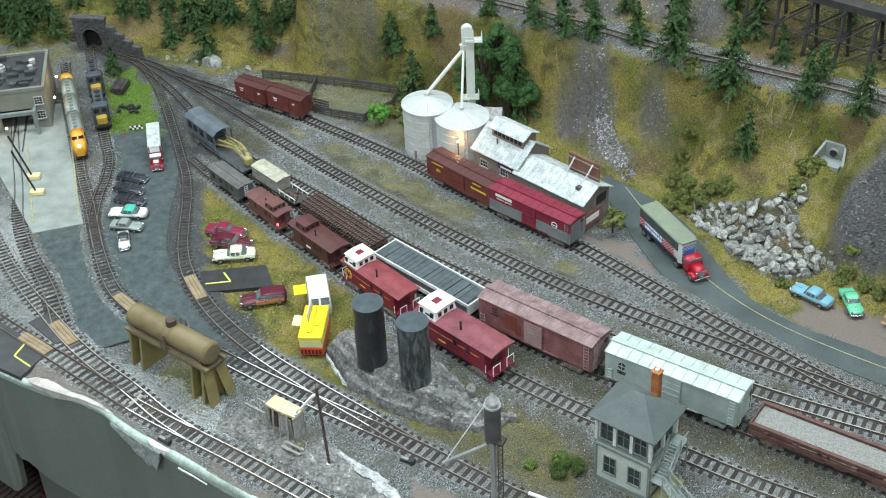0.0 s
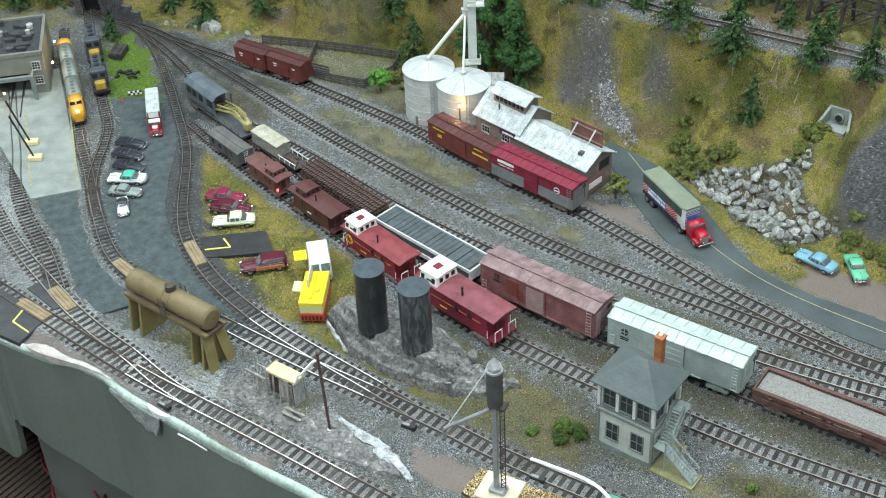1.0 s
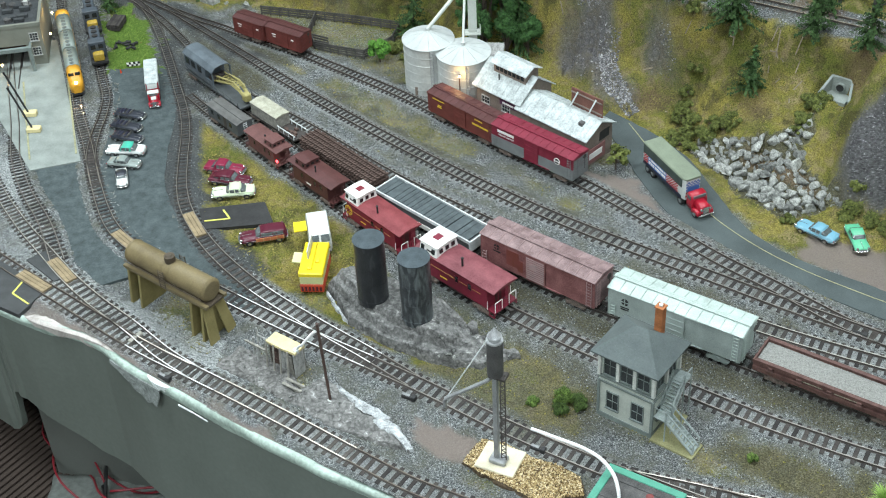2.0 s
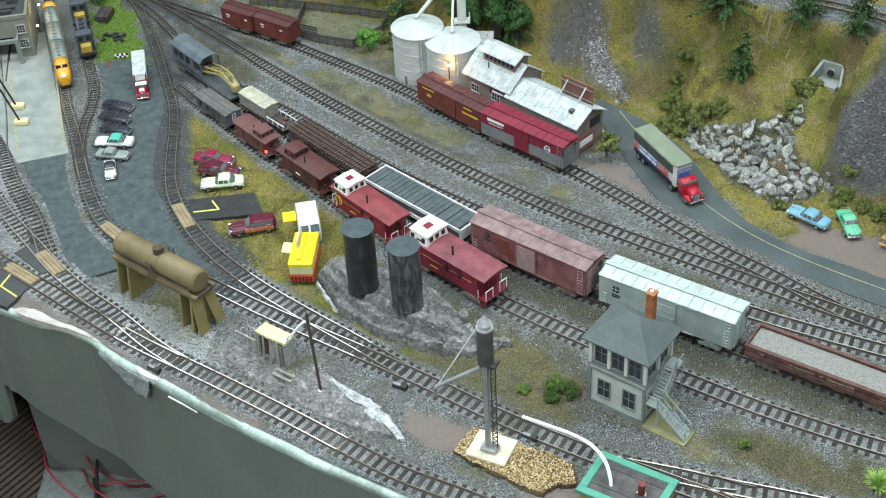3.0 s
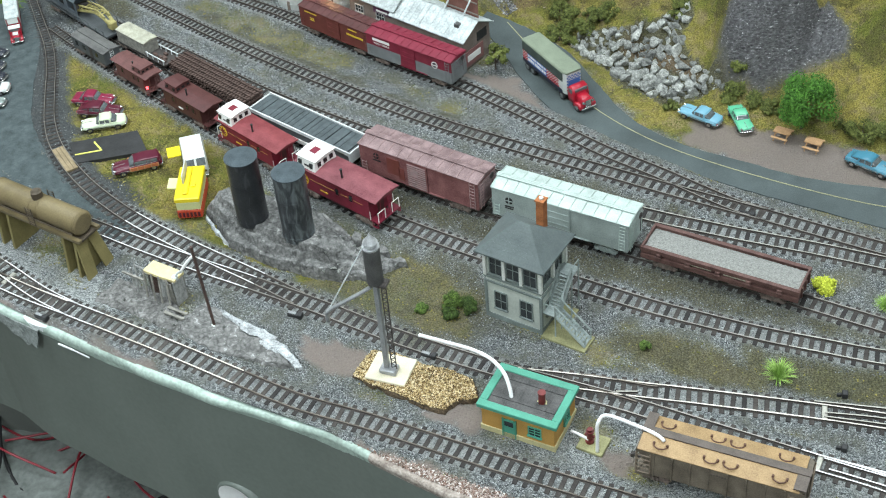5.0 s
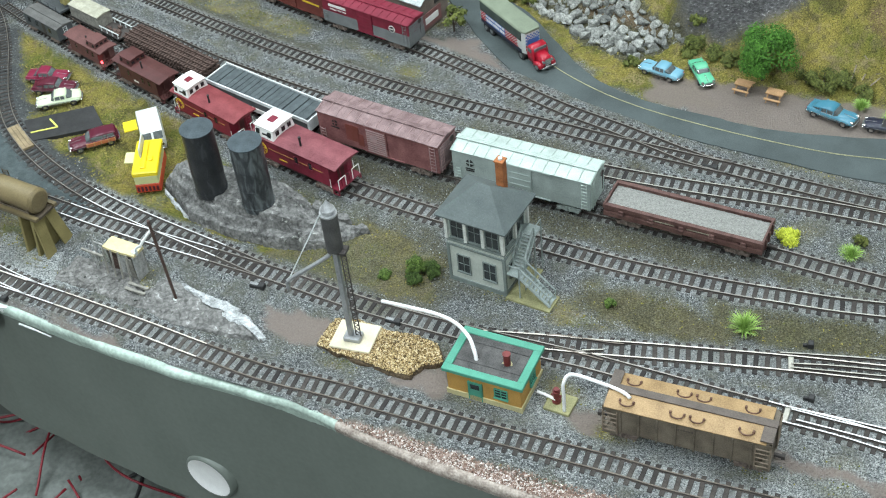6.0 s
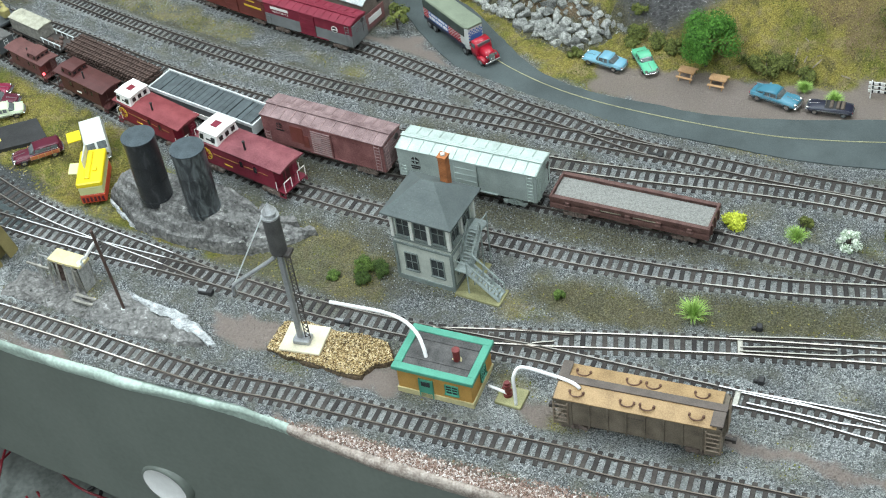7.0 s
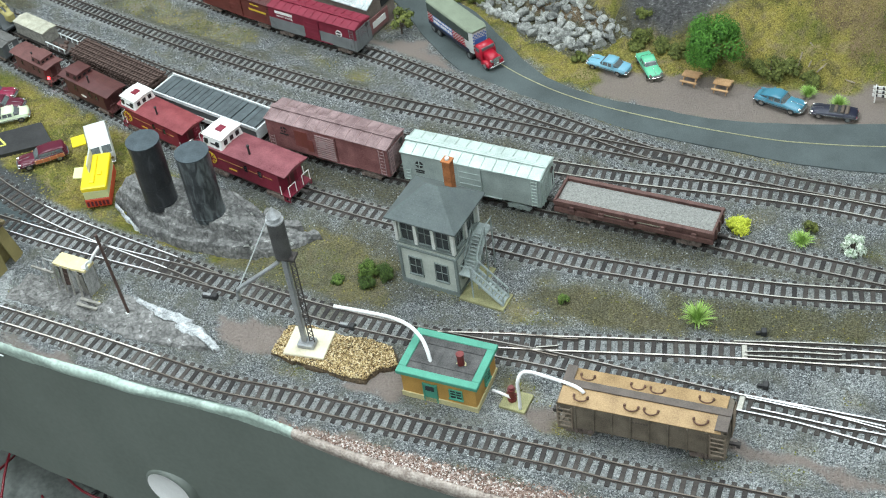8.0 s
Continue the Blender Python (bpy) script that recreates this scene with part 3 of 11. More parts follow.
    # Ground below the boulders is painted dark for the shade in their gaps
    talus = inside(X + .3 * (jx - X), Y + .3 * (jy - Y), [(.298, 1.368), (.320, 1.378), (.366, 1.346), (.405, 1.340), (.424, 1.353), (.443, 1.348), (.434, 1.324), (.420, 1.310), (.424, 1.279), (.452, 1.247), (.458, 1.232), (.428, 1.232), (.390, 1.222), (.356, 1.252), (.328, 1.305)])
    dirt, grass = np.where(talus, .9, dirt), np.where(talus, .2, grass)
    me = bpy.data.meshes.new("ground")
    verts = np.stack([X, Y, Z], -1).reshape(-1, 3)
    i = np.arange(nx * ny).reshape(nx, ny)
    quads = np.stack([i[:-1, :-1], i[1:, :-1], i[1:, 1:], i[:-1, 1:]], -1).reshape(-1, 4)
    me.from_pydata(verts.tolist(), [], quads.tolist())
    for name, v in (("grass", grass), ("earth", earth), ("lawn", lawn), ("scree", scree), ("redsoil", red), ("dirt", dirt), ("cinder", cinder), ("bed", bed_), ("bluff", rockface), ("pale", pale)):
        a = me.attributes.new(name, "FLOAT", "POINT")
        a.data.foreach_set("value", np.ascontiguousarray(v.ravel(), dtype=np.float32))
    me.polygons.foreach_set("use_smooth", np.ones(len(quads), bool))
    me.materials.append(M["ground"])
    global LAND
    LAND = (xs, u, Z, grass, lawn, earth, scree, near)
    return tagged(new("ground", me), "gravelly layout scenery with olive turf and wooded hillside", "ground", kind="structure")


build_ground()

# ---- roads and lots: thin slabs on the ground ----
M["tar"] = mat("dark_asphalt", (0.040, 0.056, 0.058), 0.9, vary=0.35, scale=110, fine=900, bump=0.8, depth=0.0010, col2=(0.090, 0.114, 0.115))
M["road"] = mat("grey_asphalt_road", (0.055, 0.070, 0.069), 0.85, vary=0.3, scale=22, fine=1500, bump=0.25, depth=0.0004)
M["line"] = mat("worn_yellow_line", (0.27, 0.265, 0.15), 0.8, vary=0.4, scale=300)
M["concrete"] = mat("pale_concrete", (0.225, 0.250, 0.228), 0.85, vary=0.25, scale=50, fine=900, bump=0.2)
M["plaster"] = mat("bare_plaster", (0.62, 0.66, 0.62), 0.9, vary=0.25, scale=90, fine=500, bump=0.5, depth=0.001)


def rock_material(name, dark, mid, light, scuff, at=0.62, strata=None):
    """Carved plaster rock: crags with dark cracks and worn pale ridges."""
    m = bpy.data.materials.new(name)
    m.use_nodes = True
    nt = m.node_tree
    L = nt.links.new
    b = nt.nodes["Principled BSDF"]
    tc = nt.nodes.new("ShaderNodeTexCoord")

    def node(kind, scale, detail=6.0, dist=0.0):
        n = nt.nodes.new(kind)
        n.inputs["Scale"].default_value = scale
        if kind == "ShaderNodeTexNoise":
            n.inputs["Detail"].default_value, n.inputs["Distortion"].default_value = detail, dist
        L(mp.outputs[0], n.inputs["Vector"])
        return n

    mp = nt.nodes.new("ShaderNodeMapping")
    L(tc.outputs["Object"], mp.inputs["Vector"])
    if strata:
        mp.inputs["Rotation"].default_value = (0, 0, strata)
        mp.inputs["Scale"].default_value = (0.36, 0.9, 1.3)
    big, small = node("ShaderNodeTexNoise", 60, 8, 1.0), node("ShaderNodeTexNoise", 260, 9, 0.6)
    crack = node("ShaderNodeTexVoronoi", 150)
    crack.feature = "DISTANCE_TO_EDGE"
    mx = nt.nodes.new("ShaderNodeMath")
    mx.operation = "MULTIPLY_ADD"
    mx.inputs[1].default_value = 0.55
    L(small.outputs["Fac"], mx.inputs[0])
    h = nt.nodes.new("ShaderNodeMath")
    h.operation = "MULTIPLY"
    h.inputs[1].default_value = 0.45
    L(big.outputs["Fac"], h.inputs[0])
    L(h.outputs[0], mx.inputs[2])
    r = nt.nodes.new("ShaderNodeValToRGB")
    e = r.color_ramp.elements
    e.new(0.5), e.new(0.6)
    for q, (p, c) in zip(e, ((0.36, dark), (0.48, mid), (0.58, light), (at, scuff))):
        q.position, q.color = p, rgb(c)
    L(mx.outputs[0], r.inputs[0])
    k = nt.nodes.new("ShaderNodeValToRGB")
    k.color_ramp.elements[0].position, k.color_ramp.elements[1].position = 0.0, 0.12
    k.color_ramp.elements[0].color, k.color_ramp.elements[1].color = (.35, .35, .35, 1), (1, 1, 1, 1)
    L(crack.outputs["Distance"], k.inputs[0])
    x = nt.nodes.new("ShaderNodeMix")
    x.data_type, x.blend_type = "RGBA", "MULTIPLY"
    x.inputs[0].default_value = 0.45
    L(r.outputs[0], x.inputs[6])
    L(k.outputs[0], x.inputs[7])
    L(x.outputs[2], b.inputs["Base Color"])
    b.inputs["Roughness"].default_value, b.inputs["Specular IOR Level"].default_value = 0.9, 0.25
    bp = nt.nodes.new("ShaderNodeBump")
    bp.inputs["Strength"].default_value, bp.inputs["Distance"].default_value = 1.0, 0.003
    L(mx.outputs[0], bp.inputs["Height"])
    L(bp.outputs[0], b.inputs["Normal"])
    return m


M["rock"] = rock_material("carved_grey_rock", (0.065, 0.063, 0.058), (0.145, 0.142, 0.134), (0.225, 0.220, 0.208), (0.42, 0.42, 0.41), 0.70)
M["boulder"] = mat("grey_talus_stone", (0.22, 0.227, 0.220), 0.85, vary=0.6, scale=2.2, fine=7.0, bump=1.0, depth=0.0022, col2=(0.58, 0.585, 0.555))

# every boulder a little lighter or darker than the next
nt = M["boulder"].node_tree
pb = nt.nodes["Principled BSDF"]
src = pb.inputs["Base Color"].links[0].from_socket
oi = nt.nodes.new("ShaderNodeObjectInfo")
tone = nt.nodes.new("ShaderNodeValToRGB")
tone.color_ramp.elements[0].color, tone.color_ramp.elements[1].color = (0.55, 0.56, 0.54, 1), (1.30, 1.31, 1.26, 1)
nt.links.new(oi.outputs["Random"], tone.inputs[0])
mul = nt.nodes.new("ShaderNodeMix")
mul.data_type, mul.blend_type = "RGBA", "MULTIPLY"
mul.inputs[0].default_value = 1.0
nt.links.new(src, mul.inputs[6])
nt.links.new(tone.outputs[0], mul.inputs[7])
nt.links.new(mul.outputs[2], pb.inputs["Base Color"])


def slab(name, poly, z0, z1, material, label, kind="structure", category="road"):
    bm = B()
    a = [bm.verts.new((x, y, z0)) for x, y in poly]
    b = [bm.verts.new((x, y, z1)) for x, y in poly]
    n = len(poly)
    for i in range(n):
        bm.faces.new((a[i], a[(i + 1) % n], b[(i + 1) % n], b[i]))
    top = bm.faces.new(b)
    bmesh.ops.triangulate(bm, faces=[top])
    bmesh.ops.recalc_face_normals(bm, faces=bm.faces)
    return tagged(part(name, bm, material), label, category, kind=kind)


def wobble(pts, amp, seed, step=0.008):
    """A rough-edged outline."""
    r = random.Random(seed)
    out = []
    for p in spline(pts, step):
        out.append((p.x + r.uniform(-amp, amp), p.y + r.uniform(-amp, amp)))
    return out


slab("road", wobble(ROAD_FAR, .0006, 1, .012) + wobble(ROAD_NEAR, .0006, 2, .012)[::-1], -0.002, 0.0016, M["road"], "grey two-lane asphalt road with yellow centre line")
slab("pavement", wobble(LOT + LOT[:1], .0015, 3)[:-1], -0.002, 0.0042, M["tar"], "dark asphalt parking lot between the yard tracks", category="pavement")
slab("pavement", wobble(APRON + APRON[:1], .002, 4)[:-1], -0.002, 0.0038, M["tar"], "dark cinder apron below the concrete platform", category="pavement")
slab("pavement", [(-.62, 1.71), (-.535, 1.71), (-.448, 1.405), (-.508, 1.390), (-.62, 1.60)], -0.002, 0.0050, M["concrete"], "pale concrete servicing platform by the engine house", category="pavement")


def ribbon(pts, w, z, h=0.0006):
    bm = B()
    prev = None
    n = len(pts)
    for i, p in enumerate(pts):
        d = (pts[min(i + 1, n - 1)] - pts[max(i - 1, 0)])
        s = Vector((-d.y, d.x, 0)).normalized() * w / 2
        q = [bm.verts.new((p.x + s.x, p.y + s.y, z)), bm.verts.new((p.x - s.x, p.y - s.y, z))]
        if prev:
            bm.faces.new((prev[0], prev[1], q[1], q[0]))
        prev = q
    r = bmesh.ops.extrude_face_region(bm, geom=bm.faces[:])
    bmesh.ops.translate(bm, verts=[v for v in r["geom"] if isinstance(v, bmesh.types.BMVert)], vec=(0, 0, h))
    bmesh.ops.recalc_face_normals(bm, faces=bm.faces)
    return bm


CENTRE = [(.235, 1.43), (.262, 1.34), (.294, 1.251), (.333, 1.185), (.381, 1.131), (.454, 1.071), (.526, 1.021), (.574, .996), (.634, .971), (.8, .91)]
tagged(part("road_marking", ribbon(spline(CENTRE), .0010, .0016), M["line"]), "thin worn yellow centre line on the road", "marking", kind="structure")
for pts in ([(-.500, 1.60), (-.480, 1.52), (-.456, 1.42)], [(-.560, 1.60), (-.535, 1.50), (-.512, 1.41)]):
    tagged(part("platform_marking", ribbon(spline(pts), .0022, .0050), M["line"]), "yellow safety line on the concrete platform", "marking", kind="structure")

# ---- tracks ----
TIE = bpy.data.meshes.new("tie")
bm = box(B(), -.0021, -.0146, 0, .0021, .0146, .0023, bevel=.0003)
bm.to_mesh(TIE)
bm.free()
TIE.materials.append(M["tie"])
GAUGE = 0.0170
TIED = {}


def reduced(p):
    """Track scale, shrunk towards the back and left to fit the camera's view."""
    left = min(1, max(0, (-.22 - p.x) / .10)) * min(1, max(0, (p.y - 1.20) / .15))
    return max(.54, min(1.0, 1 - .55 * (p.y - 1.05)) - .16 * left)


def rail_part(line, side, z, parent, head, name="rail"):
    """One rail: foot, web and polished head."""
    bm = B()
    outline = ((-.0011, 0), (.0011, 0), (.0011, .0004), (.0003, .0007), (.0003, .0016), (.0006, .0018), (.0006, .0025), (-.0006, .0025), (-.0006, .0018), (-.0003, .0016), (-.0003, .0007), (-.0011, .0004))
    if head in (M["railwhite"], M["railcream"]):
        outline = [(o * (1.08 if h > .0016 else 1.0), h) for o, h in outline]
    rings = []
    n = len(line)
    pick = list(range(0, n - 1, 6)) + [n - 1]
    for i in pick:
        d = line[min(i + 4, n - 1)] - line[max(i - 4, 0)]
        s = Vector((-d.y, d.x, 0)).normalized()
        k_ = reduced(line[i])
        c = line[i] + s * side * k_
        rings.append([bm.verts.new((c.x + s.x * o * k_, c.y + s.y * o * k_, c.z + z + h)) for o, h in outline])
    k = len(outline)
    for a, b in zip(rings, rings[1:]):
        for j in range(k):
            f = bm.faces.new((a[j], b[j], b[(j + 1) % k], a[(j + 1) % k]))
            f.material_index = 1 if j == 6 else 0
    bmesh.ops.recalc_face_normals(bm, faces=bm.faces)
    return part(name, bm, (M["rail"], head), parent)


def build_track(key, line, label, gap=.0092, head=None, z=0.0026, tie_mesh=None, zt=0.0):
    t = tagged(thing("railway_track", Matrix.Identity(4), label, "railway track", "model railway tracks"), kind="structure")
    n = len(line)
    near_ties = TIED.setdefault(key.split("_")[-1], [])
    run = 9.0
    for i in range(n):
        run += (line[i] - line[i - 1]).length if i else 0
        k = reduced(line[i])
        if run < gap * k or any((line[i] - q).length < .7 * gap * k for q in near_ties):
            continue
        run = 0.0
        near_ties.append(line[i])
        d = line[min(i + 4, n - 1)] - line[max(i - 4, 0)]
        tie = new("tie", tie_mesh or TIE)
        tie.parent = t
        j = random.uniform(-3, 3)
        tie.matrix_local = Matrix.Translation(line[i] + Vector((0, 0, z + zt))) @ Matrix.Rotation(math.atan2(d.y, d.x) + radians(j), 4, "Z") @ Matrix.Diagonal((k, k, 1, 1))
    for side in (GAUGE / 2, -GAUGE / 2):
        rail_part(line, side, z + 0.0020, t, head or M["railtop"])
    return t


M["railpale"] = mat("pale_rail_head", (0.40, 0.385, 0.33), 0.4, 0.5, vary=0.35, scale=60)
M["railcream"] = mat("cream_rail_head", (0.62, 0.57, 0.49), 0.42, 0.35, vary=0.4, scale=70)
M["railbrown"] = mat("brown_rail_head", (0.15, 0.125, 0.10), 0.5, 0.4, vary=0.45, scale=60)
# Tracks cut by position; the worn keys get glare painted white on their heads
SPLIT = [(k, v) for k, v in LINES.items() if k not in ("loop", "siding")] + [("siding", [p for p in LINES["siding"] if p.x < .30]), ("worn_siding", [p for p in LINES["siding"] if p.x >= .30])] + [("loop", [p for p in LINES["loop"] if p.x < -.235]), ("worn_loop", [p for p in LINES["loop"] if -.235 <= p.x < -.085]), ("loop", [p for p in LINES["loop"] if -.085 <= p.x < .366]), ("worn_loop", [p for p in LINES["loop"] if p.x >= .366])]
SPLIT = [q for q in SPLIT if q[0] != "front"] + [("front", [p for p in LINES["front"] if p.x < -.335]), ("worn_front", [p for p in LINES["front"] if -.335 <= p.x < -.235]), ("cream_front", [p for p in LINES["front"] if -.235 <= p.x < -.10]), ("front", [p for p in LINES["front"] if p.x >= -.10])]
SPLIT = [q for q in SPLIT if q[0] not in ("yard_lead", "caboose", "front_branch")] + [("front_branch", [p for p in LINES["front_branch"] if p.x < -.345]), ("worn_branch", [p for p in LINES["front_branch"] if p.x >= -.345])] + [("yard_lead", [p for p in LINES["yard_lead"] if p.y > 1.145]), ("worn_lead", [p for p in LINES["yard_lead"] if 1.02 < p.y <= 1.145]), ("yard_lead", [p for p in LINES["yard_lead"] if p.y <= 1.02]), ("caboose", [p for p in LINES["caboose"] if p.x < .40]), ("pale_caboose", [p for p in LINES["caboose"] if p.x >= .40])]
M["greytie"] = mat("dust_grey_ties", (0.050, 0.047, 0.043), 0.95, vary=0.5, scale=90, fine=1500, bump=0.4)
tone_by_object(M["greytie"], (0.45, 0.43, 0.42), (1.5, 1.42, 1.35))
GREYTIE = TIE.copy()
GREYTIE.materials[0] = M["greytie"]
for key, line in SPLIT:
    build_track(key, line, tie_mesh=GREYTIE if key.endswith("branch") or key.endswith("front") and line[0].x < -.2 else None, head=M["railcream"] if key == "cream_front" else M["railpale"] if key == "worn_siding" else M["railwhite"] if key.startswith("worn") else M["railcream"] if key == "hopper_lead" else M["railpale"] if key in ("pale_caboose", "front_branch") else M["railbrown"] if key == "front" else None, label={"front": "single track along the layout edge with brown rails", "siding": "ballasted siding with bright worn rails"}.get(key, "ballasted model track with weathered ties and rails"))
M["dustytie"] = mat("dusty_grey_ties", (0.115, 0.108, 0.095), 0.95, vary=0.4, scale=90, fine=1500, bump=0.4)
M["tanrail"] = mat("dull_tan_rail", (0.30, 0.245, 0.17), 0.6, 0.1, vary=0.25, scale=40)
DUSTY = TIE.copy()
DUSTY.materials[0] = M["dustytie"]
build_track("high", HIGHLINE, "hillside track with tan rails on a grey ballast bench", head=M["tanrail"], z=0.0005, tie_mesh=DUSTY, zt=-.0014)

# ---- fascia and room ----
M["fascia"] = mat("grey_green_fascia_paint", (0.138, 0.160, 0.138), 0.5, vary=0.08, scale=14, fine=200, bump=0.05)
M["mint"] = mat("pale_mint_plaster_rim", (0.35, 0.435, 0.375), 0.6, vary=0.35, scale=60, fine=300, bump=0.4, depth=0.001)
M["tanrim"] = mat("bare_pinkish_rim_plaster", (0.22, 0.165, 0.135), 0.85, vary=0.35, scale=120, fine=500, bump=0.6, depth=0.001, col2=(0.50, 0.44, 0.38))
M["room"] = mat("room_wall_paint", (0.30, 0.30, 0.285), 0.8, vary=0.08, scale=3)
M["floor"] = mat("grey_shelf_board", (0.095, 0.10, 0.092), 0.8, vary=0.25, scale=10)


def build_fascia():
    pts = [Vector((x, edge_y(x), 0)) for x in np.unique(np.r_[np.linspace(-1.0, 1.0, 260), np.linspace(-.53, -.49, 30)])]
    rng = random.Random(8)
    rim, face = B(), B()
    pr = pf = None
    for i, p in enumerate(pts):
        d = pts[min(i + 1, len(pts) - 1)] - pts[max(i - 1, 0)]
        s = Vector((d.y, -d.x, 0)).normalized()
        w = 0.0045 + 0.0016 * math.sin(i * 0.23) + 0.0008 * math.sin(i * .71)
        low = float(np.interp(p.x, (-.560, -.522, -.514, -.511, -.507, -.500, -.471, -.426, -.404, -.332, -.237, -.162), (-.217, -.212, -.200, -.160, -.137, -.134, -.150, -.173, -.184, -.192, -.206, -.208)))
        top = 0.0020 + 0.0006 * math.sin(i * .37)
        q = [rim.verts.new(v) for v in (p - s * 0.004 + Vector((0, 0, top - .004)), p - s * 0.001 + Vector((0, 0, top)), p + s * (w - .002) + Vector((0, 0, top - .001)), p + s * w + Vector((0, 0, -.002)), p + s * w + Vector((0, 0, -.0055 - .0015 * math.sin(i * .11))), p + Vector((0, 0, -.02)))]
        f = [face.verts.new(p + s * (w - .0015) + Vector((0, 0, z))) for z in (-.004, low)] + [face.verts.new(p - s * .006 + Vector((0, 0, z))) for z in (low, -.004)]
        if pr:
            for j in range(5):
                f_ = rim.faces.new((pr[j], pr[j + 1], q[j + 1], q[j]))
                f_.smooth, f_.material_index = True, 1 if p.x > .012 else 0
            for j in range(4):
                face.faces.new((pf[j], pf[(j + 1) % 4], f[(j + 1) % 4], f[j]))
        pr, pf = q, f
    for bm in (rim, face):
        bmesh.ops.recalc_face_normals(bm, faces=bm.faces)
    fas = tagged(part("fascia", face, M["fascia"]), "grey-green painted curved layout fascia board", "fascia", kind="structure")
    tagged(part("trim", rim, (M["mint"], M["tanrim"])), "pale mint plaster rim along the layout edge", "trim", kind="structure")
    return fas


build_fascia()


def wall(name, x0, y0, z0, x1, y1, z1, material, label, category):
    return tagged(part(name, box(B(), x0, y0, z0, x1, y1, z1), material), label, category, kind="structure")


wall("wall_north", -3, 2.9, -1.0, 3, 3.0, CEILING, M["room"], "plain painted room wall behind the layout", "wall")
wall("wall_south", -3, -2.6, -1.0, 3, -2.5, CEILING, M["room"], "plain painted room wall", "wall")
wall("wall_east", 3, -2.6, -1.0, 3.1, 3.0, CEILING, M["room"], "plain painted room wall", "wall")
wall("wall_west", -3.1, -2.6, -1.0, -3, 3.0, CEILING, M["room"], "plain painted room wall", "wall")
wall("ceiling", -3.1, -2.6, CEILING, 3.1, 3.0, CEILING + .1, M["room"], "plain white ceiling", "ceiling")
wall("floor", -3.1, -2.6, -1.1, 3.1, 3.0, -1.0, M["floor"], "dull grey room floor", "floor")
wall("shelf_board", -.435, .2, -.40, .9, 1.9, -.30, M["floor"], "dull grey lower shelf under the layout", "shelf")

M["darkboard"] = mat("dark_brown_benchwork", (0.045, 0.030, 0.022), 0.85, vary=0.3, scale=40)
bench = tagged(thing("benchwork", Matrix.Identity(4), "dark ribbed matting under the layout edge", "benchwork"), kind="structure")
part("backing", box(B(), -1.0, .85, -.310, -.437, 1.60, -.303), M["darkboard"], bench)
for k in range(64):
    sl = part("slat", box(B(), -.28, -.0030, 0, .28, .0030, .004, bevel=.0008), M["darkboard"], bench)
    sl.matrix_local = Matrix.Translation((-.72 + .30 * (k - 32) / 32 * .78, 1.20 - .30 * (k - 32) / 32 * .62, -.303)) @ Matrix.Rotation(radians(52), 4, "Z")
M["innerboard"] = mat("grey_green_inner_panel", (0.115, 0.125, 0.110), 0.7, vary=0.15, scale=14)
b = B()
q0, q1 = Vector((-.497, 1.170, 0)), Vector((-.10, 1.055, 0))
side_ = Vector((.28, .96, 0)) * .010
vs = [b.verts.new(v + Vector((0, 0, z))) for z in (-.303, -.06) for v in (q0, q1, q1 + side_, q0 + side_)]
for f in ((0, 1, 5, 4), (1, 2, 6, 5), (2, 3, 7, 6), (3, 0, 4, 7), (0, 3, 2, 1), (4, 5, 6, 7)):
    b.faces.new([vs[i] for i in f])
bmesh.ops.recalc_face_normals(b, faces=b.faces)
tagged(part("inner_panel", b, M["innerboard"]), "grey-green inner board behind the fascia", "panel", kind="structure")
M["sheet"] = mat("pale_dusty_plastic_sheet", (0.13, 0.145, 0.13), 0.5, vary=0.25, scale=20, fine=160, bump=0.3, col2=(0.22, 0.24, 0.22))
b = B()
vs = [[b.verts.new((-.50 + .46 * i / 60, .86 + .30 * j / 40, -.298 + .010 * abs(noise.noise(Vector((i * .16, j * .16, 1.3)))) + .006 * abs(noise.noise(Vector((i * .45, j * .45, 4.3)))))) for j in range(41)] for i in range(61)]
for i in range(60):
    for j in range(40):
        b.faces.new((vs[i][j], vs[i + 1][j], vs[i + 1][j + 1], vs[i][j + 1]))
lo = bmesh.ops.extrude_face_region(b, geom=b.faces[:])
bmesh.ops.translate(b, verts=[v for v in lo["geom"] if isinstance(v, bmesh.types.BMVert)], vec=(0, 0, -.0008))
bmesh.ops.recalc_face_normals(b, faces=b.faces)
tagged(part("plastic_sheet", b, M["sheet"], smooth=True), "pale crumpled plastic sheet lying on the lower shelf", "plastic sheet")

M["chip"] = mat("white_plaster_chip", (0.66, 0.70, 0.68), 0.85, vary=0.3, scale=90, fine=400, bump=0.5)
M["beigeplaster"] = mat("bare_beige_plaster", (0.34, 0.30, 0.27), 0.9, vary=0.3, scale=70, fine=900, bump=0.6, col2=(0.66, 0.62, 0.57))
# a torn skin of plaster that hangs down over the fascia
b = B()
pr = None
for k in range(13):
    x = -.352 + .058 * k / 12
    p = Vector((x, edge_y(x), 0))
    s_ = Vector((edge_y(x + .01) - edge_y(x), -.01, 0)).normalized()
    drop = .003 + .024 * math.sin(math.pi * .56 * k / 12) ** 1.6 * (.86 + .14 * math.sin(k * 2.3)) if k < 12 else .008
    q = [b.verts.new(p + s_ * o + Vector((0, 0, z))) for o, z in ((.0072, -.004), (.0078 + .10 * drop, -.004 - drop), (.0066 + .10 * drop, -.004 - drop), (.0056, -.004))]
    if pr:
        for j in range(4):
            b.faces.new((pr[j], pr[(j + 1) % 4], q[(j + 1) % 4], q[j]))
    pr = q
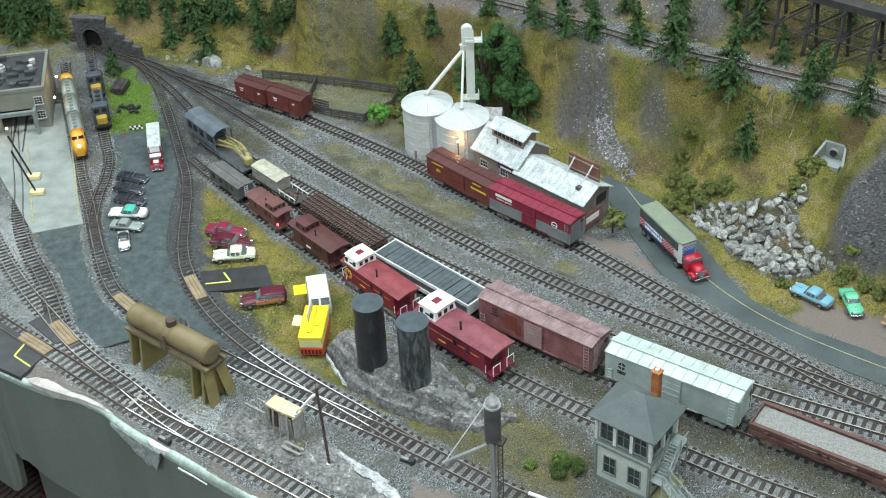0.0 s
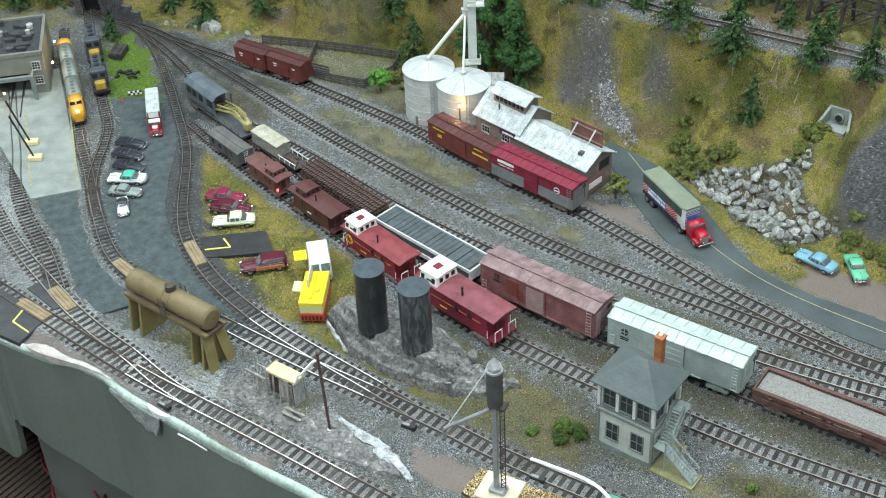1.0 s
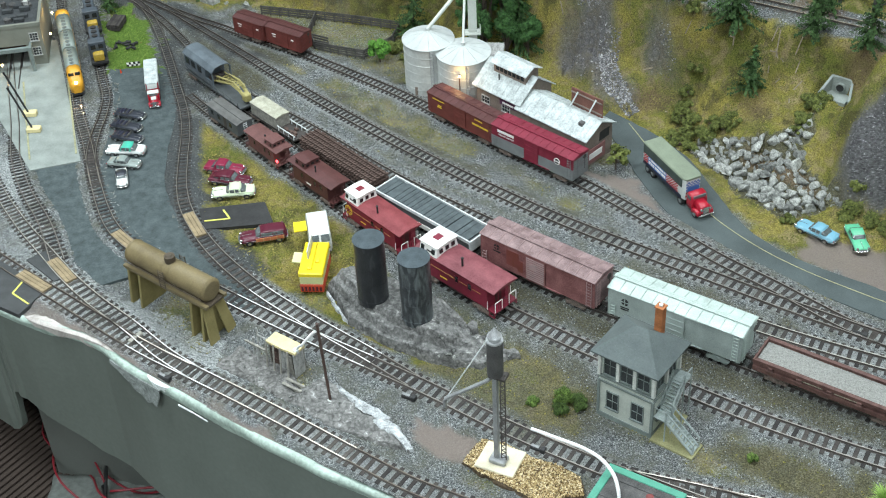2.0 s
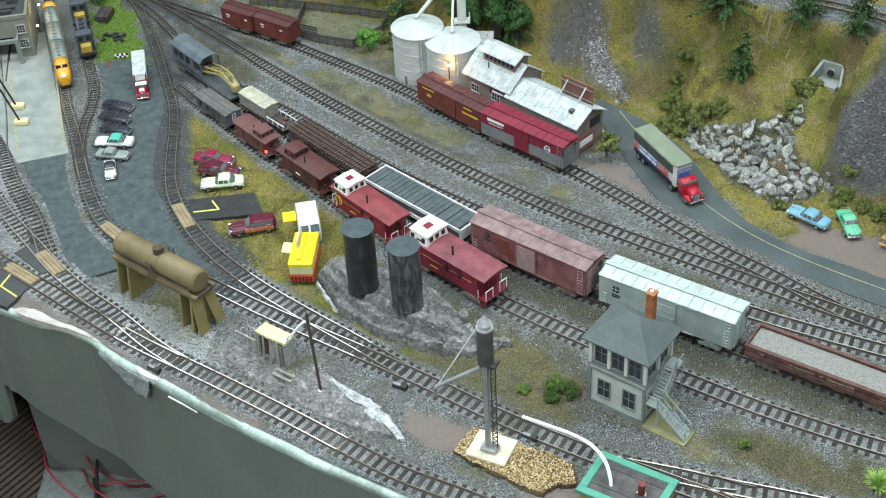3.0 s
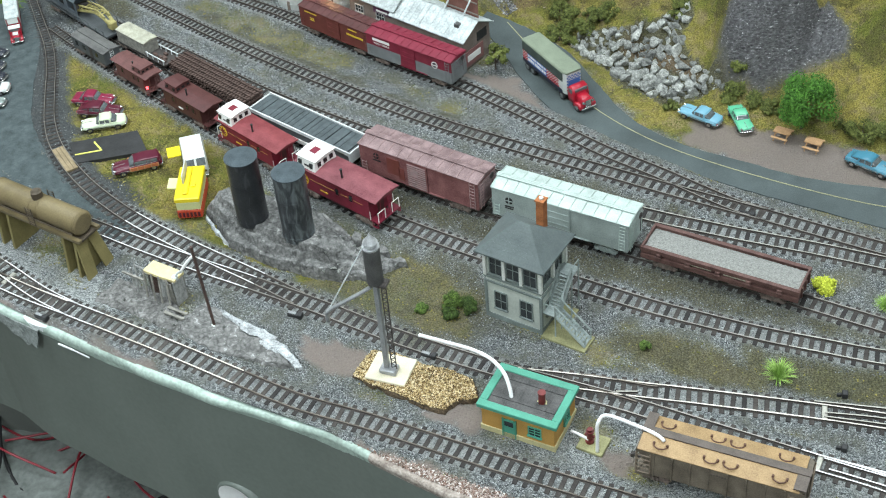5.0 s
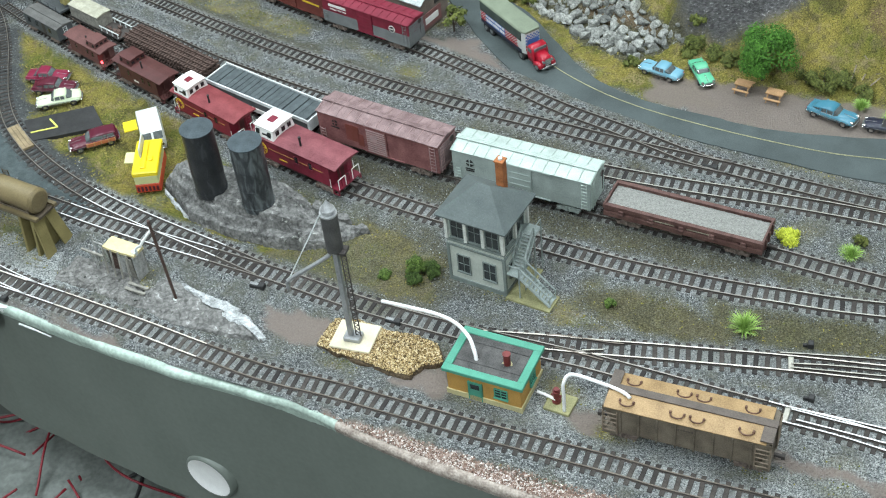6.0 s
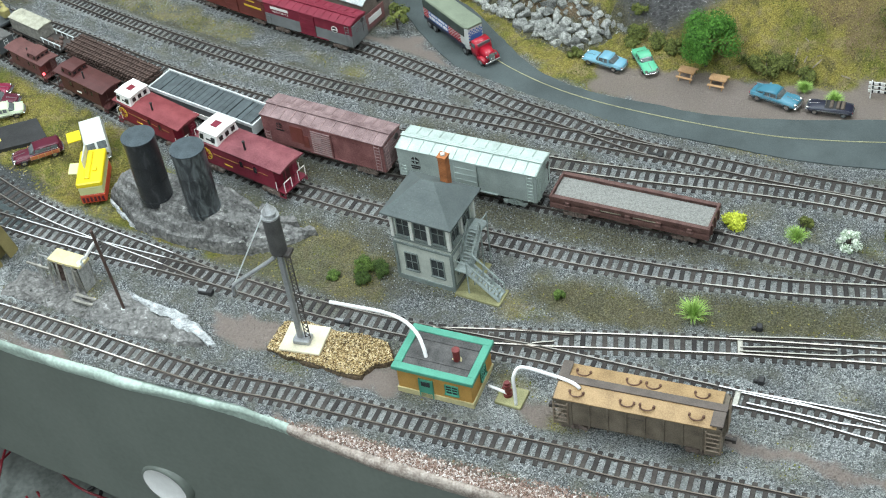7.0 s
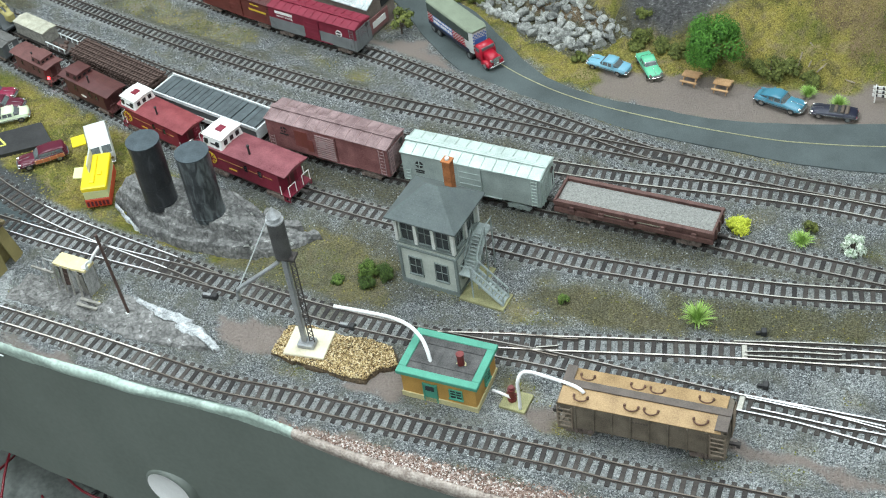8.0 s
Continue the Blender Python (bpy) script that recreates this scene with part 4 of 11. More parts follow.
bmesh.ops.recalc_face_normals(b, faces=b.faces)
M["flake"] = mat("grey_green_plaster_skin", (0.13, 0.15, 0.138), 0.8, vary=0.4, scale=160, fine=500, bump=0.6, col2=(0.34, 0.37, 0.35))
tagged(part("trim", b, M["flake"]), "torn grey-green plaster skin hanging over the fascia", "plaster", kind="structure")
rng = random.Random(61)
for x0, x1, m, lab in ((-.459, -.352, M["beigeplaster"], "bare beige plaster verge on the layout edge"), (-.312, -.285, M["chip"], "white plaster chip on the layout rim")):
    b = B()
    pr = None
    n = 14
    for k in range(n + 1):
        x = x0 + (x1 - x0) * k / n
        p = Vector((x, edge_y(x), 0))
        d = Vector((.01, edge_y(x + .01) - edge_y(x), 0))
        s_ = Vector((d.y, -d.x, 0)).normalized()
        e = math.sin(math.pi * k / n) ** .5
        back = -(.016 if m is M["beigeplaster"] else .003) * e * rng.uniform(.6, 1.1)
        front = .0056 * e
        q = [b.verts.new(p + s_ * back + Vector((0, 0, .0012))), b.verts.new(p + s_ * back * .5 + Vector((0, 0, .0019))), b.verts.new(p + s_ * front * .5 + Vector((0, 0, .0021))), b.verts.new(p + s_ * front + Vector((0, 0, .0016))), b.verts.new(p + s_ * front + Vector((0, 0, -.010 * e * rng.uniform(.3, 1.0))))]
        if pr:
            for j in range(4):
                b.faces.new((pr[j], pr[j + 1], q[j + 1], q[j]))
        pr = q
    bmesh.ops.recalc_face_normals(b, faces=b.faces)
    tagged(part("trim", b, m), lab, "plaster", kind="structure")

b = B()
rod(b, (-.2785, .9870, -.0125), (-.2630, .9745, -.0115), .0011, 6)
rod(b, (-.2630, .9745, -.0115), (-.2470, .9620, -.0125), .0008, 6)
tagged(part("trim", b, M["chip"]), "thin white sliver of plaster under the rim", "plaster", kind="structure")

# carcass of the layout: side and back panels that follow the land, legs and shelf supports
M["ply"] = mat("plain_plywood", (0.30, 0.22, 0.13), 0.8, vary=0.2, scale=12)
xs_, u_, Z_ = LAND[0], LAND[1], LAND[2]


def land_panel(pts, off):
    """A board whose top follows a line over the land; off is its thickness across."""
    b = B()
    pr = None
    for x, y, z in pts:
        q = [b.verts.new(v) for v in ((x, y, -.18), (x, y, z - .003), (x + off[0], y + off[1], z - .003), (x + off[0], y + off[1], -.18))]
        if pr:
            for j in range(4):
                b.faces.new((pr[j], pr[(j + 1) % 4], q[(j + 1) % 4], q[j]))
        else:
            b.faces.new(q)
        pr = q
    b.faces.new(pr[::-1])
    bmesh.ops.recalc_face_normals(b, faces=b.faces)
    return tagged(part("side_panel", b, M["ply"]), "plain plywood side panel of the layout", "panel", kind="structure")


def rim_line(i):
    e = float(edge_y(xs_[i]))
    return [(float(xs_[i]), e + (2.45 - e) * float(u_[j]) ** 1.12, float(Z_[i, j])) for j in range(0, len(u_), 12)]


land_panel(rim_line(0), (-.012, 0))
land_panel(rim_line(len(xs_) - 1), (.012, 0))
land_panel([(float(xs_[i]), 2.45, float(Z_[i, -1])) for i in range(0, len(xs_), 12)], (0, .012))
for x, y in ((-.95, 1.75), (-.95, 2.40), (.95, 2.40), (.95, .30), (.0, 2.40), (-.30, 1.30), (.45, .75)):
    tagged(part("leg", box(B(), x - .022, y - .022, -1.0, x + .022, y + .022, -.02 if y < 2.3 else -.10, bevel=.002), M["ply"]), "plain timber leg under the layout", "leg", kind="structure")

# ---- rolling stock ----


def on_track(key, x, y):
    """The place on a track nearest to (x, y), and the track's heading there."""
    line = LINES[key]
    i = min(range(1, len(line) - 1), key=lambda k: (line[k].x - x) ** 2 + (line[k].y - y) ** 2)
    d = line[min(i + 24, len(line) - 1)] - line[max(i - 24, 0)]
    return line[i], math.degrees(math.atan2(d.y, d.x))


RAILTOP = 0.0071


def truck_part(parent, x, name="truck"):
    """A bogie: two cast side frames with springs and journal boxes, bolster, two axles with four wheels."""
    bm = B()
    for s in (-1, 1):
        extrude = [(-.0125, .0044), (-.0095, .0030), (-.0050, .0020), (.0050, .0020), (.0095, .0030), (.0125, .0044), (.0125, .0058), (.0070, .0066), (.0045, .0084), (-.0045, .0084), (-.0070, .0066), (-.0125, .0058)]
        y0, y1 = sorted((s * .0136, s * .0158))
        a = [bm.verts.new((x + u, y0, v)) for u, v in extrude]
        b = [bm.verts.new((x + u, y1, v)) for u, v in extrude]
        bm.faces.new(a), bm.faces.new(b[::-1])
        for k in range(12):
            bm.faces.new((a[k], a[(k + 1) % 12], b[(k + 1) % 12], b[k]))
        for k in (-1, 1):
            box(bm, x + k * .0093 - .0019, min(s * .0150, s * .0170), .0028, x + k * .0093 + .0019, max(s * .0150, s * .0170), .0060)
            rod(bm, (x + k * .0018, s * .0160, .0026), (x + k * .0018, s * .0160, .0068), .0013, 8)
    box(bm, x - .0025, -.014, .004, x + .0025, .014, .0078)
    bmesh.ops.recalc_face_normals(bm, faces=bm.faces)
    t = part(name, bm, M["truckiron"], parent)
    for k in (-1, 1):
        w = B()
        for s in (-1, 1):
            rod(w, (x + k * .0093, s * .0078, .0048), (x + k * .0093, s * .0104, .0048), .0048, 16)
            rod(w, (x + k * .0093, s * .0074, .0048), (x + k * .0093, s * .0080, .0048), .0054, 16)
        rod(w, (x + k * .0093, -.009, .0048), (x + k * .0093, .009, .0048), .0009)
        part("wheelset", w, M["steel"], t)
    return t


def coupler(parent, x, s):
    bm = B()
    box(bm, x, -.0013, .0062, x + s * .006, .0013, .0086)
    box(bm, x + s * .006, -.0022, .0055, x + s * .009, .0018, .0095)
    bmesh.ops.recalc_face_normals(bm, faces=bm.faces)
    return part("coupler", bm, M["steel"], parent)


def car_thing(name, key, x, y, label, category, scale=1.0, flip=False):
    p, a = on_track(key, x, y)
    t = thing(name, Matrix.Translation((p.x, p.y, p.z + RAILTOP)) @ Matrix.Rotation(radians(a + (180 if flip else 0)), 4, "Z"), label, category)
    t.scale = (scale,) * 3
    return t


def ladder(bm, x, y, z0, z1, w, n, axis="x", r=.0004):
    """Rungs and two stiles on a car side (axis x) or end (axis y)."""
    for k in range(n):
        z = z0 + (z1 - z0) * (k + .5) / n
        a, b = ((x - w / 2, y, z), (x + w / 2, y, z)) if axis == "x" else ((x, y - w / 2, z), (x, y + w / 2, z))
        rod(bm, a, b, r, 4)
    for s in (-1, 1):
        q = (x + s * w / 2, y) if axis == "x" else (x, y + s * w / 2)
        rod(bm, (*q, z0), (*q, z1), r, 4)


def boxcar(key, x, y, label, length, side, roof, end=None, scale=1.0, lower=None, ribs=12, door=None, catwalk=None, height=.0455, seam=None):
    t = car_thing("boxcar", key, x, y, label, "boxcar", scale)
    L, W, z0, z1 = length / 2, .0175, .0108, height
    body = B()
    box(body, -L, -W, z0, L, W, z1, bevel=.0004)
    sides = part("body", body, side, t)
    if lower:
        b = B()
        box(b, -L - .0002, -W - .00025, z0, L + .0002, W + .00025, z0 + (z1 - z0) * .52)
        part("lower_side", b, lower, sides, "grey lower half of the car side")
    # ends with pressed ribs
    for s in (-1, 1):
        for k in range(9):
            zz = z0 + .003 + k * (z1 - z0 - .005) / 9
            part("end_rib", box(B(), min(s * L, s * (L + .0007)), -W + .0015, zz, max(s * L, s * (L + .0007)), W - .0015, zz + .0022), end or side, sides)
    # roof: two slopes with seams
    r = B()
    extrude_profile(r, ((-W - .0012, z1), (W + .0012, z1), (W + .0012, z1 + .0006), (0, z1 + .0034), (-W - .0012, z1 + .0006)), -L - .001, L + .001)
    rf = part("roof", r, roof, t)
    for k in range(ribs + 1):
        xx = -L + 2 * L * k / ribs
        for s in (-1, 1):
            a, b = Vector((xx, s * .002, z1 + .0036)), Vector((xx, s * (W + .0008), z1 + .0010))
            part("roof_seam", rod(B(), a, b, .00045, 4), seam or roof, rf)
    for k in (-1, 0, 1):
        part("running_board", box(B(), -L - .0015, k * .0021 - .0009, z1 + .0040, L + .0015, k * .0021 + .0009, z1 + .0047), catwalk or roof, t)
    # doors with tracks, both sides
    dw = .0125
    for s in (-1, 1):
        yy = s * W
        dr = part("door", box(B(), -dw, min(yy, yy + s * .0011), z0 + .0015, dw, max(yy, yy + s * .0011), z1 - .0015), door or side, t)
        for k in range(4):
            zz = z0 + .004 + k * (z1 - z0 - .006) / 4
            part("door_brace", box(B(), -dw + .001, min(yy, yy + s * .0016), zz, dw - .001, max(yy, yy + s * .0016), zz + .0011), door or side, dr)
        for xx in (-dw, dw - .001):
            part("door_edge", box(B(), xx, min(yy, yy + s * .0015), z0 + .0015, xx + .001, max(yy, yy + s * .0015), z1 - .0015), door or side, dr)
        for zz in (z0 + .0006, z1 - .0014):
            part("door_track", box(B(), -dw * 1.2, min(yy, yy + s * .0013), zz, dw * 2.6, max(yy, yy + s * .0013), zz + .0009), side, t)
        lad = B()
        ladder(lad, L - .006, yy + s * .0012, z0 + .001, z1 - .001, .006, 8)
        part("ladder", lad, seam or end or side, t)
        lad = B()
        ladder(lad, -L + .006, yy + s * .0012, z0 + .001, z0 + .016, .006, 4)
        part("ladder", lad, seam or end or side, t)
    for s in (-1, 1):
        lad = B()
        ladder(lad, s * (L + .0016), s * -.012, z0 + .001, z1 - .001, .006, 8, "y")
        part("end_ladder", lad, seam or end or side, t)
        bw = B()
        rod(bw, (s * (L + .0035), .005, z0 + .012), (s * (L + .0035), .005, z1), .0004, 5)
        rod(bw, (s * (L + .003), .005, z1 - .003), (s * (L + .0036), .005, z1 - .003), .0035, 12)
        part("brake_wheel", bw, M["steel"], t)
        truck_part(t, s * (L - .024))
        coupler(t, s * L, s)
    u = B()
    box(u, -L + .002, -.004, .0055, L - .002, .004, z0)
    box(u, -.012, .005, .004, .006, .012, z0)
    rod(u, (.012, -.008, .006), (.026, -.008, .006), .003, 10)
    part("underframe", u, M["steel"], t)
    return t


boxcar("freight", .103, 1.125, "faded oxide red weathered boxcar with pinkish roof", .146, M["oxide"], M["oxide_roof"], M["oxide_roof"], seam=M["pinkslat"])
boxcar("freight", .231, 1.030, "silver boxcar with ribbed pale roof behind the signal tower", .147, M["silver"], M["silver_roof"], M["silver_roof"])
boxcar("elevator", .114, 1.346, "red and grey boxcar beside the feed warehouse", .147, M["crimson"], M["crimson"], M["grey"], scale=.84, lower=M["grey"], door=M["crimson"])
boxcar("elevator", .033, 1.430, "brown boxcar with yellow lettering beside the silos", .147, M["boxbrown"], M["maroon"], M["boxbrown"], scale=.78)
boxcar("elevator", -.2005, 1.6506, "brown wooden boxcar beside the cattle pens", .088, M["boxbrown"], M["maroon"], scale=.70)
boxcar("elevator", -.2480, 1.6895, "brown wooden boxcar at the end of the pair", .080, M["boxbrown"], M["maroon"], scale=.68)


def caboose(key, x, y, label, paint, cupola, scale=1.0, flip=False, cup_at=-.3, length=.100, white_cupola=False, roofing=None):
    t = car_thing("caboose", key, x, y, label, "caboose", scale, flip)
    L, W, z0, z1 = length / 2, .0160, .0095, .0345
    b = B()
    box(b, -L + .011, -W, z0, L - .011, W, z1, bevel=.0003)
    body = part("body", b, paint, t)
    r = B()
    extrude_profile(r, ((-W - .0015, z1), (W + .0015, z1), (W + .0015, z1 + .0007), (W * .5, z1 + .0026), (0, z1 + .0033), (-W * .5, z1 + .0026), (-W - .0015, z1 + .0007)), -L, L)
    part("roof", r, roofing or paint, t)
    cx = cup_at * L * 1.2
    cw = W * (1.0 if white_cupola else .86)
    c = B()
    vs0 = [(-.0125, -cw), (.0125, -cw), (.0125, cw), (-.0125, cw)]
    h0, h1 = z1 + .0008, z1 + (.0125 if white_cupola else .0105)
    lo = [c.verts.new((cx + a, q, h0)) for a, q in vs0]
    hi = [c.verts.new((cx + a * .93, q * .86, h1)) for a, q in vs0]
    c.faces.new(lo[::-1]), c.faces.new(hi)
    for k in range(4):
        c.faces.new((lo[k], lo[(k + 1) % 4], hi[(k + 1) % 4], hi[k]))
    bmesh.ops.bevel(c, geom=[e for e in c.edges], offset=.0006, segments=1, affect="EDGES")
    cup = part("cupola", c, cupola, t, "white cupola with red roof hatch" if white_cupola else "")
    cr = B()
    extrude_profile(cr, ((-cw * .92, h1), (cw * .92, h1), (cw * .92, h1 + .0006), (0, h1 + .0018), (-cw * .92, h1 + .0006)), cx - .0130, cx + .0130)
    part("cupola_roof", cr, cupola, cup)
    if white_cupola:
        hb = B()
        box(hb, cx - .004, -.0045, h1 + .0012, cx + .004, .0045, h1 + .0024, bevel=.0003)
        part("roof_hatch", hb, paint, cup, "red roof hatch")
    for s in (-1, 1):
        for k in (-1, 1):
            yy = s * cw * .95
            part("cupola_window", box(B(), cx + k * .0075 - .002, yy - .0008, h0 + .0035, cx + k * .0075 + .002, yy + .0008, h1 - .003), M["glass_dark"], cup)
        for k in (-1, 0, 1):
            xx = cx + s * .0121
            part("cupola_window", box(B(), xx - .0007, k * .0085 - .0022, h0 + .004, xx + .0007, k * .0085 + .0022, h1 - .003), M["glass_dark"], cup)
    for s in (-1, 1):
        for xx in (-.018, .012, .026) if not white_cupola else (.004, .022):
            w = B()
            yy = s * W
            box(w, xx - .0026, min(yy - s * .0002, yy + s * .0006), z0 + .012, xx + .0026, max(yy - s * .0002, yy + s * .0006), z0 + .019)
            bmesh.ops.recalc_face_normals(w, faces=w.faces)
            part("window", w, M["glass_dark"], body)
            fr = B()
            for q in (-1, 1):
                box(fr, xx + q * .0027 - .0004, min(yy, yy + s * .0009), z0 + .0115, xx + q * .0027 + .0004, max(yy, yy + s * .0009), z0 + .0195)
            box(fr, xx - .003, min(yy, yy + s * .001), z0 + .0108, xx + .003, max(yy, yy + s * .001), z0 + .0118)
            bmesh.ops.recalc_face_normals(fr, faces=fr.faces)
            part("window_frame", fr, paint, body)
    for s in (-1, 1):
        p = B()
        box(p, min(s * (L - .011), s * L), -W, z0 - .001, max(s * (L - .011), s * L), W, z0 + .0002)
        part("platform", p, paint, t)
        for k in (-1, 1):
            st = part("step_ladder", box(B(), min(s * (L - .007), s * (L - .001)), k * W - .0006, z0 - .0065, max(s * (L - .007), s * (L - .001)), k * W + .0006, z0 - .0058), paint, t)
            part("tread", box(B(), min(s * (L - .007), s * (L - .001)), k * (W - .002) - .0006, z0 - .0035, max(s * (L - .007), s * (L - .001)), k * (W - .002) + .0006, z0 - .0028), paint, st)
            for xx in (L - .0075, L - .0008):
                part("stile", box(B(), s * xx - .0004, k * W - .0006, z0 - .0065, s * xx + .0004, k * W + .0006, z0), paint, st)
        for k in (-1, 1):
            h = B()
            rod(h, (s * (L - .0005), k * (W - .001), z0), (s * (L - .0005), k * (W - .001), z0 + .012), .0005, 5)
            rod(h, (s * (L - .0095), k * (W + .0008), z0 + .001), (s * (L - .0095), k * (W + .0008), z0 + .011), .0005, 5)
            rod(h, (s * (L - .0005), k * (W - .001), z0 + .012), (s * (L - .0005), k * .005, z0 + .012), .0005, 5)
            rod(h, (s * (L - .0005), k * .005, z0 + .012), (s * (L - .0005), k * .005, z0), .0005, 5)
            part("hand_rail", h, M["white"] if white_cupola else paint, t)
        e = B()
        ladder(e, s * (L - .0012), .004, z0 + .001, z1 + .004, .006, 8, "y")
        rod(e, (s * (L - .002), -.009, z0), (s * (L - .002), -.009, z1), .0005, 5)
        part("end_ladder", e, paint, t)
        d = B()
        box(d, min(s * (L - .0112), s * (L - .0102)), -.0045, z0 + .0008, max(s * (L - .0112), s * (L - .0102)), .0045, z1 - .006)
        part("end_door", d, M["maroon"], body)
        truck_part(t, s * (L - .019))
        coupler(t, s * L, s)
    st = B()
    cyl(st, .004, -W * .45, z1, z1 + .012, .0011, n=8)
    cyl(st, .004, -W * .45, z1 + .012, z1 + .0132, .0016, n=8)
    part("stove_pipe", st, M["black"], t)
    u = B()
    box(u, -L + .002, -.004, .0055, L - .002, .004, z0)
    box(u, -.010, -.013, .003, .010, -.008, z0)
    part("underframe", u, M["steel"], t)
    return t


M["dustred"] = mat("dusty_red_roof", (0.215, 0.022, 0.030), 0.6, vary=0.4, scale=70, col2=(0.27, 0.060, 0.065))
M["dustcrimson"] = mat("dusty_crimson_roof", (0.205, 0.034, 0.050), 0.65, vary=0.45, scale=70, col2=(0.27, 0.085, 0.095))
M["glass_dark"] = mat("dark_window_glass", (0.012, 0.015, 0.016), 0.15, vary=0.2)
CAB1 = caboose("caboose", -.073, 1.225, "bright red caboose with white cupola on the yard track", M["red"], M["white"], .93, cup_at=-.55, length=.112, white_cupola=True, roofing=M["dustred"])
CAB2 = caboose("caboose", .017, 1.121, "crimson caboose with white cupola behind the oil tanks", M["crimson"], M["white"], 1.05, cup_at=-.55, length=.112, white_cupola=True, roofing=M["dustcrimson"])
caboose("caboose", -.147, 1.315, "dark maroon wooden caboose with centre cupola", M["maroon"], M["maroon"], .82, cup_at=-.4, length=.104)


def wheels_and_couplers(t, L, inset=.024):
    for s in (-1, 1):
        truck_part(t, s * (L - inset))
        coupler(t, s * L, s)


def gondola():
    t = car_thing("drop_side_gondola", "freight", .365, .935, "brown side-dump gondola filled with grey gravel", "gondola car")
    L, W, z0, z1 = .0775, .0180, .0128, .0245
    deck = B()
    box(deck, -L, -W, z0 - .0016, L, W, z0)
    box(deck, -L + .004, -.005, .0060, L - .004, .005, z0 - .0016)
    part("underframe", deck, M["rust"], t)
    for x in (-.012, .010):
        part("air_cylinder", rod(B(), (x, -.0135, .0078), (x + .012, -.0135, .0078), .0028, 12), M["truckiron"], t)
    zs = z0 + .0048
    for s in (-1, 1):
        b = B()
        yy = s * W
        box(b, -L, min(yy - s * .0030, yy - s * .0016), z0, L, max(yy - s * .0030, yy - s * .0016), z1)
        box(b, -L - .0005, min(yy - s * .0030, yy + s * .0012), z1 - .0034, L + .0005, max(yy - s * .0030, yy + s * .0012), z1 + .0004)
        box(b, -L, min(yy - s * .0016, yy + s * .0014), z0 - .0012, L, max(yy - s * .0016, yy + s * .0014), zs - .0008)
        box(b, -L, min(yy - s * .0010, yy + s * .0004), zs + .0010, L, max(yy - s * .0010, yy + s * .0004), zs + .0026)
        bmesh.ops.recalc_face_normals(b, faces=b.faces)
        side = part("side", b, M["gonpaint"], t)
        for k in range(5):
            xx = -L + .018 + k * (2 * L - .036) / 4
            p = B()
            box(p, xx - .0024, min(yy - s * .001, yy + s * .0028), z0 + .0020, xx + .0024, max(yy - s * .001, yy + s * .0028), z1 - .0028, bevel=.0004)
            rod(p, (xx - .0030, yy + s * .0022, zs), (xx + .0030, yy + s * .0022, zs), .0013, 8)
            bmesh.ops.recalc_face_normals(p, faces=p.faces)
            part("hinge_bracket", p, M["gonpaint"], side)
        for xx in (-.020, .018):
            part("faded_panel", box(B(), xx - .013, min(yy, yy + s * .0006), zs + .0012, xx + .013, max(yy, yy + s * .0006), zs + .0024), M["gonpale"], side, "faded cream lettering board")
        e = B()
        box(e, min(s * L, s * (L - .0018)), -W, z0, max(s * L, s * (L - .0018)), W, z1 + .0015)
        for k in (-1, 0, 1):
            box(e, min(s * L, s * (L + .0014)), k * .011 - .0012, z0, max(s * L, s * (L + .0014)), k * .011 + .0012, z1)
        bmesh.ops.recalc_face_normals(e, faces=e.faces)
        part("end_wall", e, M["gonpaint"], t)
    g = B()
    nx, ny = 90, 22
    rng = random.Random(3)
    vs = [[g.verts.new((-L + .002 + (2 * L - .004) * i / nx, -W + .0017 + (2 * W - .0034) * j / ny, z1 - .0030 + .0014 * math.sin(math.pi * j / ny) + rng.uniform(-.0003, .0003))) for j in range(ny + 1)] for i in range(nx + 1)]
    for i in range(nx):
        for j in range(ny):
            g.faces.new((vs[i][j], vs[i + 1][j], vs[i + 1][j + 1], vs[i][j + 1]))
    part("gravel_load", g, M["gravel"], t, "heaped grey gravel")
    wheels_and_couplers(t, L)
    return t


M["gonpale"] = mat("faded_cream_board", (0.30, 0.27, 0.20), 0.7, vary=0.5, scale=200)
M["gonpaint"] = mat("weathered_brown_paint", (0.100, 0.040, 0.034), 0.7, vary=0.5, scale=120, col2=(0.16, 0.085, 0.070))
M["oxide_dark"] = mat("sooty_oxide_paint", (0.115, 0.045, 0.04), 0.65, vary=0.3, scale=60)
gondola()
caboose("caboose", -.212, 1.392, "weathered brown caboose with a lit red marker lamp", M["oxide_dark"], M["oxide_dark"], .72, cup_at=.35, length=.098)


def disc(parent, x, z, y, r, material, name, n=24):
    bm = B()
    rod(bm, (x, y, z), (x, y - .0004, z), r, n)
    return part(name, bm, material, parent)


def bars(parent, x, z, y, w, h, material, name="lettering_bar"):
    return part(name, box(B(), x - w / 2, y - .0003, z - h / 2, x + w / 2, y + .0002, z + h / 2), material, parent)


cars = {o["label"]: o for o in bpy.data.objects if o.parent is None and "label" in o.keys()}
M["gold"] = mat("gold_lettering", (0.62, 0.42, 0.03), 0.5, vary=0.1)
M["blackletter"] = mat("black_lettering", (0.015, 0.015, 0.015), 0.6, vary=0.1)
M["orange"] = mat("faded_orange_patch", (0.28, 0.075, 0.045), 0.65, vary=0.5, scale=120, col2=(0.20, 0.055, 0.05))
side = -.0178
c = cars["red and grey boxcar beside the feed warehouse"]
bars(c, -.047, .0395, side, .030, .0042, M["white"])


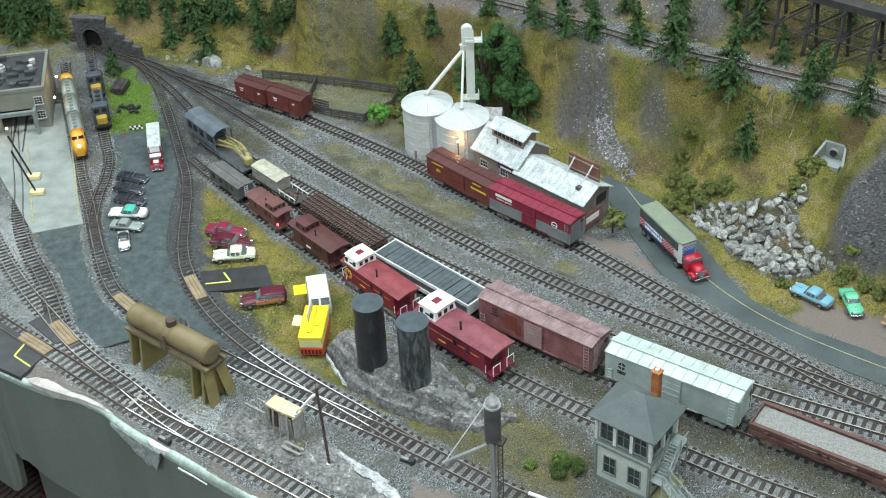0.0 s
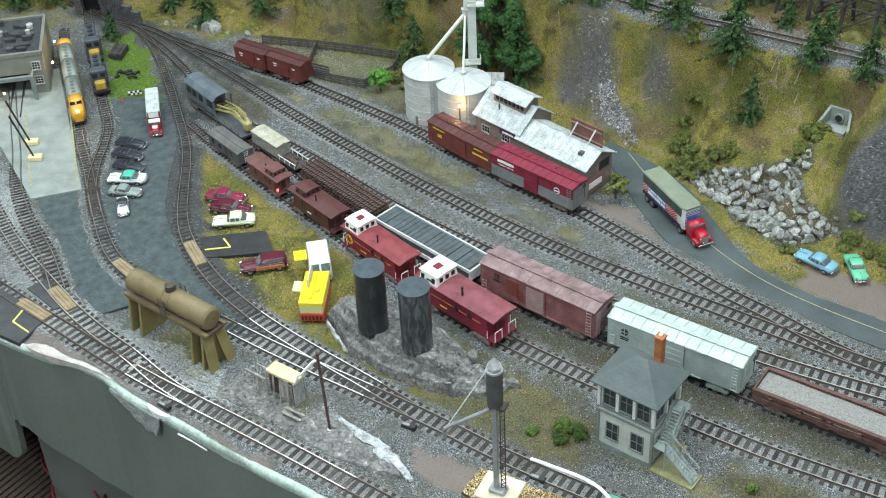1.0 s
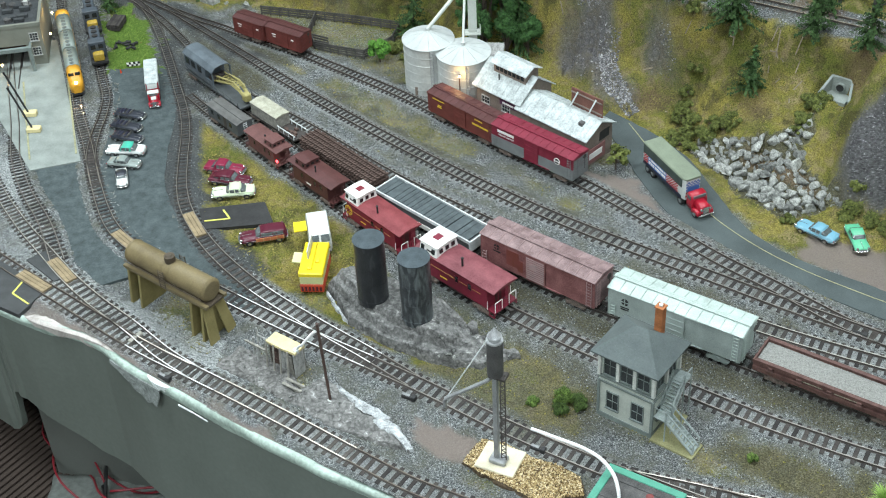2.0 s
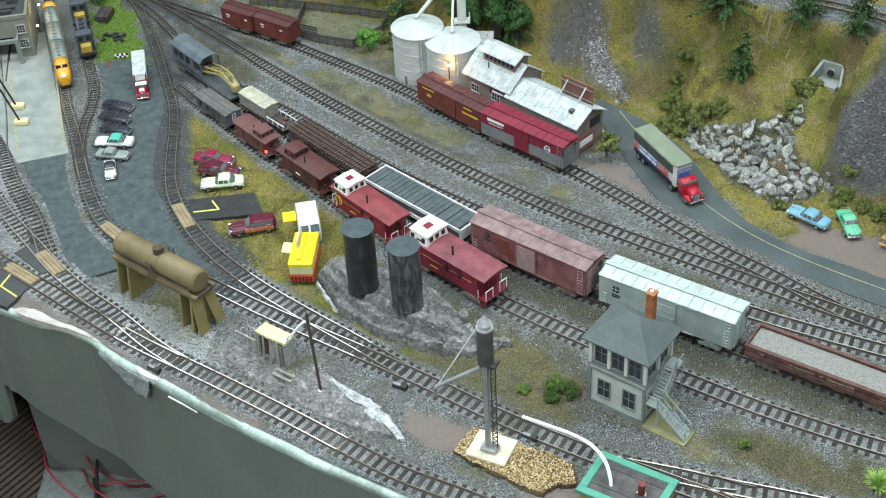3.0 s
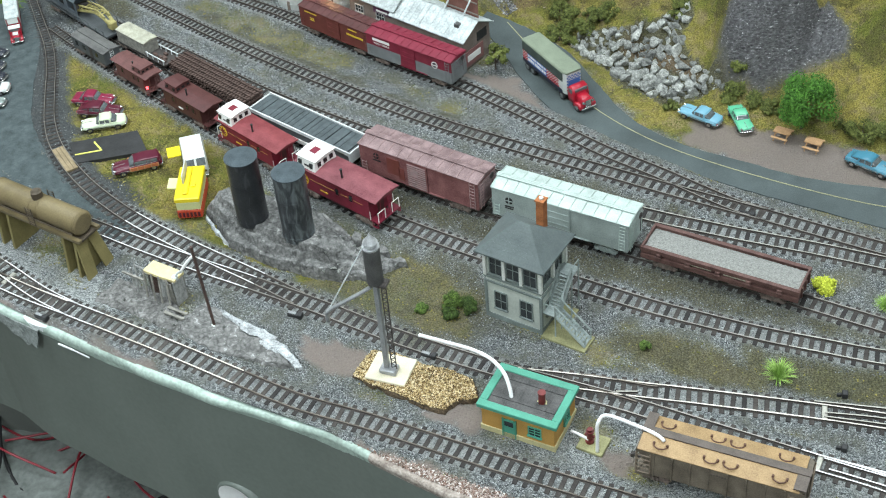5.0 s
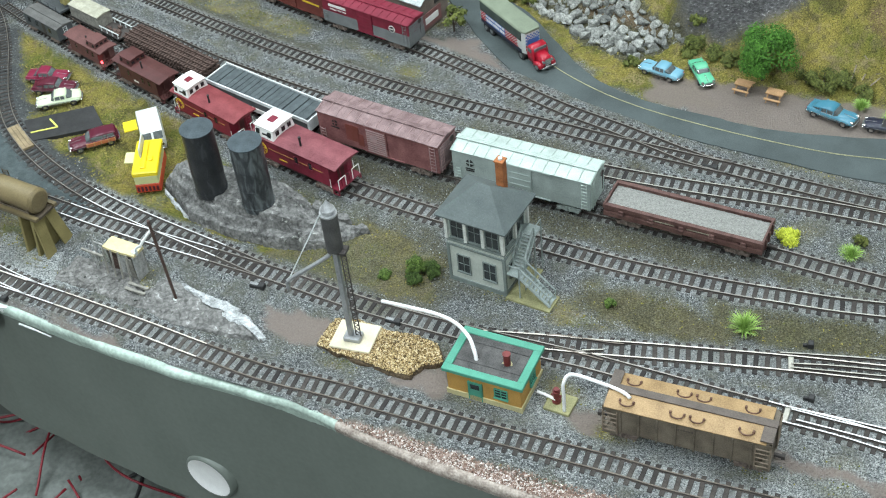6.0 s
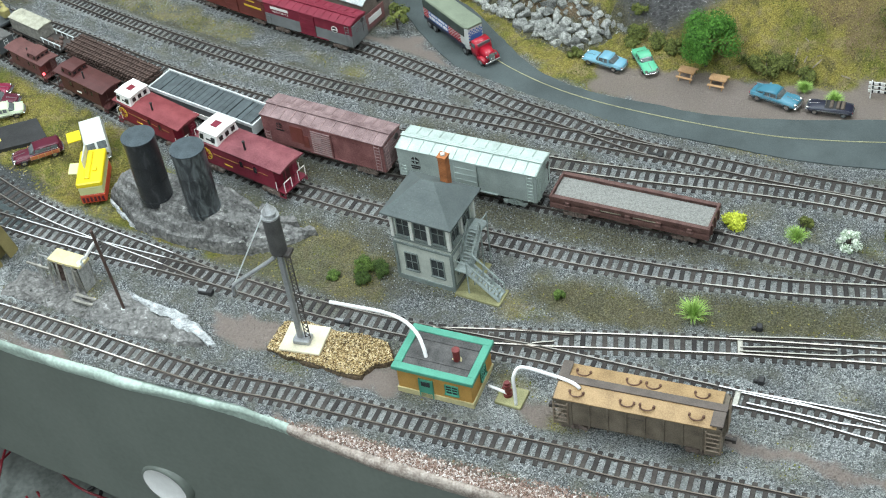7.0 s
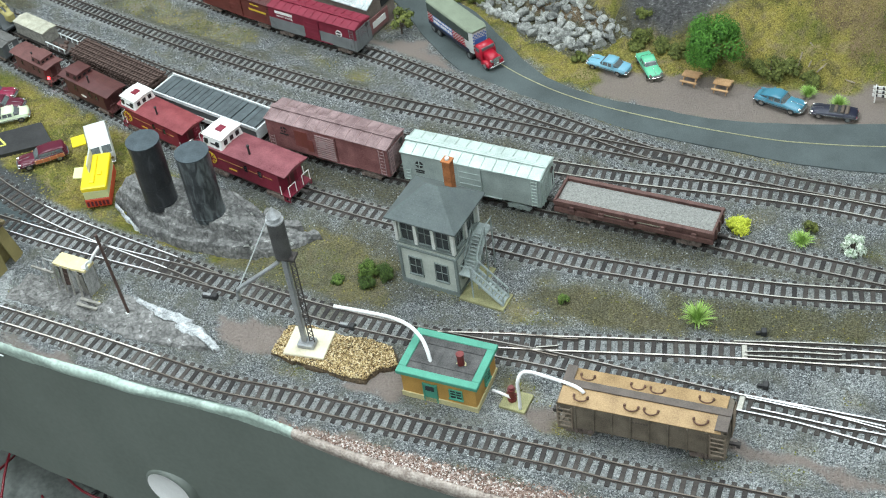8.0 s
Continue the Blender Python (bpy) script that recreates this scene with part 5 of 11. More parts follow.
def words(parent, text, x, z, y, size, material):
    """Raised lettering on a car side."""
    cu = bpy.data.curves.new("lettering", "FONT")
    cu.body, cu.size, cu.extrude, cu.align_x = text, size, .0001, "CENTER"
    cu.materials.append(material)
    o = new("lettering", cu)
    o.parent = parent
    o.matrix_local = Matrix.Translation((x, y - .0004, z)) @ Matrix.Rotation(radians(90), 4, "X")
    return o


words(c, "FREIGHT SERVICE", -.046, .0328, side, .0036, M["white"])
disc(c, .046, .0330, side, .0052, M["white"], "round_emblem")
disc(c, .046, .0330, side - .0003, .0040, M["blackletter"], "emblem_centre")
bars(c, .046, .0330, side - .0008, .0088, .0012, M["white"])
c = cars["brown boxcar with yellow lettering beside the silos"]
for x, z, w in ((-.048, .040, .026), (-.046, .031, .008), (-.046, .028, .010), (.040, .0395, .018)):
    bars(c, x, z, side, w, .0018, M["gold"])
bars(c, .044, .030, side, .034, .0030, M["gold"])
c = cars["silver boxcar with ribbed pale roof behind the signal tower"]
disc(c, -.054, .034, side, .0042, M["blackletter"], "round_emblem")
bars(c, -.054, .034, side - .0005, .0090, .0010, M["silver"])
bars(c, -.054, .034, side - .0005, .0010, .0090, M["silver"])
for z, w in ((.0265, .010), (.024, .009)):
    bars(c, -.054, z, side, w, .0013, M["blackletter"])
for ch in c.children:
    if ch.name.startswith("truck"):
        ch.data.materials[0] = M["silver"]
c = cars["faded oxide red weathered boxcar with pinkish roof"]
disc(c, -.051, .037, side, .0036, M["blackletter"], "round_emblem")
bars(c, -.051, .037, side - .0005, .0078, .0009, M["oxide"])
bars(c, -.051, .037, side - .0005, .0009, .0078, M["oxide"])
bars(c, -.051, .031, side, .010, .0013, M["blackletter"])
for x, z, w, h in ((-.030, .030, .016, .020), (-.020, .024, .007, .015)):
    bars(c, x, z, side, w, h, M["orange"], "faded_paint_patch")
for k in range(11):
    bars(c, 0, .0145 + k * .0027, side - .0015, .0225, .0014, M["pinkslat"], "door_slat")
bars(c, -.003, .032, side - .0017, .008, .006, M["pinkslat"], "door_placard")
M["dullgold"] = mat("worn_gold_line", (0.34, 0.17, 0.05), 0.6, vary=0.4, scale=200)
for cab, sc in ((CAB1, 1), (CAB2, 1)):
    disc(cab, -.042, .022, -.0163, .0070, M["gold"], "round_emblem")
    for a in range(0, 180, 45):
        bb = bars(cab, 0, 0, 0, .0125, .0009, M["red"], "emblem_spoke")
        bb.matrix_local = Matrix.Translation((-.042, -.0169, .022)) @ Matrix.Rotation(radians(a), 4, "Y")
    bars(cab, .002, .0245, -.0163, .070, .0004, M["dullgold"], "gold_stripe")
    bars(cab, -.015, .0165, -.0163, .010, .0013, M["gold"])
    bars(cab, -.0345, .0395, -.0150, .009, .0030, M["blackletter"])
bars(cars["dark maroon wooden caboose with centre cupola"], -.004, .017, -.0163, .010, .0025, M["white"])


for lab in ("brown wooden boxcar beside the cattle pens", "brown wooden boxcar at the end of the pair"):
    bars(cars[lab], -.022, .034, side, .010, .0022, M["white"])
    bars(cars[lab], -.022, .029, side, .007, .0016, M["white"])
    bars(cars[lab], .024, .033, side, .006, .0030, M["white"])


def flatcar(name, x, y, label, scale, length=.150):
    t = car_thing(name, "freight", x, y, label, "flat car", scale)
    L, W = length / 2, .0175
    b = B()
    box(b, -L, -W, .0085, L, W, .0115, bevel=.0003)
    box(b, -L + .004, -.005, .005, L - .004, .005, .0085)
    part("deck", b, M["steel"], t)
    for s in (-1, 1):
        e = B()
        box(e, -L, s * W - .0008, .0070, L, s * W + .0008, .0120)
        part("side_sill", e, M["white"] if "pale" in label else M["steel"], t)
    wheels_and_couplers(t, L)
    return t


M["slatgreen"] = mat("grey_green_slats", (0.055, 0.070, 0.074), 0.7, vary=0.4, scale=90)
M["palerail"] = mat("pale_grey_edge", (0.58, 0.61, 0.60), 0.6, vary=0.2, scale=90)


def slat_car():
    """An open car decked with grey-green boards inside a pale rim."""
    t = flatcar("slatted_flatcar", -.016, 1.236, "flat car with slanted grey-green boards and pale rim", 1.0, .150)
    L, W = .075, .0175
    b = B()
    box(b, -L + .001, -W + .0005, .0115, L - .001, W - .0005, .0225)
    body = part("load_box", b, M["darkgrey"], t)
    rng = random.Random(4)
    n = 21
    for k in range(n):
        x = -L + .003 + k * (2 * L - .006) / n
        w = (2 * L - .006) / n - .0007
        s = B()
        box(s, x, -W + .0016, .0223, x + w, W - .0016, .0242)
        o = part("board", s, M["slatgreen"], body)
        o.rotation_euler = (0, radians(rng.uniform(-1.0, 1.0)), radians(rng.uniform(-.4, .4)))
    for s in (-1, 1):
        part("rim", box(B(), -L, s * W - .0008, .0212, L, s * W + .0008, .0252), M["palerail"], t)
        part("end_rim", box(B(), s * L - .0008, -W, .0100, s * L + .0008, W, .0235), M["palerail"], t)
    return t


slat_car()


def rail_car():
    """A flat car stacked with rusty track panels."""
    t = flatcar("track_panel_flatcar", -.119, 1.350, "flat car stacked with rusty track panels", .92, .150)
    L, W = .073, .0165
    rng = random.Random(6)
    for layer in range(3):
        z = .0120 + layer * .0058
        p = B()
        for y in (-.0105, -.0035, .0035, .0105):
            box(p, -L, y - .0006, z + .0022, L, y + .0006, z + .0044)
        for k in range(30):
            x = -L + .002 + k * (2 * L - .004) / 29
            box(p, x - .0014, -W + rng.uniform(0, .001), z, x + .0014, W - rng.uniform(0, .001), z + .0022)
        part("track_panel", p, M["rust"], t)
    return t


rail_car()


def crane_car():
    t = car_thing("wrecking_crane", "freight", -.288, 1.562, "slate grey rail crane with olive boom resting on the car", "rail crane", .88)
    t.rotation_euler.z += radians(5)
    L, W = .062, .0165
    part("car_deck", box(B(), -L, -W, .0085, L + .030, W, .0120, bevel=.0004), M["darkgrey"], t)
    part("turntable", cyl(B(), -.020, 0, .0120, .0150, .0140, n=20), M["steel"], t)
    b = B()
    extrude_profile(b, ((-.0165, .015), (.0165, .015), (.0165, .040), (.010, .0455), (0, .0470), (-.010, .0455), (-.0165, .040)), -L + .002, .000)
    cab = part("cab", b, M["bluegrey"], t)
    for s in (-1, 1):
        for x in (-.050, -.034, -.016):
            part("window", box(B(), x - .0055, s * .0166 - .0003, .026, x + .0055, s * .0166 + .0003, .036), M["glass_dark"], cab)
    ro = part("cab_roof", extrude_profile(B(), ((-.0175, .0395), (-.0105, .0456), (0, .0472), (.0105, .0456), (.0175, .0395), (.0175, .0405), (.0105, .0468), (0, .0484), (-.0105, .0468), (-.0175, .0405)), -L, .022) or B(), M["bluegrey"], t)
    for s in (-1, 1):
        part("cab_post", box(B(), .018, s * .0155 - .0010, .012, .0205, s * .0155 + .0010, .0405), M["bluegrey"], cab)
        part("side_sill", box(B(), .000, s * .0155 - .0008, .015, .020, s * .0155 + .0008, .0235), M["bluegrey"], cab)
        bm = B()
        rod(bm, (-L, s * .0180, .0200), (L + .028, s * .0180, .0200), .0006, 5)
        for k in range(9):
            rod(bm, (-L + k * .0187, s * .0180, .0110), (-L + k * .0187, s * .0180, .0200), .0006, 5)
        part("deck_rail", bm, M["darkgrey"], t)
    part("winch_drum", rod(B(), (.006, -.012, .021), (.006, .012, .021), .0058, 14) or B(), M["steel"], t)
    for s in (-1, 1):
        boom = B()
        rod(boom, (.010, s * .0085, .020), (.056, s * .0055, .033), .0020)
        rod(boom, (.056, s * .0055, .033), (.074, s * .0045, .031), .0026)
        rod(boom, (.074, s * .0045, .031), (.090, s * .0030, .022), .0028)
        rod(boom, (.016, s * .0075, .030), (.062, s * .0050, .0385), .0013)
        rod(boom, (.062, s * .0050, .0385), (.078, s * .0045, .033), .0015)
        for k in range(6):
            f = k / 6
            rod(boom, (.014 + .044 * f, s * (.0085 - .003 * f), .021 + .012 * f), (.021 + .044 * f, s * (.0075 - .0025 * f), .031 + .0065 * f), .0008)
        part("boom_side", boom, M["olive"], t)
    for k in range(6):
        q = B()
        x, f = .020 + k * .010, k / 6
        rod(q, (x, -.0075, .026 + .010 * f), (x + .003, .0075, .027 + .010 * f), .0009)
        part("boom_tie", q, M["olive"], t)
    h = B()
    box(h, .080, -.0055, .016, .092, .0055, .029, bevel=.0018)
    part("hook_block", h, M["olive"], t)
    q = B()
    rod(q, (-.004, 0, .047), (.064, 0, .039), .0005, 5)
    part("hoist_cable", q, M["black"], t)
    wheels_and_couplers(t, L, .018)
    return t


M["bluegrey"] = mat("weathered_blue_grey_paint", (0.085, 0.105, 0.12), 0.6, vary=0.35, scale=60)
M["olive"] = mat("dusty_olive_paint", (0.31, 0.27, 0.10), 0.7, vary=0.3, scale=80)
crane_car()


def work_box():
    t = car_thing("work_car", "freight", -.214, 1.464, "pale weathered wooden box on a tool car", "work car", .66)
    L, W = .048, .0165
    part("deck", box(B(), -L, -W, .0085, L + .045, W, .0115), M["steel"], t)
    body = part("body", box(B(), -L + .004, -W + .001, .0115, L - .010, W - .001, .036, bevel=.0004), M["palewood"], t)
    for k in range(12):
        z = .013 + k * .0019
        part("end_board", box(B(), L - .0103, -W + .001, z, L - .0095, W - .001, z + .0013), M["palewood"], body)
    r = B()
    extrude_profile(r, ((-W, .036), (W, .036), (W, .0368), (0, .0395), (-W, .0368)), -L + .003, L - .008)
    part("roof", r, M["paleroof"], t)
    for s in (-1, 1):
        bm = B()
        for k in range(4):
            rod(bm, (L - .004 + k * .0155, s * (W - .001), .0115), (L - .004 + k * .0155, s * (W - .001), .0215), .0009)
        rod(bm, (L - .008, s * (W - .001), .0205), (L + .047, s * (W - .001), .0205), .0011)
        part("side_rail", bm, M["palerail"], t)
    rng = random.Random(9)
    for k in range(9):
        x, y = rng.uniform(L, L + .038), rng.uniform(-.010, .010)
        b = B()
        box(b, x - .004, y - .003, .0115, x + .004, y + .003, .0115 + rng.uniform(.003, .006), bevel=.0005)
        part("scrap", b, M["rust"], t)
    wheels_and_couplers(t, L, .016)
    return t


M["palewood"] = mat("bleached_boards", (0.23, 0.22, 0.19), 0.85, vary=0.4, scale=150)
M["paleroof"] = mat("pale_tan_roof", (0.36, 0.35, 0.27), 0.85, vary=0.35, scale=80)
work_box()


def kitchen_car():
    t = car_thing("work_coach", "caboose", -.264, 1.463, "grey clerestory-less work coach with flat roof", "work coach", .68)
    L, W, z0, z1 = .050, .0165, .0095, .0335
    body = part("body", box(B(), -L, -W, z0, L, W, z1, bevel=.0004), M["darkgrey"], t)
    r = B()
    extrude_profile(r, ((-W - .001, z1), (W + .001, z1), (W * .6, z1 + .0022), (0, z1 + .003), (-W * .6, z1 + .0022)), -L - .001, L + .001)
    part("roof", r, M["darkroof"], t)
    part("roof_walk", box(B(), -L, -.0028, z1 + .003, L, .0028, z1 + .0042), M["darkroof"], t)
    for s in (-1, 1):
        for x in (-.035, -.012, .026):
            part("window", box(B(), x - .004, s * W - .0005, z0 + .009, x + .004, s * W + .0005, z0 + .018), M["glass_dark"], body)
        part("side_door", box(B(), .004, s * W - .0006, z0 + .001, .013, s * W + .0006, z1 - .002), M["steel"], body)
    for s in (-1, 1):
        lad = B()
        ladder(lad, s * (L + .0012), 0, z0, z1, .007, 6, "y")
        part("end_ladder", lad, M["palerail"], t)
    part("underframe", box(B(), -L + .002, -.004, .0055, L - .002, .004, z0), M["steel"], t)
    wheels_and_couplers(t, L, .017)


M["darkroof"] = mat("sooty_grey_roof", (0.10, 0.098, 0.092), 0.85, vary=0.3, scale=70)
kitchen_car()
M["lampred"] = bpy.data.materials.new("lit_red_marker_lamp")
M["lampred"].use_nodes = True
bs = M["lampred"].node_tree.nodes["Principled BSDF"]
bs.inputs["Base Color"].default_value = (0.8, 0.02, 0.02, 1)
bs.inputs["Emission Color"].default_value, bs.inputs["Emission Strength"].default_value = (1.0, 0.05, 0.06, 1), 9.0
cabm = cars.get("weathered brown caboose with a lit red marker lamp")
bm = B()
cyl(bm, 0, 0, 0, .0030, .0020, n=10)
mk = part("marker_lamp", bm, M["lampred"], cabm, "lit red marker lamp")
mk.location = (.0475, -.0165, .018)

# ---- buildings and lineside structures ----
M["towerwall"] = mat("pale_grey_siding", (0.42, 0.455, 0.405), 0.75, vary=0.15, scale=70, fine=500)
M["towertrim"] = mat("dark_grey_green_trim", (0.150, 0.180, 0.168), 0.7, vary=0.3, scale=80)
M["stairgrey"] = mat("pale_grey_green_stairs", (0.25, 0.29, 0.275), 0.7, vary=0.3, scale=120)
M["slate"] = mat("slate_grey_shingle_roof", (0.085, 0.104, 0.101), 0.75, vary=0.18, scale=60, fine=600, bump=0.2)
M["brick"] = mat("orange_brick", (0.33, 0.115, 0.035), 0.85, vary=0.3, scale=150)
M["ochre"] = mat("ochre_stucco", (0.43, 0.24, 0.055), 0.8, vary=0.2, scale=70)
M["cream"] = mat("cream_base_course", (0.47, 0.42, 0.22), 0.8, vary=0.2, scale=80)
M["palepost"] = mat("pale_grey_post_paint", (0.58, 0.60, 0.56), 0.7, vary=0.2, scale=120)
M["jade"] = mat("jade_green_paint", (0.060, 0.27, 0.185), 0.55, vary=0.15, scale=80)
M["felt"] = mat("tarred_felt_roof", (0.055, 0.055, 0.053), 0.9, vary=0.4, scale=90, col2=(0.125, 0.12, 0.115))
M["soot_roof"] = mat("sooty_flat_roof", (0.030, 0.034, 0.036), 0.85, vary=0.4, scale=90, col2=(0.060, 0.066, 0.068))
M["pipewhite"] = mat("white_plastic_pipe", (0.82, 0.82, 0.80), 0.35, vary=0.05)
M["pipered"] = mat("dark_red_cast_iron", (0.14, 0.018, 0.016), 0.5, vary=0.3, scale=150)
M["greyglass"] = mat("grey_window_pane", (0.030, 0.036, 0.038), 0.12, vary=0.3, scale=90)


def tube(pts, r, n=10, step=0.003):
    """A bent pipe along a smooth curve."""
    line = spline(pts, step) if len(pts) > 2 else [Vector(p) for p in pts]
    bm = B()
    prev = None
    up = Vector((0.3, 0.2, 1)).normalized()
    for i, p in enumerate(line):
        d = (line[min(i + 1, len(line) - 1)] - line[max(i - 1, 0)]).normalized()
        a = d.cross(up)
        a = a.normalized() if a.length > 1e-4 else Vector((1, 0, 0))
        b = d.cross(a)
        ring = [bm.verts.new(p + (a * math.cos(2 * math.pi * k / n) + b * math.sin(2 * math.pi * k / n)) * r) for k in range(n)]
        if prev:
            for k in range(n):
                bm.faces.new((prev[k], prev[(k + 1) % n], ring[(k + 1) % n], ring[k])).smooth = True
        else:
            bm.faces.new(ring[::-1])
        prev = ring
    bm.faces.new(prev)
    bmesh.ops.recalc_face_normals(bm, faces=bm.faces)
    return bm


def window(parent, u, v, w, h, wall_y, nx=1, ny=1, frame=None, pane=None, side="y", deep=.0012, sill=True):
    """A window on the wall y = wall_y (facing -y) or x = wall_y (facing +x), middle u, v: pane, frame, bars, sill."""
    frame, pane = frame or M["towertrim"], pane or M["greyglass"]

    def blk(name, u0, v0, u1, v1, d0, d1, m, par):
        if side == "y":
            b = box(B(), u0, wall_y - d1, v0, u1, wall_y - d0, v1)
        else:
            b = box(B(), wall_y + d0, u0, v0, wall_y + d1, u1, v1)
        return part(name, b, m, par)
    f = .0009
    wn = blk("window", u - w / 2, v - h / 2, u + w / 2, v + h / 2, -.0002, .0003, pane, parent)
    blk("frame_side", u - w / 2 - f, v - h / 2 - f, u - w / 2, v + h / 2 + f, 0, deep, frame, wn)
    blk("frame_side", u + w / 2, v - h / 2 - f, u + w / 2 + f, v + h / 2 + f, 0, deep, frame, wn)
    blk("frame_head", u - w / 2, v + h / 2, u + w / 2, v + h / 2 + f, 0, deep, frame, wn)
    if sill:
        blk("sill", u - w / 2 - f * 1.6, v - h / 2 - f * 1.3, u + w / 2 + f * 1.6, v - h / 2, 0, deep * 1.7, frame, wn)
    for k in range(1, nx):
        x = u - w / 2 + w * k / nx
        blk("glazing_bar", x - .0003, v - h / 2, x + .0003, v + h / 2, .0003, .0008, frame, wn)
    for k in range(1, ny):
        z = v - h / 2 + h * k / ny
        blk("glazing_bar", u - w / 2, z - .0003, u + w / 2, z + .0003, .0003, .0008, frame, wn)
    return wn


def at_corner(x, y, angle, z=0.0):
    return Matrix.Translation((x, y, z)) @ Matrix.Rotation(radians(angle), 4, "Z")


def signal_tower():
    """Two storeys, hip roof; local x along the front, y to the back, origin at the front-left corner."""
    t = thing("signal_tower", at_corner(.137, .9335, -38.5), "grey two-storey railway signal tower with hipped slate roof", "signal tower")
    W, D = .058, .048
    part("plinth", box(B(), -.001, -.001, 0, W + .001, D + .001, .0055), M["towertrim"], t)
    lower = part("lower_wall", box(B(), 0, 0, .0055, W, D, .0455), M["towerwall"], t)
    for z in (.0455, .0515):
        part("band", box(B(), -.0012, -.0012, z, W + .0012, D + .0012, z + .0022), M["towertrim"], t)
    part("band_wall", box(B(), 0, 0, .0477, W, D, .0515), M["towerwall"], t)
    up = part("upper_wall", box(B(), .001, .001, .0537, W - .001, D - .001, .0835), M["towerwall"], t)
    for x in (0, W):
        for y in (0, D):
            part("corner_board", box(B(), x - .0013, y - .0013, .0055, x + .0013, y + .0013, .0455), M["towertrim"], t)
            part("corner_post", box(B(), x - .0015, y - .0015, .0537, x + .0015, y + .0015, .0835), M["palepost"], t)
    for x in (.0155, .0425):
        window(lower, x, .0255, .0120, .0205, 0, 2, 2)
    for x in (.0110, .0290, .0470):
        window(up, x, .0690, .0122, .0245, .001, 2, 2)
    for x in (.0200, .0380):
        part("mullion", box(B(), x - .0016, -.0014, .0545, x + .0016, .0012, .083), M["palepost"], up)
    for y in (.0125, .0345):
        window(up, y, .0690, .0125, .0240, W - .001, 2, 2, side="x")
    part("mullion", box(B(), W - .0012, .0220, .0545, W + .0014, .0250, .083), M["palepost"], up)
    window(lower, .014, .026, .010, .017, W, 2, 2, side="x")
    r = B()
    o, z0, z1 = .0070, .0835, .1090
    c = [(-o, -o), (W + o, -o), (W + o, D + o), (-o, D + o)]
    lo = [r.verts.new((x, y, z0)) for x, y in c]
    mi = [r.verts.new((x, y, z0 + .0016)) for x, y in c]
    rd = [r.verts.new((W * .40, D / 2, z1)), r.verts.new((W * .60, D / 2, z1))]
    r.faces.new(lo[::-1])
    for k in range(4):
        r.faces.new((lo[k], lo[(k + 1) % 4], mi[(k + 1) % 4], mi[k]))
    r.faces.new((mi[0], mi[1], rd[1], rd[0])), r.faces.new((mi[1], mi[2], rd[1])), r.faces.new((mi[2], mi[3], rd[0], rd[1])), r.faces.new((mi[3], mi[0], rd[0]))
    bmesh.ops.recalc_face_normals(r, faces=r.faces)
    roof = part("roof", r, M["slate"], t)
    rng = random.Random(2)
    # courses of slates on the front and right slopes
    for k in range(9):
        f0 = k / 9.0
        z = z0 + .0016 + (z1 - z0 - .0016) * f0
        y = -o + (D / 2 + o) * f0
        x0, x1 = -o + (W * .40 + o) * f0, W + o - (W * .40 + o) * f0
        b = B()
        rod(b, (x0 + .001, y, z + .0001), (x1 - .001, y, z + .0001), .00025, 4)
        part("slate_course", b, M["slate"], roof)
        x = W + o - (W * .40 + o) * f0
        b = B()
        rod(b, (x, -o + (D / 2 + o) * f0 + .001, z + .0001), (x, D + o - (D / 2 + o) * f0 - .001, z + .0001), .00025, 4)
        part("slate_course", b, M["slate"], roof)
    ch = part("chimney", box(B(), .0345, .0370, .088, .0420, .0445, .126), M["brick"], t, "orange brick chimney")
    part("chimney_cap", box(B(), .0337, .0362, .126, .0428, .0453, .1275), M["brick"], ch)
    part("chimney_pot", cyl(B(), .0382, .0408, .1275, .1295, .0020, n=10), M["plaster"], ch)
    # outside stairs: a flight along the right wall, a landing, a flight outwards
    part("stair_base", box(B(), W + .001, -.004, 0, W + .046, .018, .0025), M["olivebase"], t)
    part("stair_base", box(B(), W + .001, .018, 0, W + .016, D - .004, .0020), M["olivebase"], t)
    part("landing", box(B(), W + .001, D - .014, .0505, W + .014, D + .001, .0518), M["stairgrey"], t)
    part("landing", box(B(), W + .001, .001, .0275, W + .014, .014, .0288), M["stairgrey"], t)
    flights = ((Vector((W + .0075, D - .014, .0515)), Vector((W + .0075, .014, .0290)), Vector((.0060, 0, 0)), 9), (Vector((W + .014, .0075, .0285)), Vector((W + .0440, .0075, .0030)), Vector((0, .0060, 0)), 10))
    for a0, a1, sd, n in flights:
        for k in range(n):
            p = a0.lerp(a1, (k + .5) / n)
            w = (abs(sd.x) or .0016, abs(sd.y) or .0016)
            part("step", box(B(), p.x - w[0], p.y - w[1], p.z - .0004, p.x + w[0], p.y + w[1], p.z + .0004), M["stairgrey"], t)
        for q in (-1, 1):
            b = B()
            rod(b, a0 + sd * q, a1 + sd * q, .0015, 6)
            part("stringer", b, M["stairgrey"], t)
            b = B()
            up = Vector((0, 0, .0115))
            rod(b, a0 + sd * q + up, a1 + sd * q + up, .0009, 6)
            for k in range(4):
                p = a0.lerp(a1, k / 3) + sd * q
                rod(b, p, p + up, .0006, 6)
            part("hand_rail", b, M["stairgrey"], t)
    for x, y, z in ((W + .0135, D, .062), (W + .0135, D - .0135, .062), (W + .0135, .0015, .040), (W + .0135, .0135, .040)):
        b = B()
        rod(b, (x, y, .002), (x, y, z), .0008, 6)
        part("stair_post", b, M["stairgrey"], t)
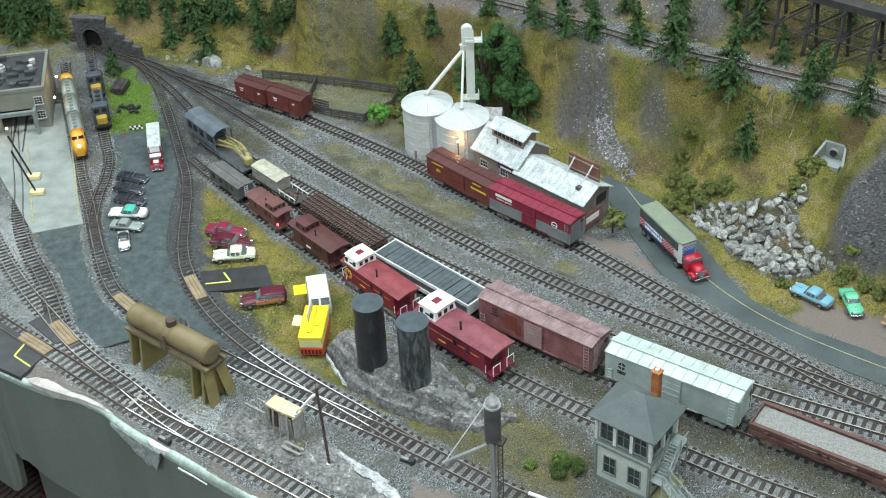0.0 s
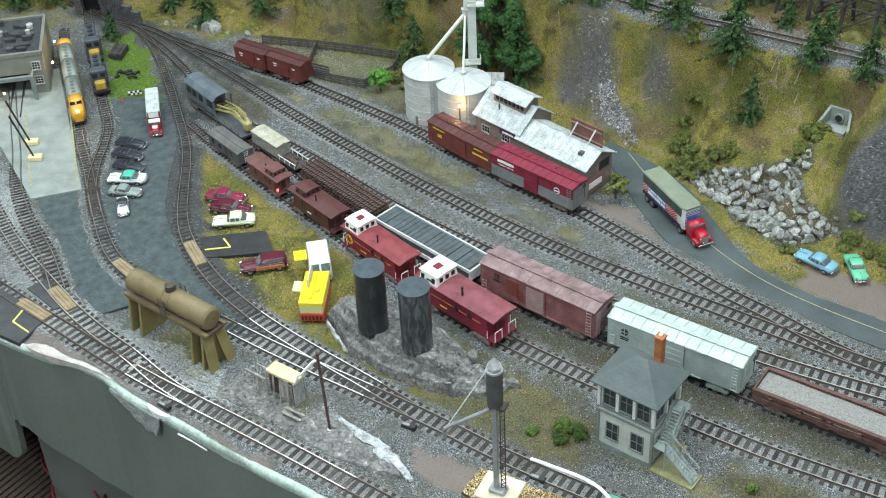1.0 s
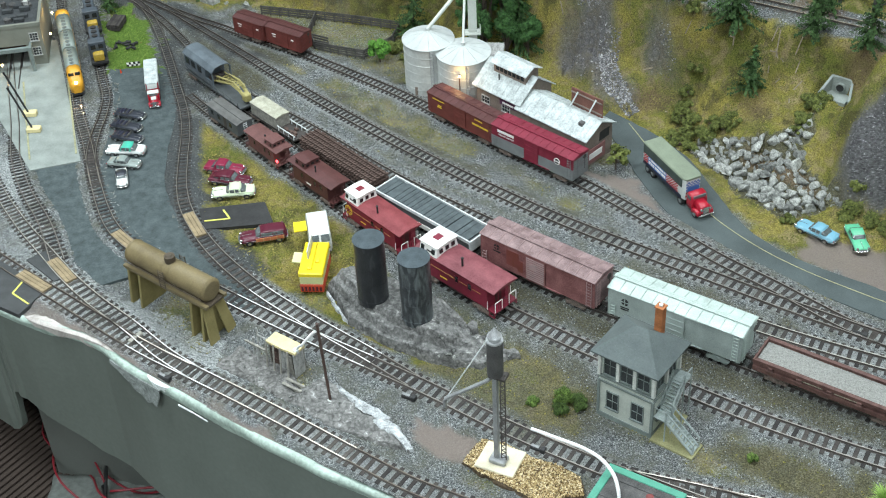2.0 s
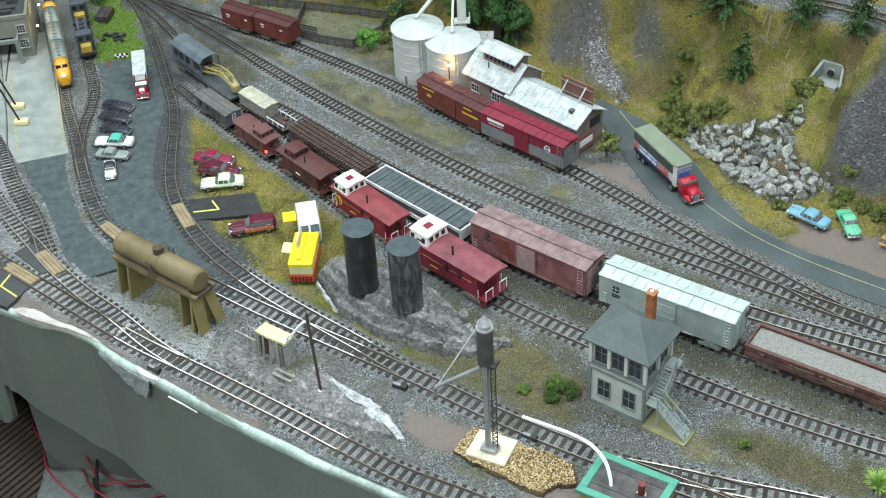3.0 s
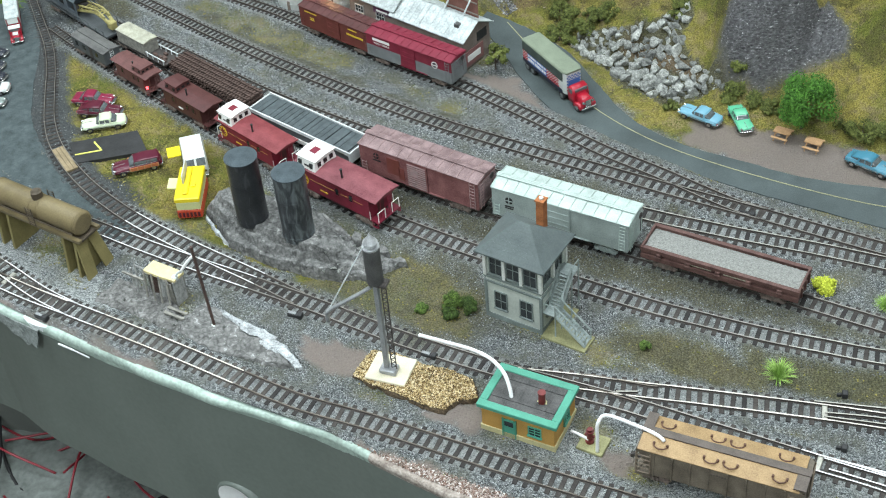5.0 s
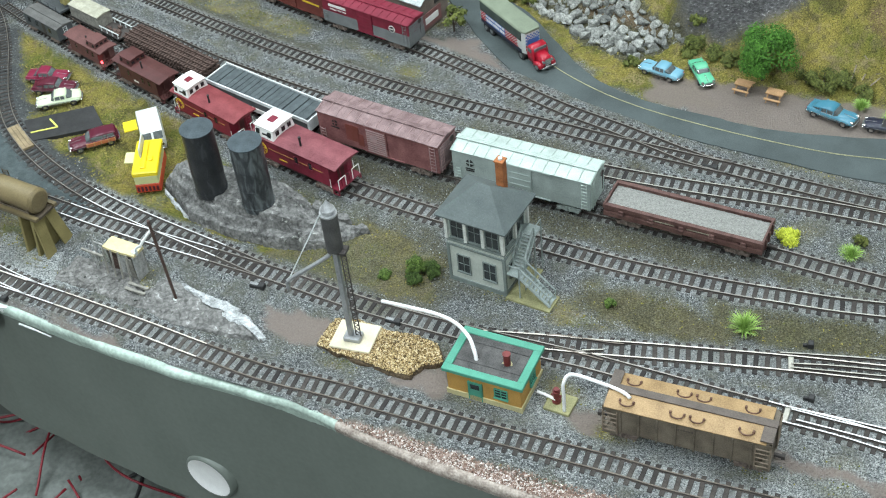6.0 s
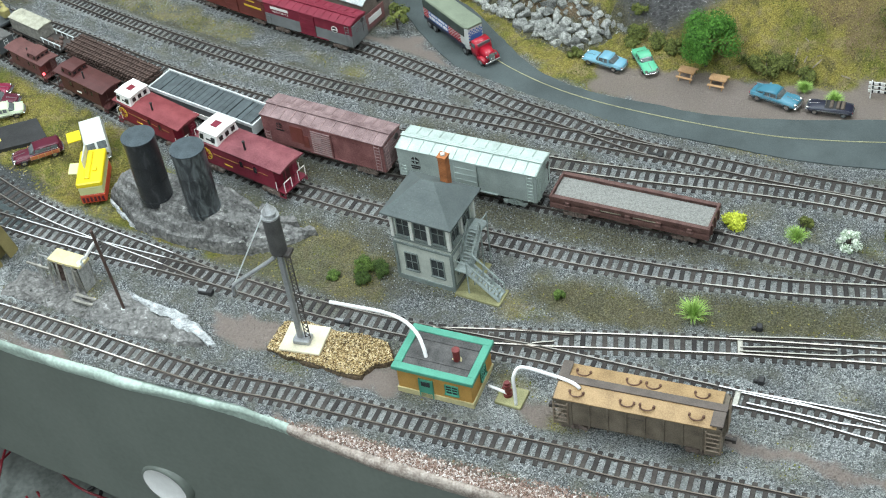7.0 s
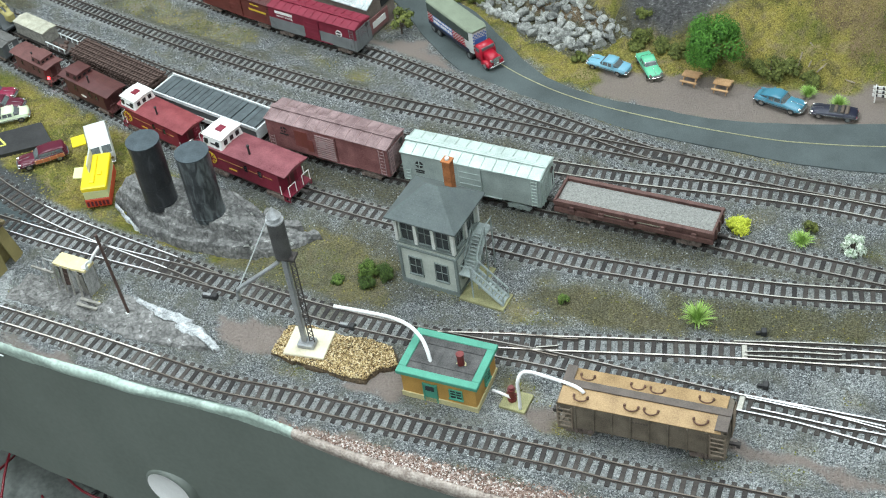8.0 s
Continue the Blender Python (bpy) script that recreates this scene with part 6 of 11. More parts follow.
    for p, q in (((W + .0135, D, .0620), (W + .0135, D - .0135, .0620)), ((W + .0135, .0015, .0400), (W + .002, .0015, .0400)), ((W + .0135, .0015, .0400), (W + .0135, .004, .0400))):
        part("landing_rail", rod(B(), p, q, .0006, 6), M["stairgrey"], t)
    return t


M["olivebase"] = mat("olive_yellow_board", (0.25, 0.24, 0.115), 0.8, vary=0.35, scale=80)
signal_tower()


def pump_house():
    t = thing("pump_house", at_corner(.1115, .7955, -33.3), "ochre pump house with jade green flat roof edge", "shed")
    W, D, H = .0680, .0460, .0300
    part("base_course", box(B(), -.0012, -.0012, 0, W + .0012, D + .0012, .0060), M["cream"], t)
    wall_ = part("wall", box(B(), 0, 0, .006, W, D, H), M["ochre"], t)
    dr = part("door", box(B(), .0205, -.0012, .001, .0320, .0002, .0225), M["jade"], t, "jade green door with a small light")
    part("door_light", box(B(), .0222, -.0016, .0150, .0303, -.0010, .0205), M["greyglass"], dr)
    for x in (.0198, .0320):
        part("door_post", box(B(), x, -.0018, .001, x + .0009, .0002, .0235), M["jade"], dr)
    window(wall_, .0500, .0170, .0105, .0100, 0, 2, 3, frame=M["jade"])
    window(wall_, .026, .0170, .010, .010, W, 2, 3, frame=M["jade"], side="x")
    o = .0033
    for x0, y0, x1, y1 in ((-o, -o, W + o, .0040), (-o, D - .004, W + o, D + o), (-o, .0040, .0040, D - .004), (W - .004, .0040, W + o, D - .004)):
        part("roof_edge", box(B(), x0, y0, H, x1, y1, H + .0042, bevel=.0005), M["jade"], t)
    part("roof", box(B(), .003, .003, H, W - .003, D - .003, H + .0026), M["felt"], t)
    for i in range(7):
        for j in range(5):
            part("roof_tile", box(B(), .0042 + i * .0085, .0042 + j * .0075, H + .0024, .0042 + i * .0085 + .00835, .0042 + j * .0075 + .00735, H + .0030 + .0003 * ((i * 3 + j * 5) % 3)), M["felt"], t)
    b = B()
    cyl(b, .0485, .020, H + .002, H + .0150, .0031, n=14)
    cyl(b, .0485, .020, H + .0150, H + .0165, .0036, n=14)
    sk = part("vent_stack", b, M["pipered"], t, "short dark red vent stack")
    part("stack_collar", cyl(B(), .0485, .020, H + .0024, H + .0034, .0046, n=10), M["cream"], sk)
    inv = t.matrix_world.inverted()
    way = [(.1385, .7960, .031), (.1378, .8010, .040), (.1350, .8120, .0475), (.1270, .8290, .0485), (.1130, .8440, .0480), (.0900, .8590, .0475), (.0655, .8740, .0470)]
    part("roof_pipe", tube([inv @ Vector(p) for p in way], .00175, step=.0025), M["pipewhite"], t, "curved white pipe")
    return t


pump_house()


def filler():
    t = thing("filler_pump", at_corner(.1865, .7575, -36), "dark red filler pump on an olive board", "pump")
    part("board", box(B(), 0, 0, 0, .024, .0215, .0032, bevel=.0005), M["olivebase"], t)
    b = B()
    for z0, z1, r in ((.003, .006, .0050), (.006, .015, .0033), (.015, .017, .0044), (.017, .0195, .0030)):
        cyl(b, .0085, .0105, z0, z1, r * .8, n=12)
    rod(b, (.004, .0105, .011), (.013, .0105, .011), .0014, 8)
    part("pump", b, M["pipered"], t)
    inv = t.matrix_world.inverted()
    way = [(.2035, .7490, .003), (.2037, .7495, .020), (.2040, .7505, .0370), (0.2117, 0.7526, 0.0440), (0.2313, 0.7348, 0.0480), (0.2444, 0.7215, 0.0500), (0.2496, 0.7148, 0.0495), (0.2515, 0.7120, 0.0465)]
    part("delivery_pipe", tube([inv @ Vector(p) for p in way], .0016, step=.0025), M["pipewhite"], t, "white delivery pipe")
    part("feed_pipe", tube([(.0085, .009, .007), (-.002, .010, .008), (-.010, .010, .009)], .0013), M["pipewhite"], t)
    return t


filler()


def covered_hopper():
    t = thing("covered_hopper", Matrix.Translation((.2962, .6950, .0045)) @ Matrix.Rotation(radians(-30.8), 4, "Z"), "brown covered hopper with tan roof and round hatches", "hopper car")
    L, W, z0, z1 = .0686, .0190, .0080, .0400
    b = B()
    extrude_profile(b, ((-W, z0 + .004), (-W + .004, z0), (W - .004, z0), (W, z0 + .004), (W, z1), (-W, z1)), -L + .013, L - .013)
    body = part("body", b, M["hopperbrown"], t)
    for s in (-1, 1):
        part("end_shelf", box(B(), min(s * (L - .013), s * L), -W, z0, max(s * (L - .013), s * L), W, z0 + .0022), M["hopperbrown"], t)
        part("end_top", box(B(), min(s * (L - .013), s * L), -W, z1 - .003, max(s * (L - .013), s * L), W, z1), M["hopperbrown"], t)
        sl = B()
        vs = [sl.verts.new(v) for v in ((s * (L - .0135), -W + .001, z0 + .002), (s * (L - .0135), W - .001, z0 + .002), (s * (L - .001), W - .001, z1 - .003), (s * (L - .001), -W + .001, z1 - .003), (s * (L - .0135), -W + .001, z1 - .003), (s * (L - .0135), W - .001, z1 - .003))]
        for q in ((0, 1, 2, 3), (0, 3, 4), (1, 5, 2), (4, 3, 2, 5), (0, 4, 5, 1)):
            sl.faces.new([vs[i] for i in q])
        bmesh.ops.recalc_face_normals(sl, faces=sl.faces)
        part("slope_sheet", sl, M["hopperbrown"], t)
        for k in (-1, 1):
            p = B()
            rod(p, (s * (L - .001), k * (W - .0008), z0), (s * (L - .001), k * (W - .0008), z1), .0010, 6)
            rod(p, (s * (L - .001), k * (W - .0008), z0 + .002), (s * (L - .013), k * (W - .0008), z1 - .004), .0008, 6)
            part("corner_post", p, M["hopperbrown"], t)
            lad = B()
            ladder(lad, s * (L - .0065), k * (W + .0004), z0 + .002, z1 - .004, .012, 5, r=.0006)
            part("ladder", lad, M["hopperlight"], t)
        lad = B()
        ladder(lad, s * (L + .0008), .011, z0 + .001, z1 - .001, .012, 7, "y", .0006)
        part("end_ladder", lad, M["hopperlight"], t)
        truck_part(t, s * (L - .017))
        coupler(t, s * L, s)
    for s in (-1, 1):
        for k in range(8):
            x = -L + .0155 + k * (2 * L - .031) / 7
            part("side_rib", box(B(), x - .0006, s * (W + .0006) - .0007, z0 + .003, x + .0006, s * (W + .0006) + .0007, z1 - .001), M["hopperbrown"], body)
    r = B()
    extrude_profile(r, ((-W - .0008, z1), (W + .0008, z1), (W + .0008, z1 + .0008), (.004, z1 + .0035), (-.004, z1 + .0035), (-W - .0008, z1 + .0008)), -L + .0015, L - .0045)
    part("roof", r, M["hoppertan"], t, "tan painted roof")
    part("running_board", box(B(), -L, -.0036, z1 + .0038, L + .0008, .0036, z1 + .0050), M["hopperdark"], t)
    for k in range(6):
        part("lettering_bar", box(B(), -.006 + k * .0022, -W - .0004, z1 - .0075, -.0045 + k * .0022, -W + .0002, z1 - .0060), M["hopperdark"], body)
    part("cross_walk", box(B(), L - .0095, -W, z1 + .0030, L + .0005, -.0037, z1 + .0042), M["hopperdark"], t)
    part("cross_walk", box(B(), -L, .0037, z1 + .0030, -L + .0085, W, z1 + .0042), M["hopperdark"], t)
    for s in (-1, 1):
        for x in (-.050, -.0085, .0075, .047):
            hat = part("hatch", cyl(B(), x, s * .0115, z1 + .0012, z1 + .0026, .0044, n=18), M["hoppertan"], t)
            part("hatch_ring", tube([(x - .0056, s * .0115, z1 + .0030), (x - .0046, s * .0115 - .0034, z1 + .0034), (x, s * .0115 - .0052, z1 + .0036), (x + .0046, s * .0115 - .0034, z1 + .0034), (x + .0056, s * .0115, z1 + .0030)], .0006, 6, .0015), M["hatchrust"], hat)
            for e in (-1, 1):
                part("hatch_clamp", box(B(), x + e * .0056 - .0009, s * .0115 - .0011, z1 + .0010, x + e * .0056 + .0009, s * .0115 + .0013, z1 + .0044, bevel=.0004), M["hatchrust"], hat)
    for s in (-1, 1):
        for x in (-.022, .022):
            b = B()
            vs = [b.verts.new(v) for v in ((x - .018, -.012, z0), (x + .018, -.012, z0), (x + .018, .012, z0), (x - .018, .012, z0), (x - .006, -.006, .0028), (x + .006, -.006, .0028), (x + .006, .006, .0028), (x - .006, .006, .0028))]
            for q in ((0, 1, 5, 4), (1, 2, 6, 5), (2, 3, 7, 6), (3, 0, 4, 7), (4, 5, 6, 7)):
                b.faces.new([vs[i] for i in q])
            bmesh.ops.recalc_face_normals(b, faces=b.faces)
            if s > 0:
                part("discharge_bay", b, M["hopperbrown"], t)
            else:
                b.free()
    return t


M["hopperbrown"] = mat("weathered_umber_paint", (0.140, 0.112, 0.078), 0.65, vary=0.45, scale=90, col2=(0.21, 0.175, 0.13))
M["hopperdark"] = mat("umber_running_board", (0.098, 0.078, 0.064), 0.7, vary=0.3, scale=90)
M["hatchrust"] = mat("rusty_hatch_iron", (0.105, 0.050, 0.030), 0.7, vary=0.4, scale=200)
M["hopperlight"] = mat("dusty_tan_ladder", (0.20, 0.155, 0.11), 0.7, vary=0.25)
M["hoppertan"] = mat("tan_orange_roof_paint", (0.36, 0.220, 0.092), 0.6, vary=0.45, scale=50, col2=(0.45, 0.30, 0.145))
covered_hopper()


def water_column():
    """A steel column with a tank on top, a boom and a drop pipe, on a cream pad over a gravel pit."""
    t = thing("sand_tower", at_corner(.0385, .8745, -27.0), "grey steel sanding tower with lattice column on cream pad", "sand tower")
    part("pad", box(B(), -.019, -.0175, 0, .020, .0165, .0085, bevel=.0006), M["creampad"], t)
    part("footing", box(B(), -.0075, -.010, .0085, .0085, .002, .0140, bevel=.001), M["galv"], t)
    part("column", box(B(), -.0032, -.0065, .0140, .0010, -.0020, .1190), M["galv"], t)
    lat = B()
    for x in (.0035, .0080):
        rod(lat, (x, -.004, .012), (x, -.004, .122), .0006, 5)
    for k in range(20):
        z = .014 + k * .0054
        rod(lat, (.0035, -.004, z), (.0080, -.004, z + .0027), .0005, 4)
        rod(lat, (.0080, -.004, z + .0027), (.0035, -.004, z + .0054), .0005, 4)
    part("lattice_ladder", lat, M["steel"], t)
    part("bracket", box(B(), -.006, -.009, .1175, .010, .002, .1205, bevel=.0005), M["steel"], t)
    b = B()
    cyl(b, -.001, -.004, .1205, .1610, .0074, n=22)
    tank = part("tank", b, M["galvdark"], t)
    b = B()
    cyl(b, -.001, -.004, .1595, .1612, .0077, n=22)
    cyl(b, -.001, -.004, .1615, .1650, .0058, n=22)
    cyl(b, -.001, -.004, .1650, .1660, .0066, .0062, n=22)
    cyl(b, -.001, -.004, .1660, .1745, .0058, .0004, n=22)
    part("cone_cap", b, M["capsilver"], tank)
    part("boom", tube([(-.003, -.007, .128), (-.0035, -.008, .1195), (-.006, -.009, .1150), (-.030, -.018, .099), (-.040, -.0215, .0925), (-.0425, -.0225, .089), (-.043, -.0225, .0770)], .0019), M["galv"], t, "grey delivery pipe")
    b = B()
    rod(b, (-.006, -.009, .1625), (-.040, -.0215, .0940), .0006, 6)
    part("stay", b, M["palerail"], t)
    return t


M["capsilver"] = mat("dull_silver_cap", (0.42, 0.43, 0.43), 0.4, 0.5, vary=0.35, scale=150)
M["creampad"] = mat("cream_card_pad", (0.62, 0.57, 0.42), 0.85, vary=0.15, scale=60)
M["galv"] = mat("galvanised_grey", (0.33, 0.34, 0.34), 0.45, 0.35, vary=0.25, scale=90)
M["galvdark"] = mat("dull_dark_steel", (0.10, 0.098, 0.095), 0.5, 0.4, vary=0.3, scale=90)
water_column()


def oil_tank(x, y, label, z1, streak):
    t = thing("oil_tank", Matrix.Translation((x, y, .031)), label, "oil tank", "oil tanks on the rock")
    h = z1 - .031
    b = B()
    cyl(b, 0, 0, -.005, h, .0161, n=40)
    body = part("shell", b, streak, t)
    for z in (h * .3, h * .62):
        c = B()
        cyl(c, 0, 0, z, z + .0010, .01640, n=40)
        part("weld_band", c, streak, body)
    part("foot_ring", cyl(B(), 0, 0, -.001, .0016, .0167, n=40), streak, body)
    c = B()
    cyl(c, 0, 0, h, h + .0010, .0166, n=40)
    cyl(c, 0, 0, h + .0010, h + .0026, .0160, .006, n=40)
    part("lid", c, M["lidgrey"], t)
    return t


def tank_skin(name, base, pale, lo, hi):
    """Glossy black tank paint with chalky runs down the side and scuffs."""
    m = mat(name, base, 0.34, vary=0.5, scale=60, bump=0.25, depth=0.0006)
    nt = m.node_tree
    b = nt.nodes["Principled BSDF"]
    src = b.inputs["Base Color"].links[0].from_socket
    tc = nt.nodes.new("ShaderNodeTexCoord")
    mp = nt.nodes.new("ShaderNodeMapping")
    mp.inputs["Scale"].default_value = (1.0, 1.0, 0.30)
    nt.links.new(tc.outputs["Object"], mp.inputs["Vector"])
    n = nt.nodes.new("ShaderNodeTexNoise")
    n.inputs["Scale"].default_value, n.inputs["Detail"].default_value, n.inputs["Distortion"].default_value = 190, 8, 0.7
    nt.links.new(mp.outputs[0], n.inputs["Vector"])
    r = nt.nodes.new("ShaderNodeValToRGB")
    r.color_ramp.elements[0].position, r.color_ramp.elements[1].position = lo, hi
    nt.links.new(n.outputs["Fac"], r.inputs[0])
    x = nt.nodes.new("ShaderNodeMix")
    x.data_type = "RGBA"
    nt.links.new(r.outputs[0], x.inputs[0])
    nt.links.new(src, x.inputs[6])
    x.inputs[7].default_value = rgb(pale)
    nt.links.new(x.outputs[2], b.inputs["Base Color"])
    return m


M["tankA"] = tank_skin("black_tank_paint", (0.015, 0.017, 0.019), (0.075, 0.082, 0.085), 0.56, 0.80)
M["tankB"] = tank_skin("streaked_black_tank_paint", (0.024, 0.028, 0.031), (0.155, 0.178, 0.180), 0.44, 0.74)
M["lidgrey"] = mat("dusty_blue_grey_lid", (0.042, 0.058, 0.066), 0.8, vary=0.35, scale=90)
oil_tank(-.080, 1.091, "matt black upright oil tank on dark rock", .1050, M["tankA"])
oil_tank(-.0345, 1.057, "streaked weathered black upright oil tank on rock", .1050, M["tankB"])


def outcrop(name, poly, height, label, material, seed, rough=.004, flat=.55, tilt=0.0):
    """A low carved rock: outline drawn up to a rough top."""
    bm = B()
    cx = sum(p[0] for p in poly) / len(poly)
    cy = sum(p[1] for p in poly) / len(poly)
    rim = wobble(list(poly) + [poly[0]], .0022, seed, .006)[:-1]
    rings = []
    rng = random.Random(seed)
    steps = ((1.0, -.002), (.985, .30), (.95, .62), (.90, .85), (.82, .97), (.6, 1.0), (.35, 1.0), (.12, 1.0))
    for k, (s, h) in enumerate(steps):
        ring = []
        for x, y in rim:
            hh = height * h * (1 + tilt * (x - cx)) if h > 0 else h
            n = noise.noise(Vector((x * 120, y * 120, k * .7 + seed))) * rough * (1.0 if 0 < k else 0)
            m_ = noise.noise(Vector((x * 330, y * 330, k + seed))) * rough * .5
            ring.append(bm.verts.new((cx + (x - cx) * s + m_, cy + (y - cy) * s + m_, max(hh + n * (1.2 if k < 5 else .5), -.003) if h > 0 else -.003)))
        rings.append(ring)
    n = len(rim)
    for a, b in zip(rings, rings[1:]):
        for i in range(n):
            bm.faces.new((a[i], a[(i + 1) % n], b[(i + 1) % n], b[i]))
    bm.faces.new(rings[-1])
    bmesh.ops.recalc_face_normals(bm, faces=bm.faces)
    return tagged(part(name, bm, material), label, "rock")


M["darkrock"] = rock_material("dark_carved_rock", (0.075, 0.074, 0.070), (0.155, 0.154, 0.147), (0.230, 0.227, 0.215), (0.50, 0.50, 0.47), 0.69)
M["whiterock"] = rock_material("grey_rock_with_bare_plaster", (0.085, 0.083, 0.078), (0.165, 0.163, 0.155), (0.235, 0.230, 0.218), (0.62, 0.63, 0.62), 0.70)
M["bareplaster"] = mat("bare_white_plaster", (0.34, 0.355, 0.35), 0.9, vary=0.6, scale=130, fine=600, bump=1.0, depth=0.002, col2=(0.74, 0.77, 0.77))


def crag(poly, tops, label, material, seed, step=.0014, tiers=((0.0, .45), (.008, .27), (.015, .28)), rough=.0013):
    """A carved rock with stepped ledges; tops gives its height along x as (x, height) pairs."""
    xs_, ys_ = [q[0] for q in poly], [q[1] for q in poly]
    gx = np.arange(min(xs_) - .004, max(xs_) + .004, step)
    gy = np.arange(min(ys_) - .004, max(ys_) + .004, step)
    X, Y = np.meshgrid(gx, gy, indexing="ij")
    d = line_distance(X, Y, list(poly) + [poly[0]])
    d = np.where(inside(X, Y, poly), d, -d) + .0016 * waves(X, Y, 260, seed) + .0008 * waves(X, Y, 700, seed + 1)
    H = np.interp(X, *zip(*tops))
    z = np.zeros(X.shape)
    for k, (at, share) in enumerate(tiers):
        z += share * np.clip((d - at - .0035 * waves(X, Y, 90, seed + 5 + k) * (k > 0)) / .0022, 0, 1)
    grain = np.abs(waves(X + .3 * Y, Y, 130, seed + 2)) * .9 + .35 * waves(X, Y, 420, seed + 3)
    Z = np.where(d > 0, H * z + rough * grain * np.clip(d / .004, 0, 1), -.003)
    i = np.arange(X.size).reshape(X.shape)
    quads = np.stack([i[:-1, :-1], i[1:, :-1], i[1:, 1:], i[:-1, 1:]], -1).reshape(-1, 4)
    quads = quads[(d.ravel()[quads] > -.0025).any(1)]
    me = bpy.data.meshes.new("rock_outcrop")
    me.from_pydata(np.stack([X, Y, Z], -1).reshape(-1, 3).tolist(), [], quads.tolist())
    b = B()
    b.from_mesh(me)
    bmesh.ops.delete(b, geom=[v for v in b.verts if not v.link_faces], context="VERTS")
    b.to_mesh(me)
    b.free()
    me.materials.append(material)
    return tagged(new("rock_outcrop", me), label, "rock")


SHELF = crag([(-.135, 1.138), (-.122, 1.113), (-.109, 1.082), (-.094, 1.062), (-.071, 1.042), (-.037, 1.024), (-.006, 1.007), (.025, 1.004), (.064, 1.015), (.056, 1.027), (.038, 1.039), (.014, 1.071), (-.008, 1.100), (-.045, 1.130), (-.085, 1.152), (-.118, 1.156)], ((-.135, .018), (-.115, .030), (-.008, .030), (.010, .020), (.030, .014), (.064, .006)), "dark carved rock shelf with broken tail under the oil tanks", M["darkrock"], 3, rough=.0008)
outcrop("plaster_edge", [(-.136, 1.136), (-.121, 1.104), (-.109, 1.076), (-.1080, 1.0768), (-.1198, 1.105), (-.135, 1.137)], .0055, "pale plaster lip on the dark rock shelf", M["bareplaster"], 23, rough=.0018)
outcrop("plaster_edge", [(.030, 1.046), (.036, 1.036), (.050, 1.030), (.052, 1.036), (.040, 1.046)], .0105, "pale broken plaster ledge on the rock tail", M["whiterock"], 31, rough=.0026)
outcrop("plaster_edge", [(.052, 1.022), (.062, 1.014), (.068, 1.017), (.062, 1.025)], .0065, "pale plaster tip of the rock tail", M["whiterock"], 33, rough=.0020)
outcrop("plaster_edge", [(.014, 1.055), (.020, 1.047), (.029, 1.046), (.028, 1.053), (.021, 1.059)], .0165, "bare white plaster knob on the rock tail", M["whiterock"], 24, rough=.0030)
SLAB = crag([(-.130, 1.002), (-.105, .970), (-.072, .945), (-.045, .893), (-.073, .903), (-.116, .924), (-.146, .946), (-.170, .976)], ((-.17, .005), (-.10, .008), (-.045, .007)), "flat grey rock slab beside the front track", M["whiterock"], 5, tiers=((0.0, .7), (.008, .3)), rough=.0011)
outcrop("plaster_edge", [(-.122, .988), (-.099, .968), (-.064, .936), (-.043, .893), (-.056, .906), (-.064, .915), (-.078, .922), (-.080, .938), (-.096, .950), (-.110, .968)], .0080, "bare white plaster edge along the rock slab", M["bareplaster"], 6, rough=.0020)
BANK = crag([(-.248, 1.025), (-.216, .999), (-.177, .967), (-.150, .950), (-.150, .985), (-.165, 1.015), (-.190, 1.036), (-.220, 1.056)], ((-.25, .004), (-.15, .004)), "low grey rubble bank beside the front track", M["rock"], 7, tiers=((0.0, .6), (.006, .4)), rough=.0013)


PIT = [(.0013, .8757), (.0118, .8912), (.0214, .9040), (.0420, .8980), (.0567, .8862), (.0697, .8749), (.0924, .8650), (.1120, .8480), (.1130, .8245), (.0926, .8242), (.0811, .8154), (.0625, .8258), (.0398, .8450), (.0162, .8612)]


def pit():
    t = tagged(outcrop("gravel_pit", PIT, .0056, "pebbly brown gravel bed round the sand tower", M["pebble"], 17, rough=.002), category="gravel bed")
    return t


M["pebble"] = mat("brown_pebbles", (0.045, 0.029, 0.017), 0.85, vary=0.6, scale=420, fine=700, bump=1.0, depth=0.002, col2=(0.18, 0.125, 0.07))
pit()


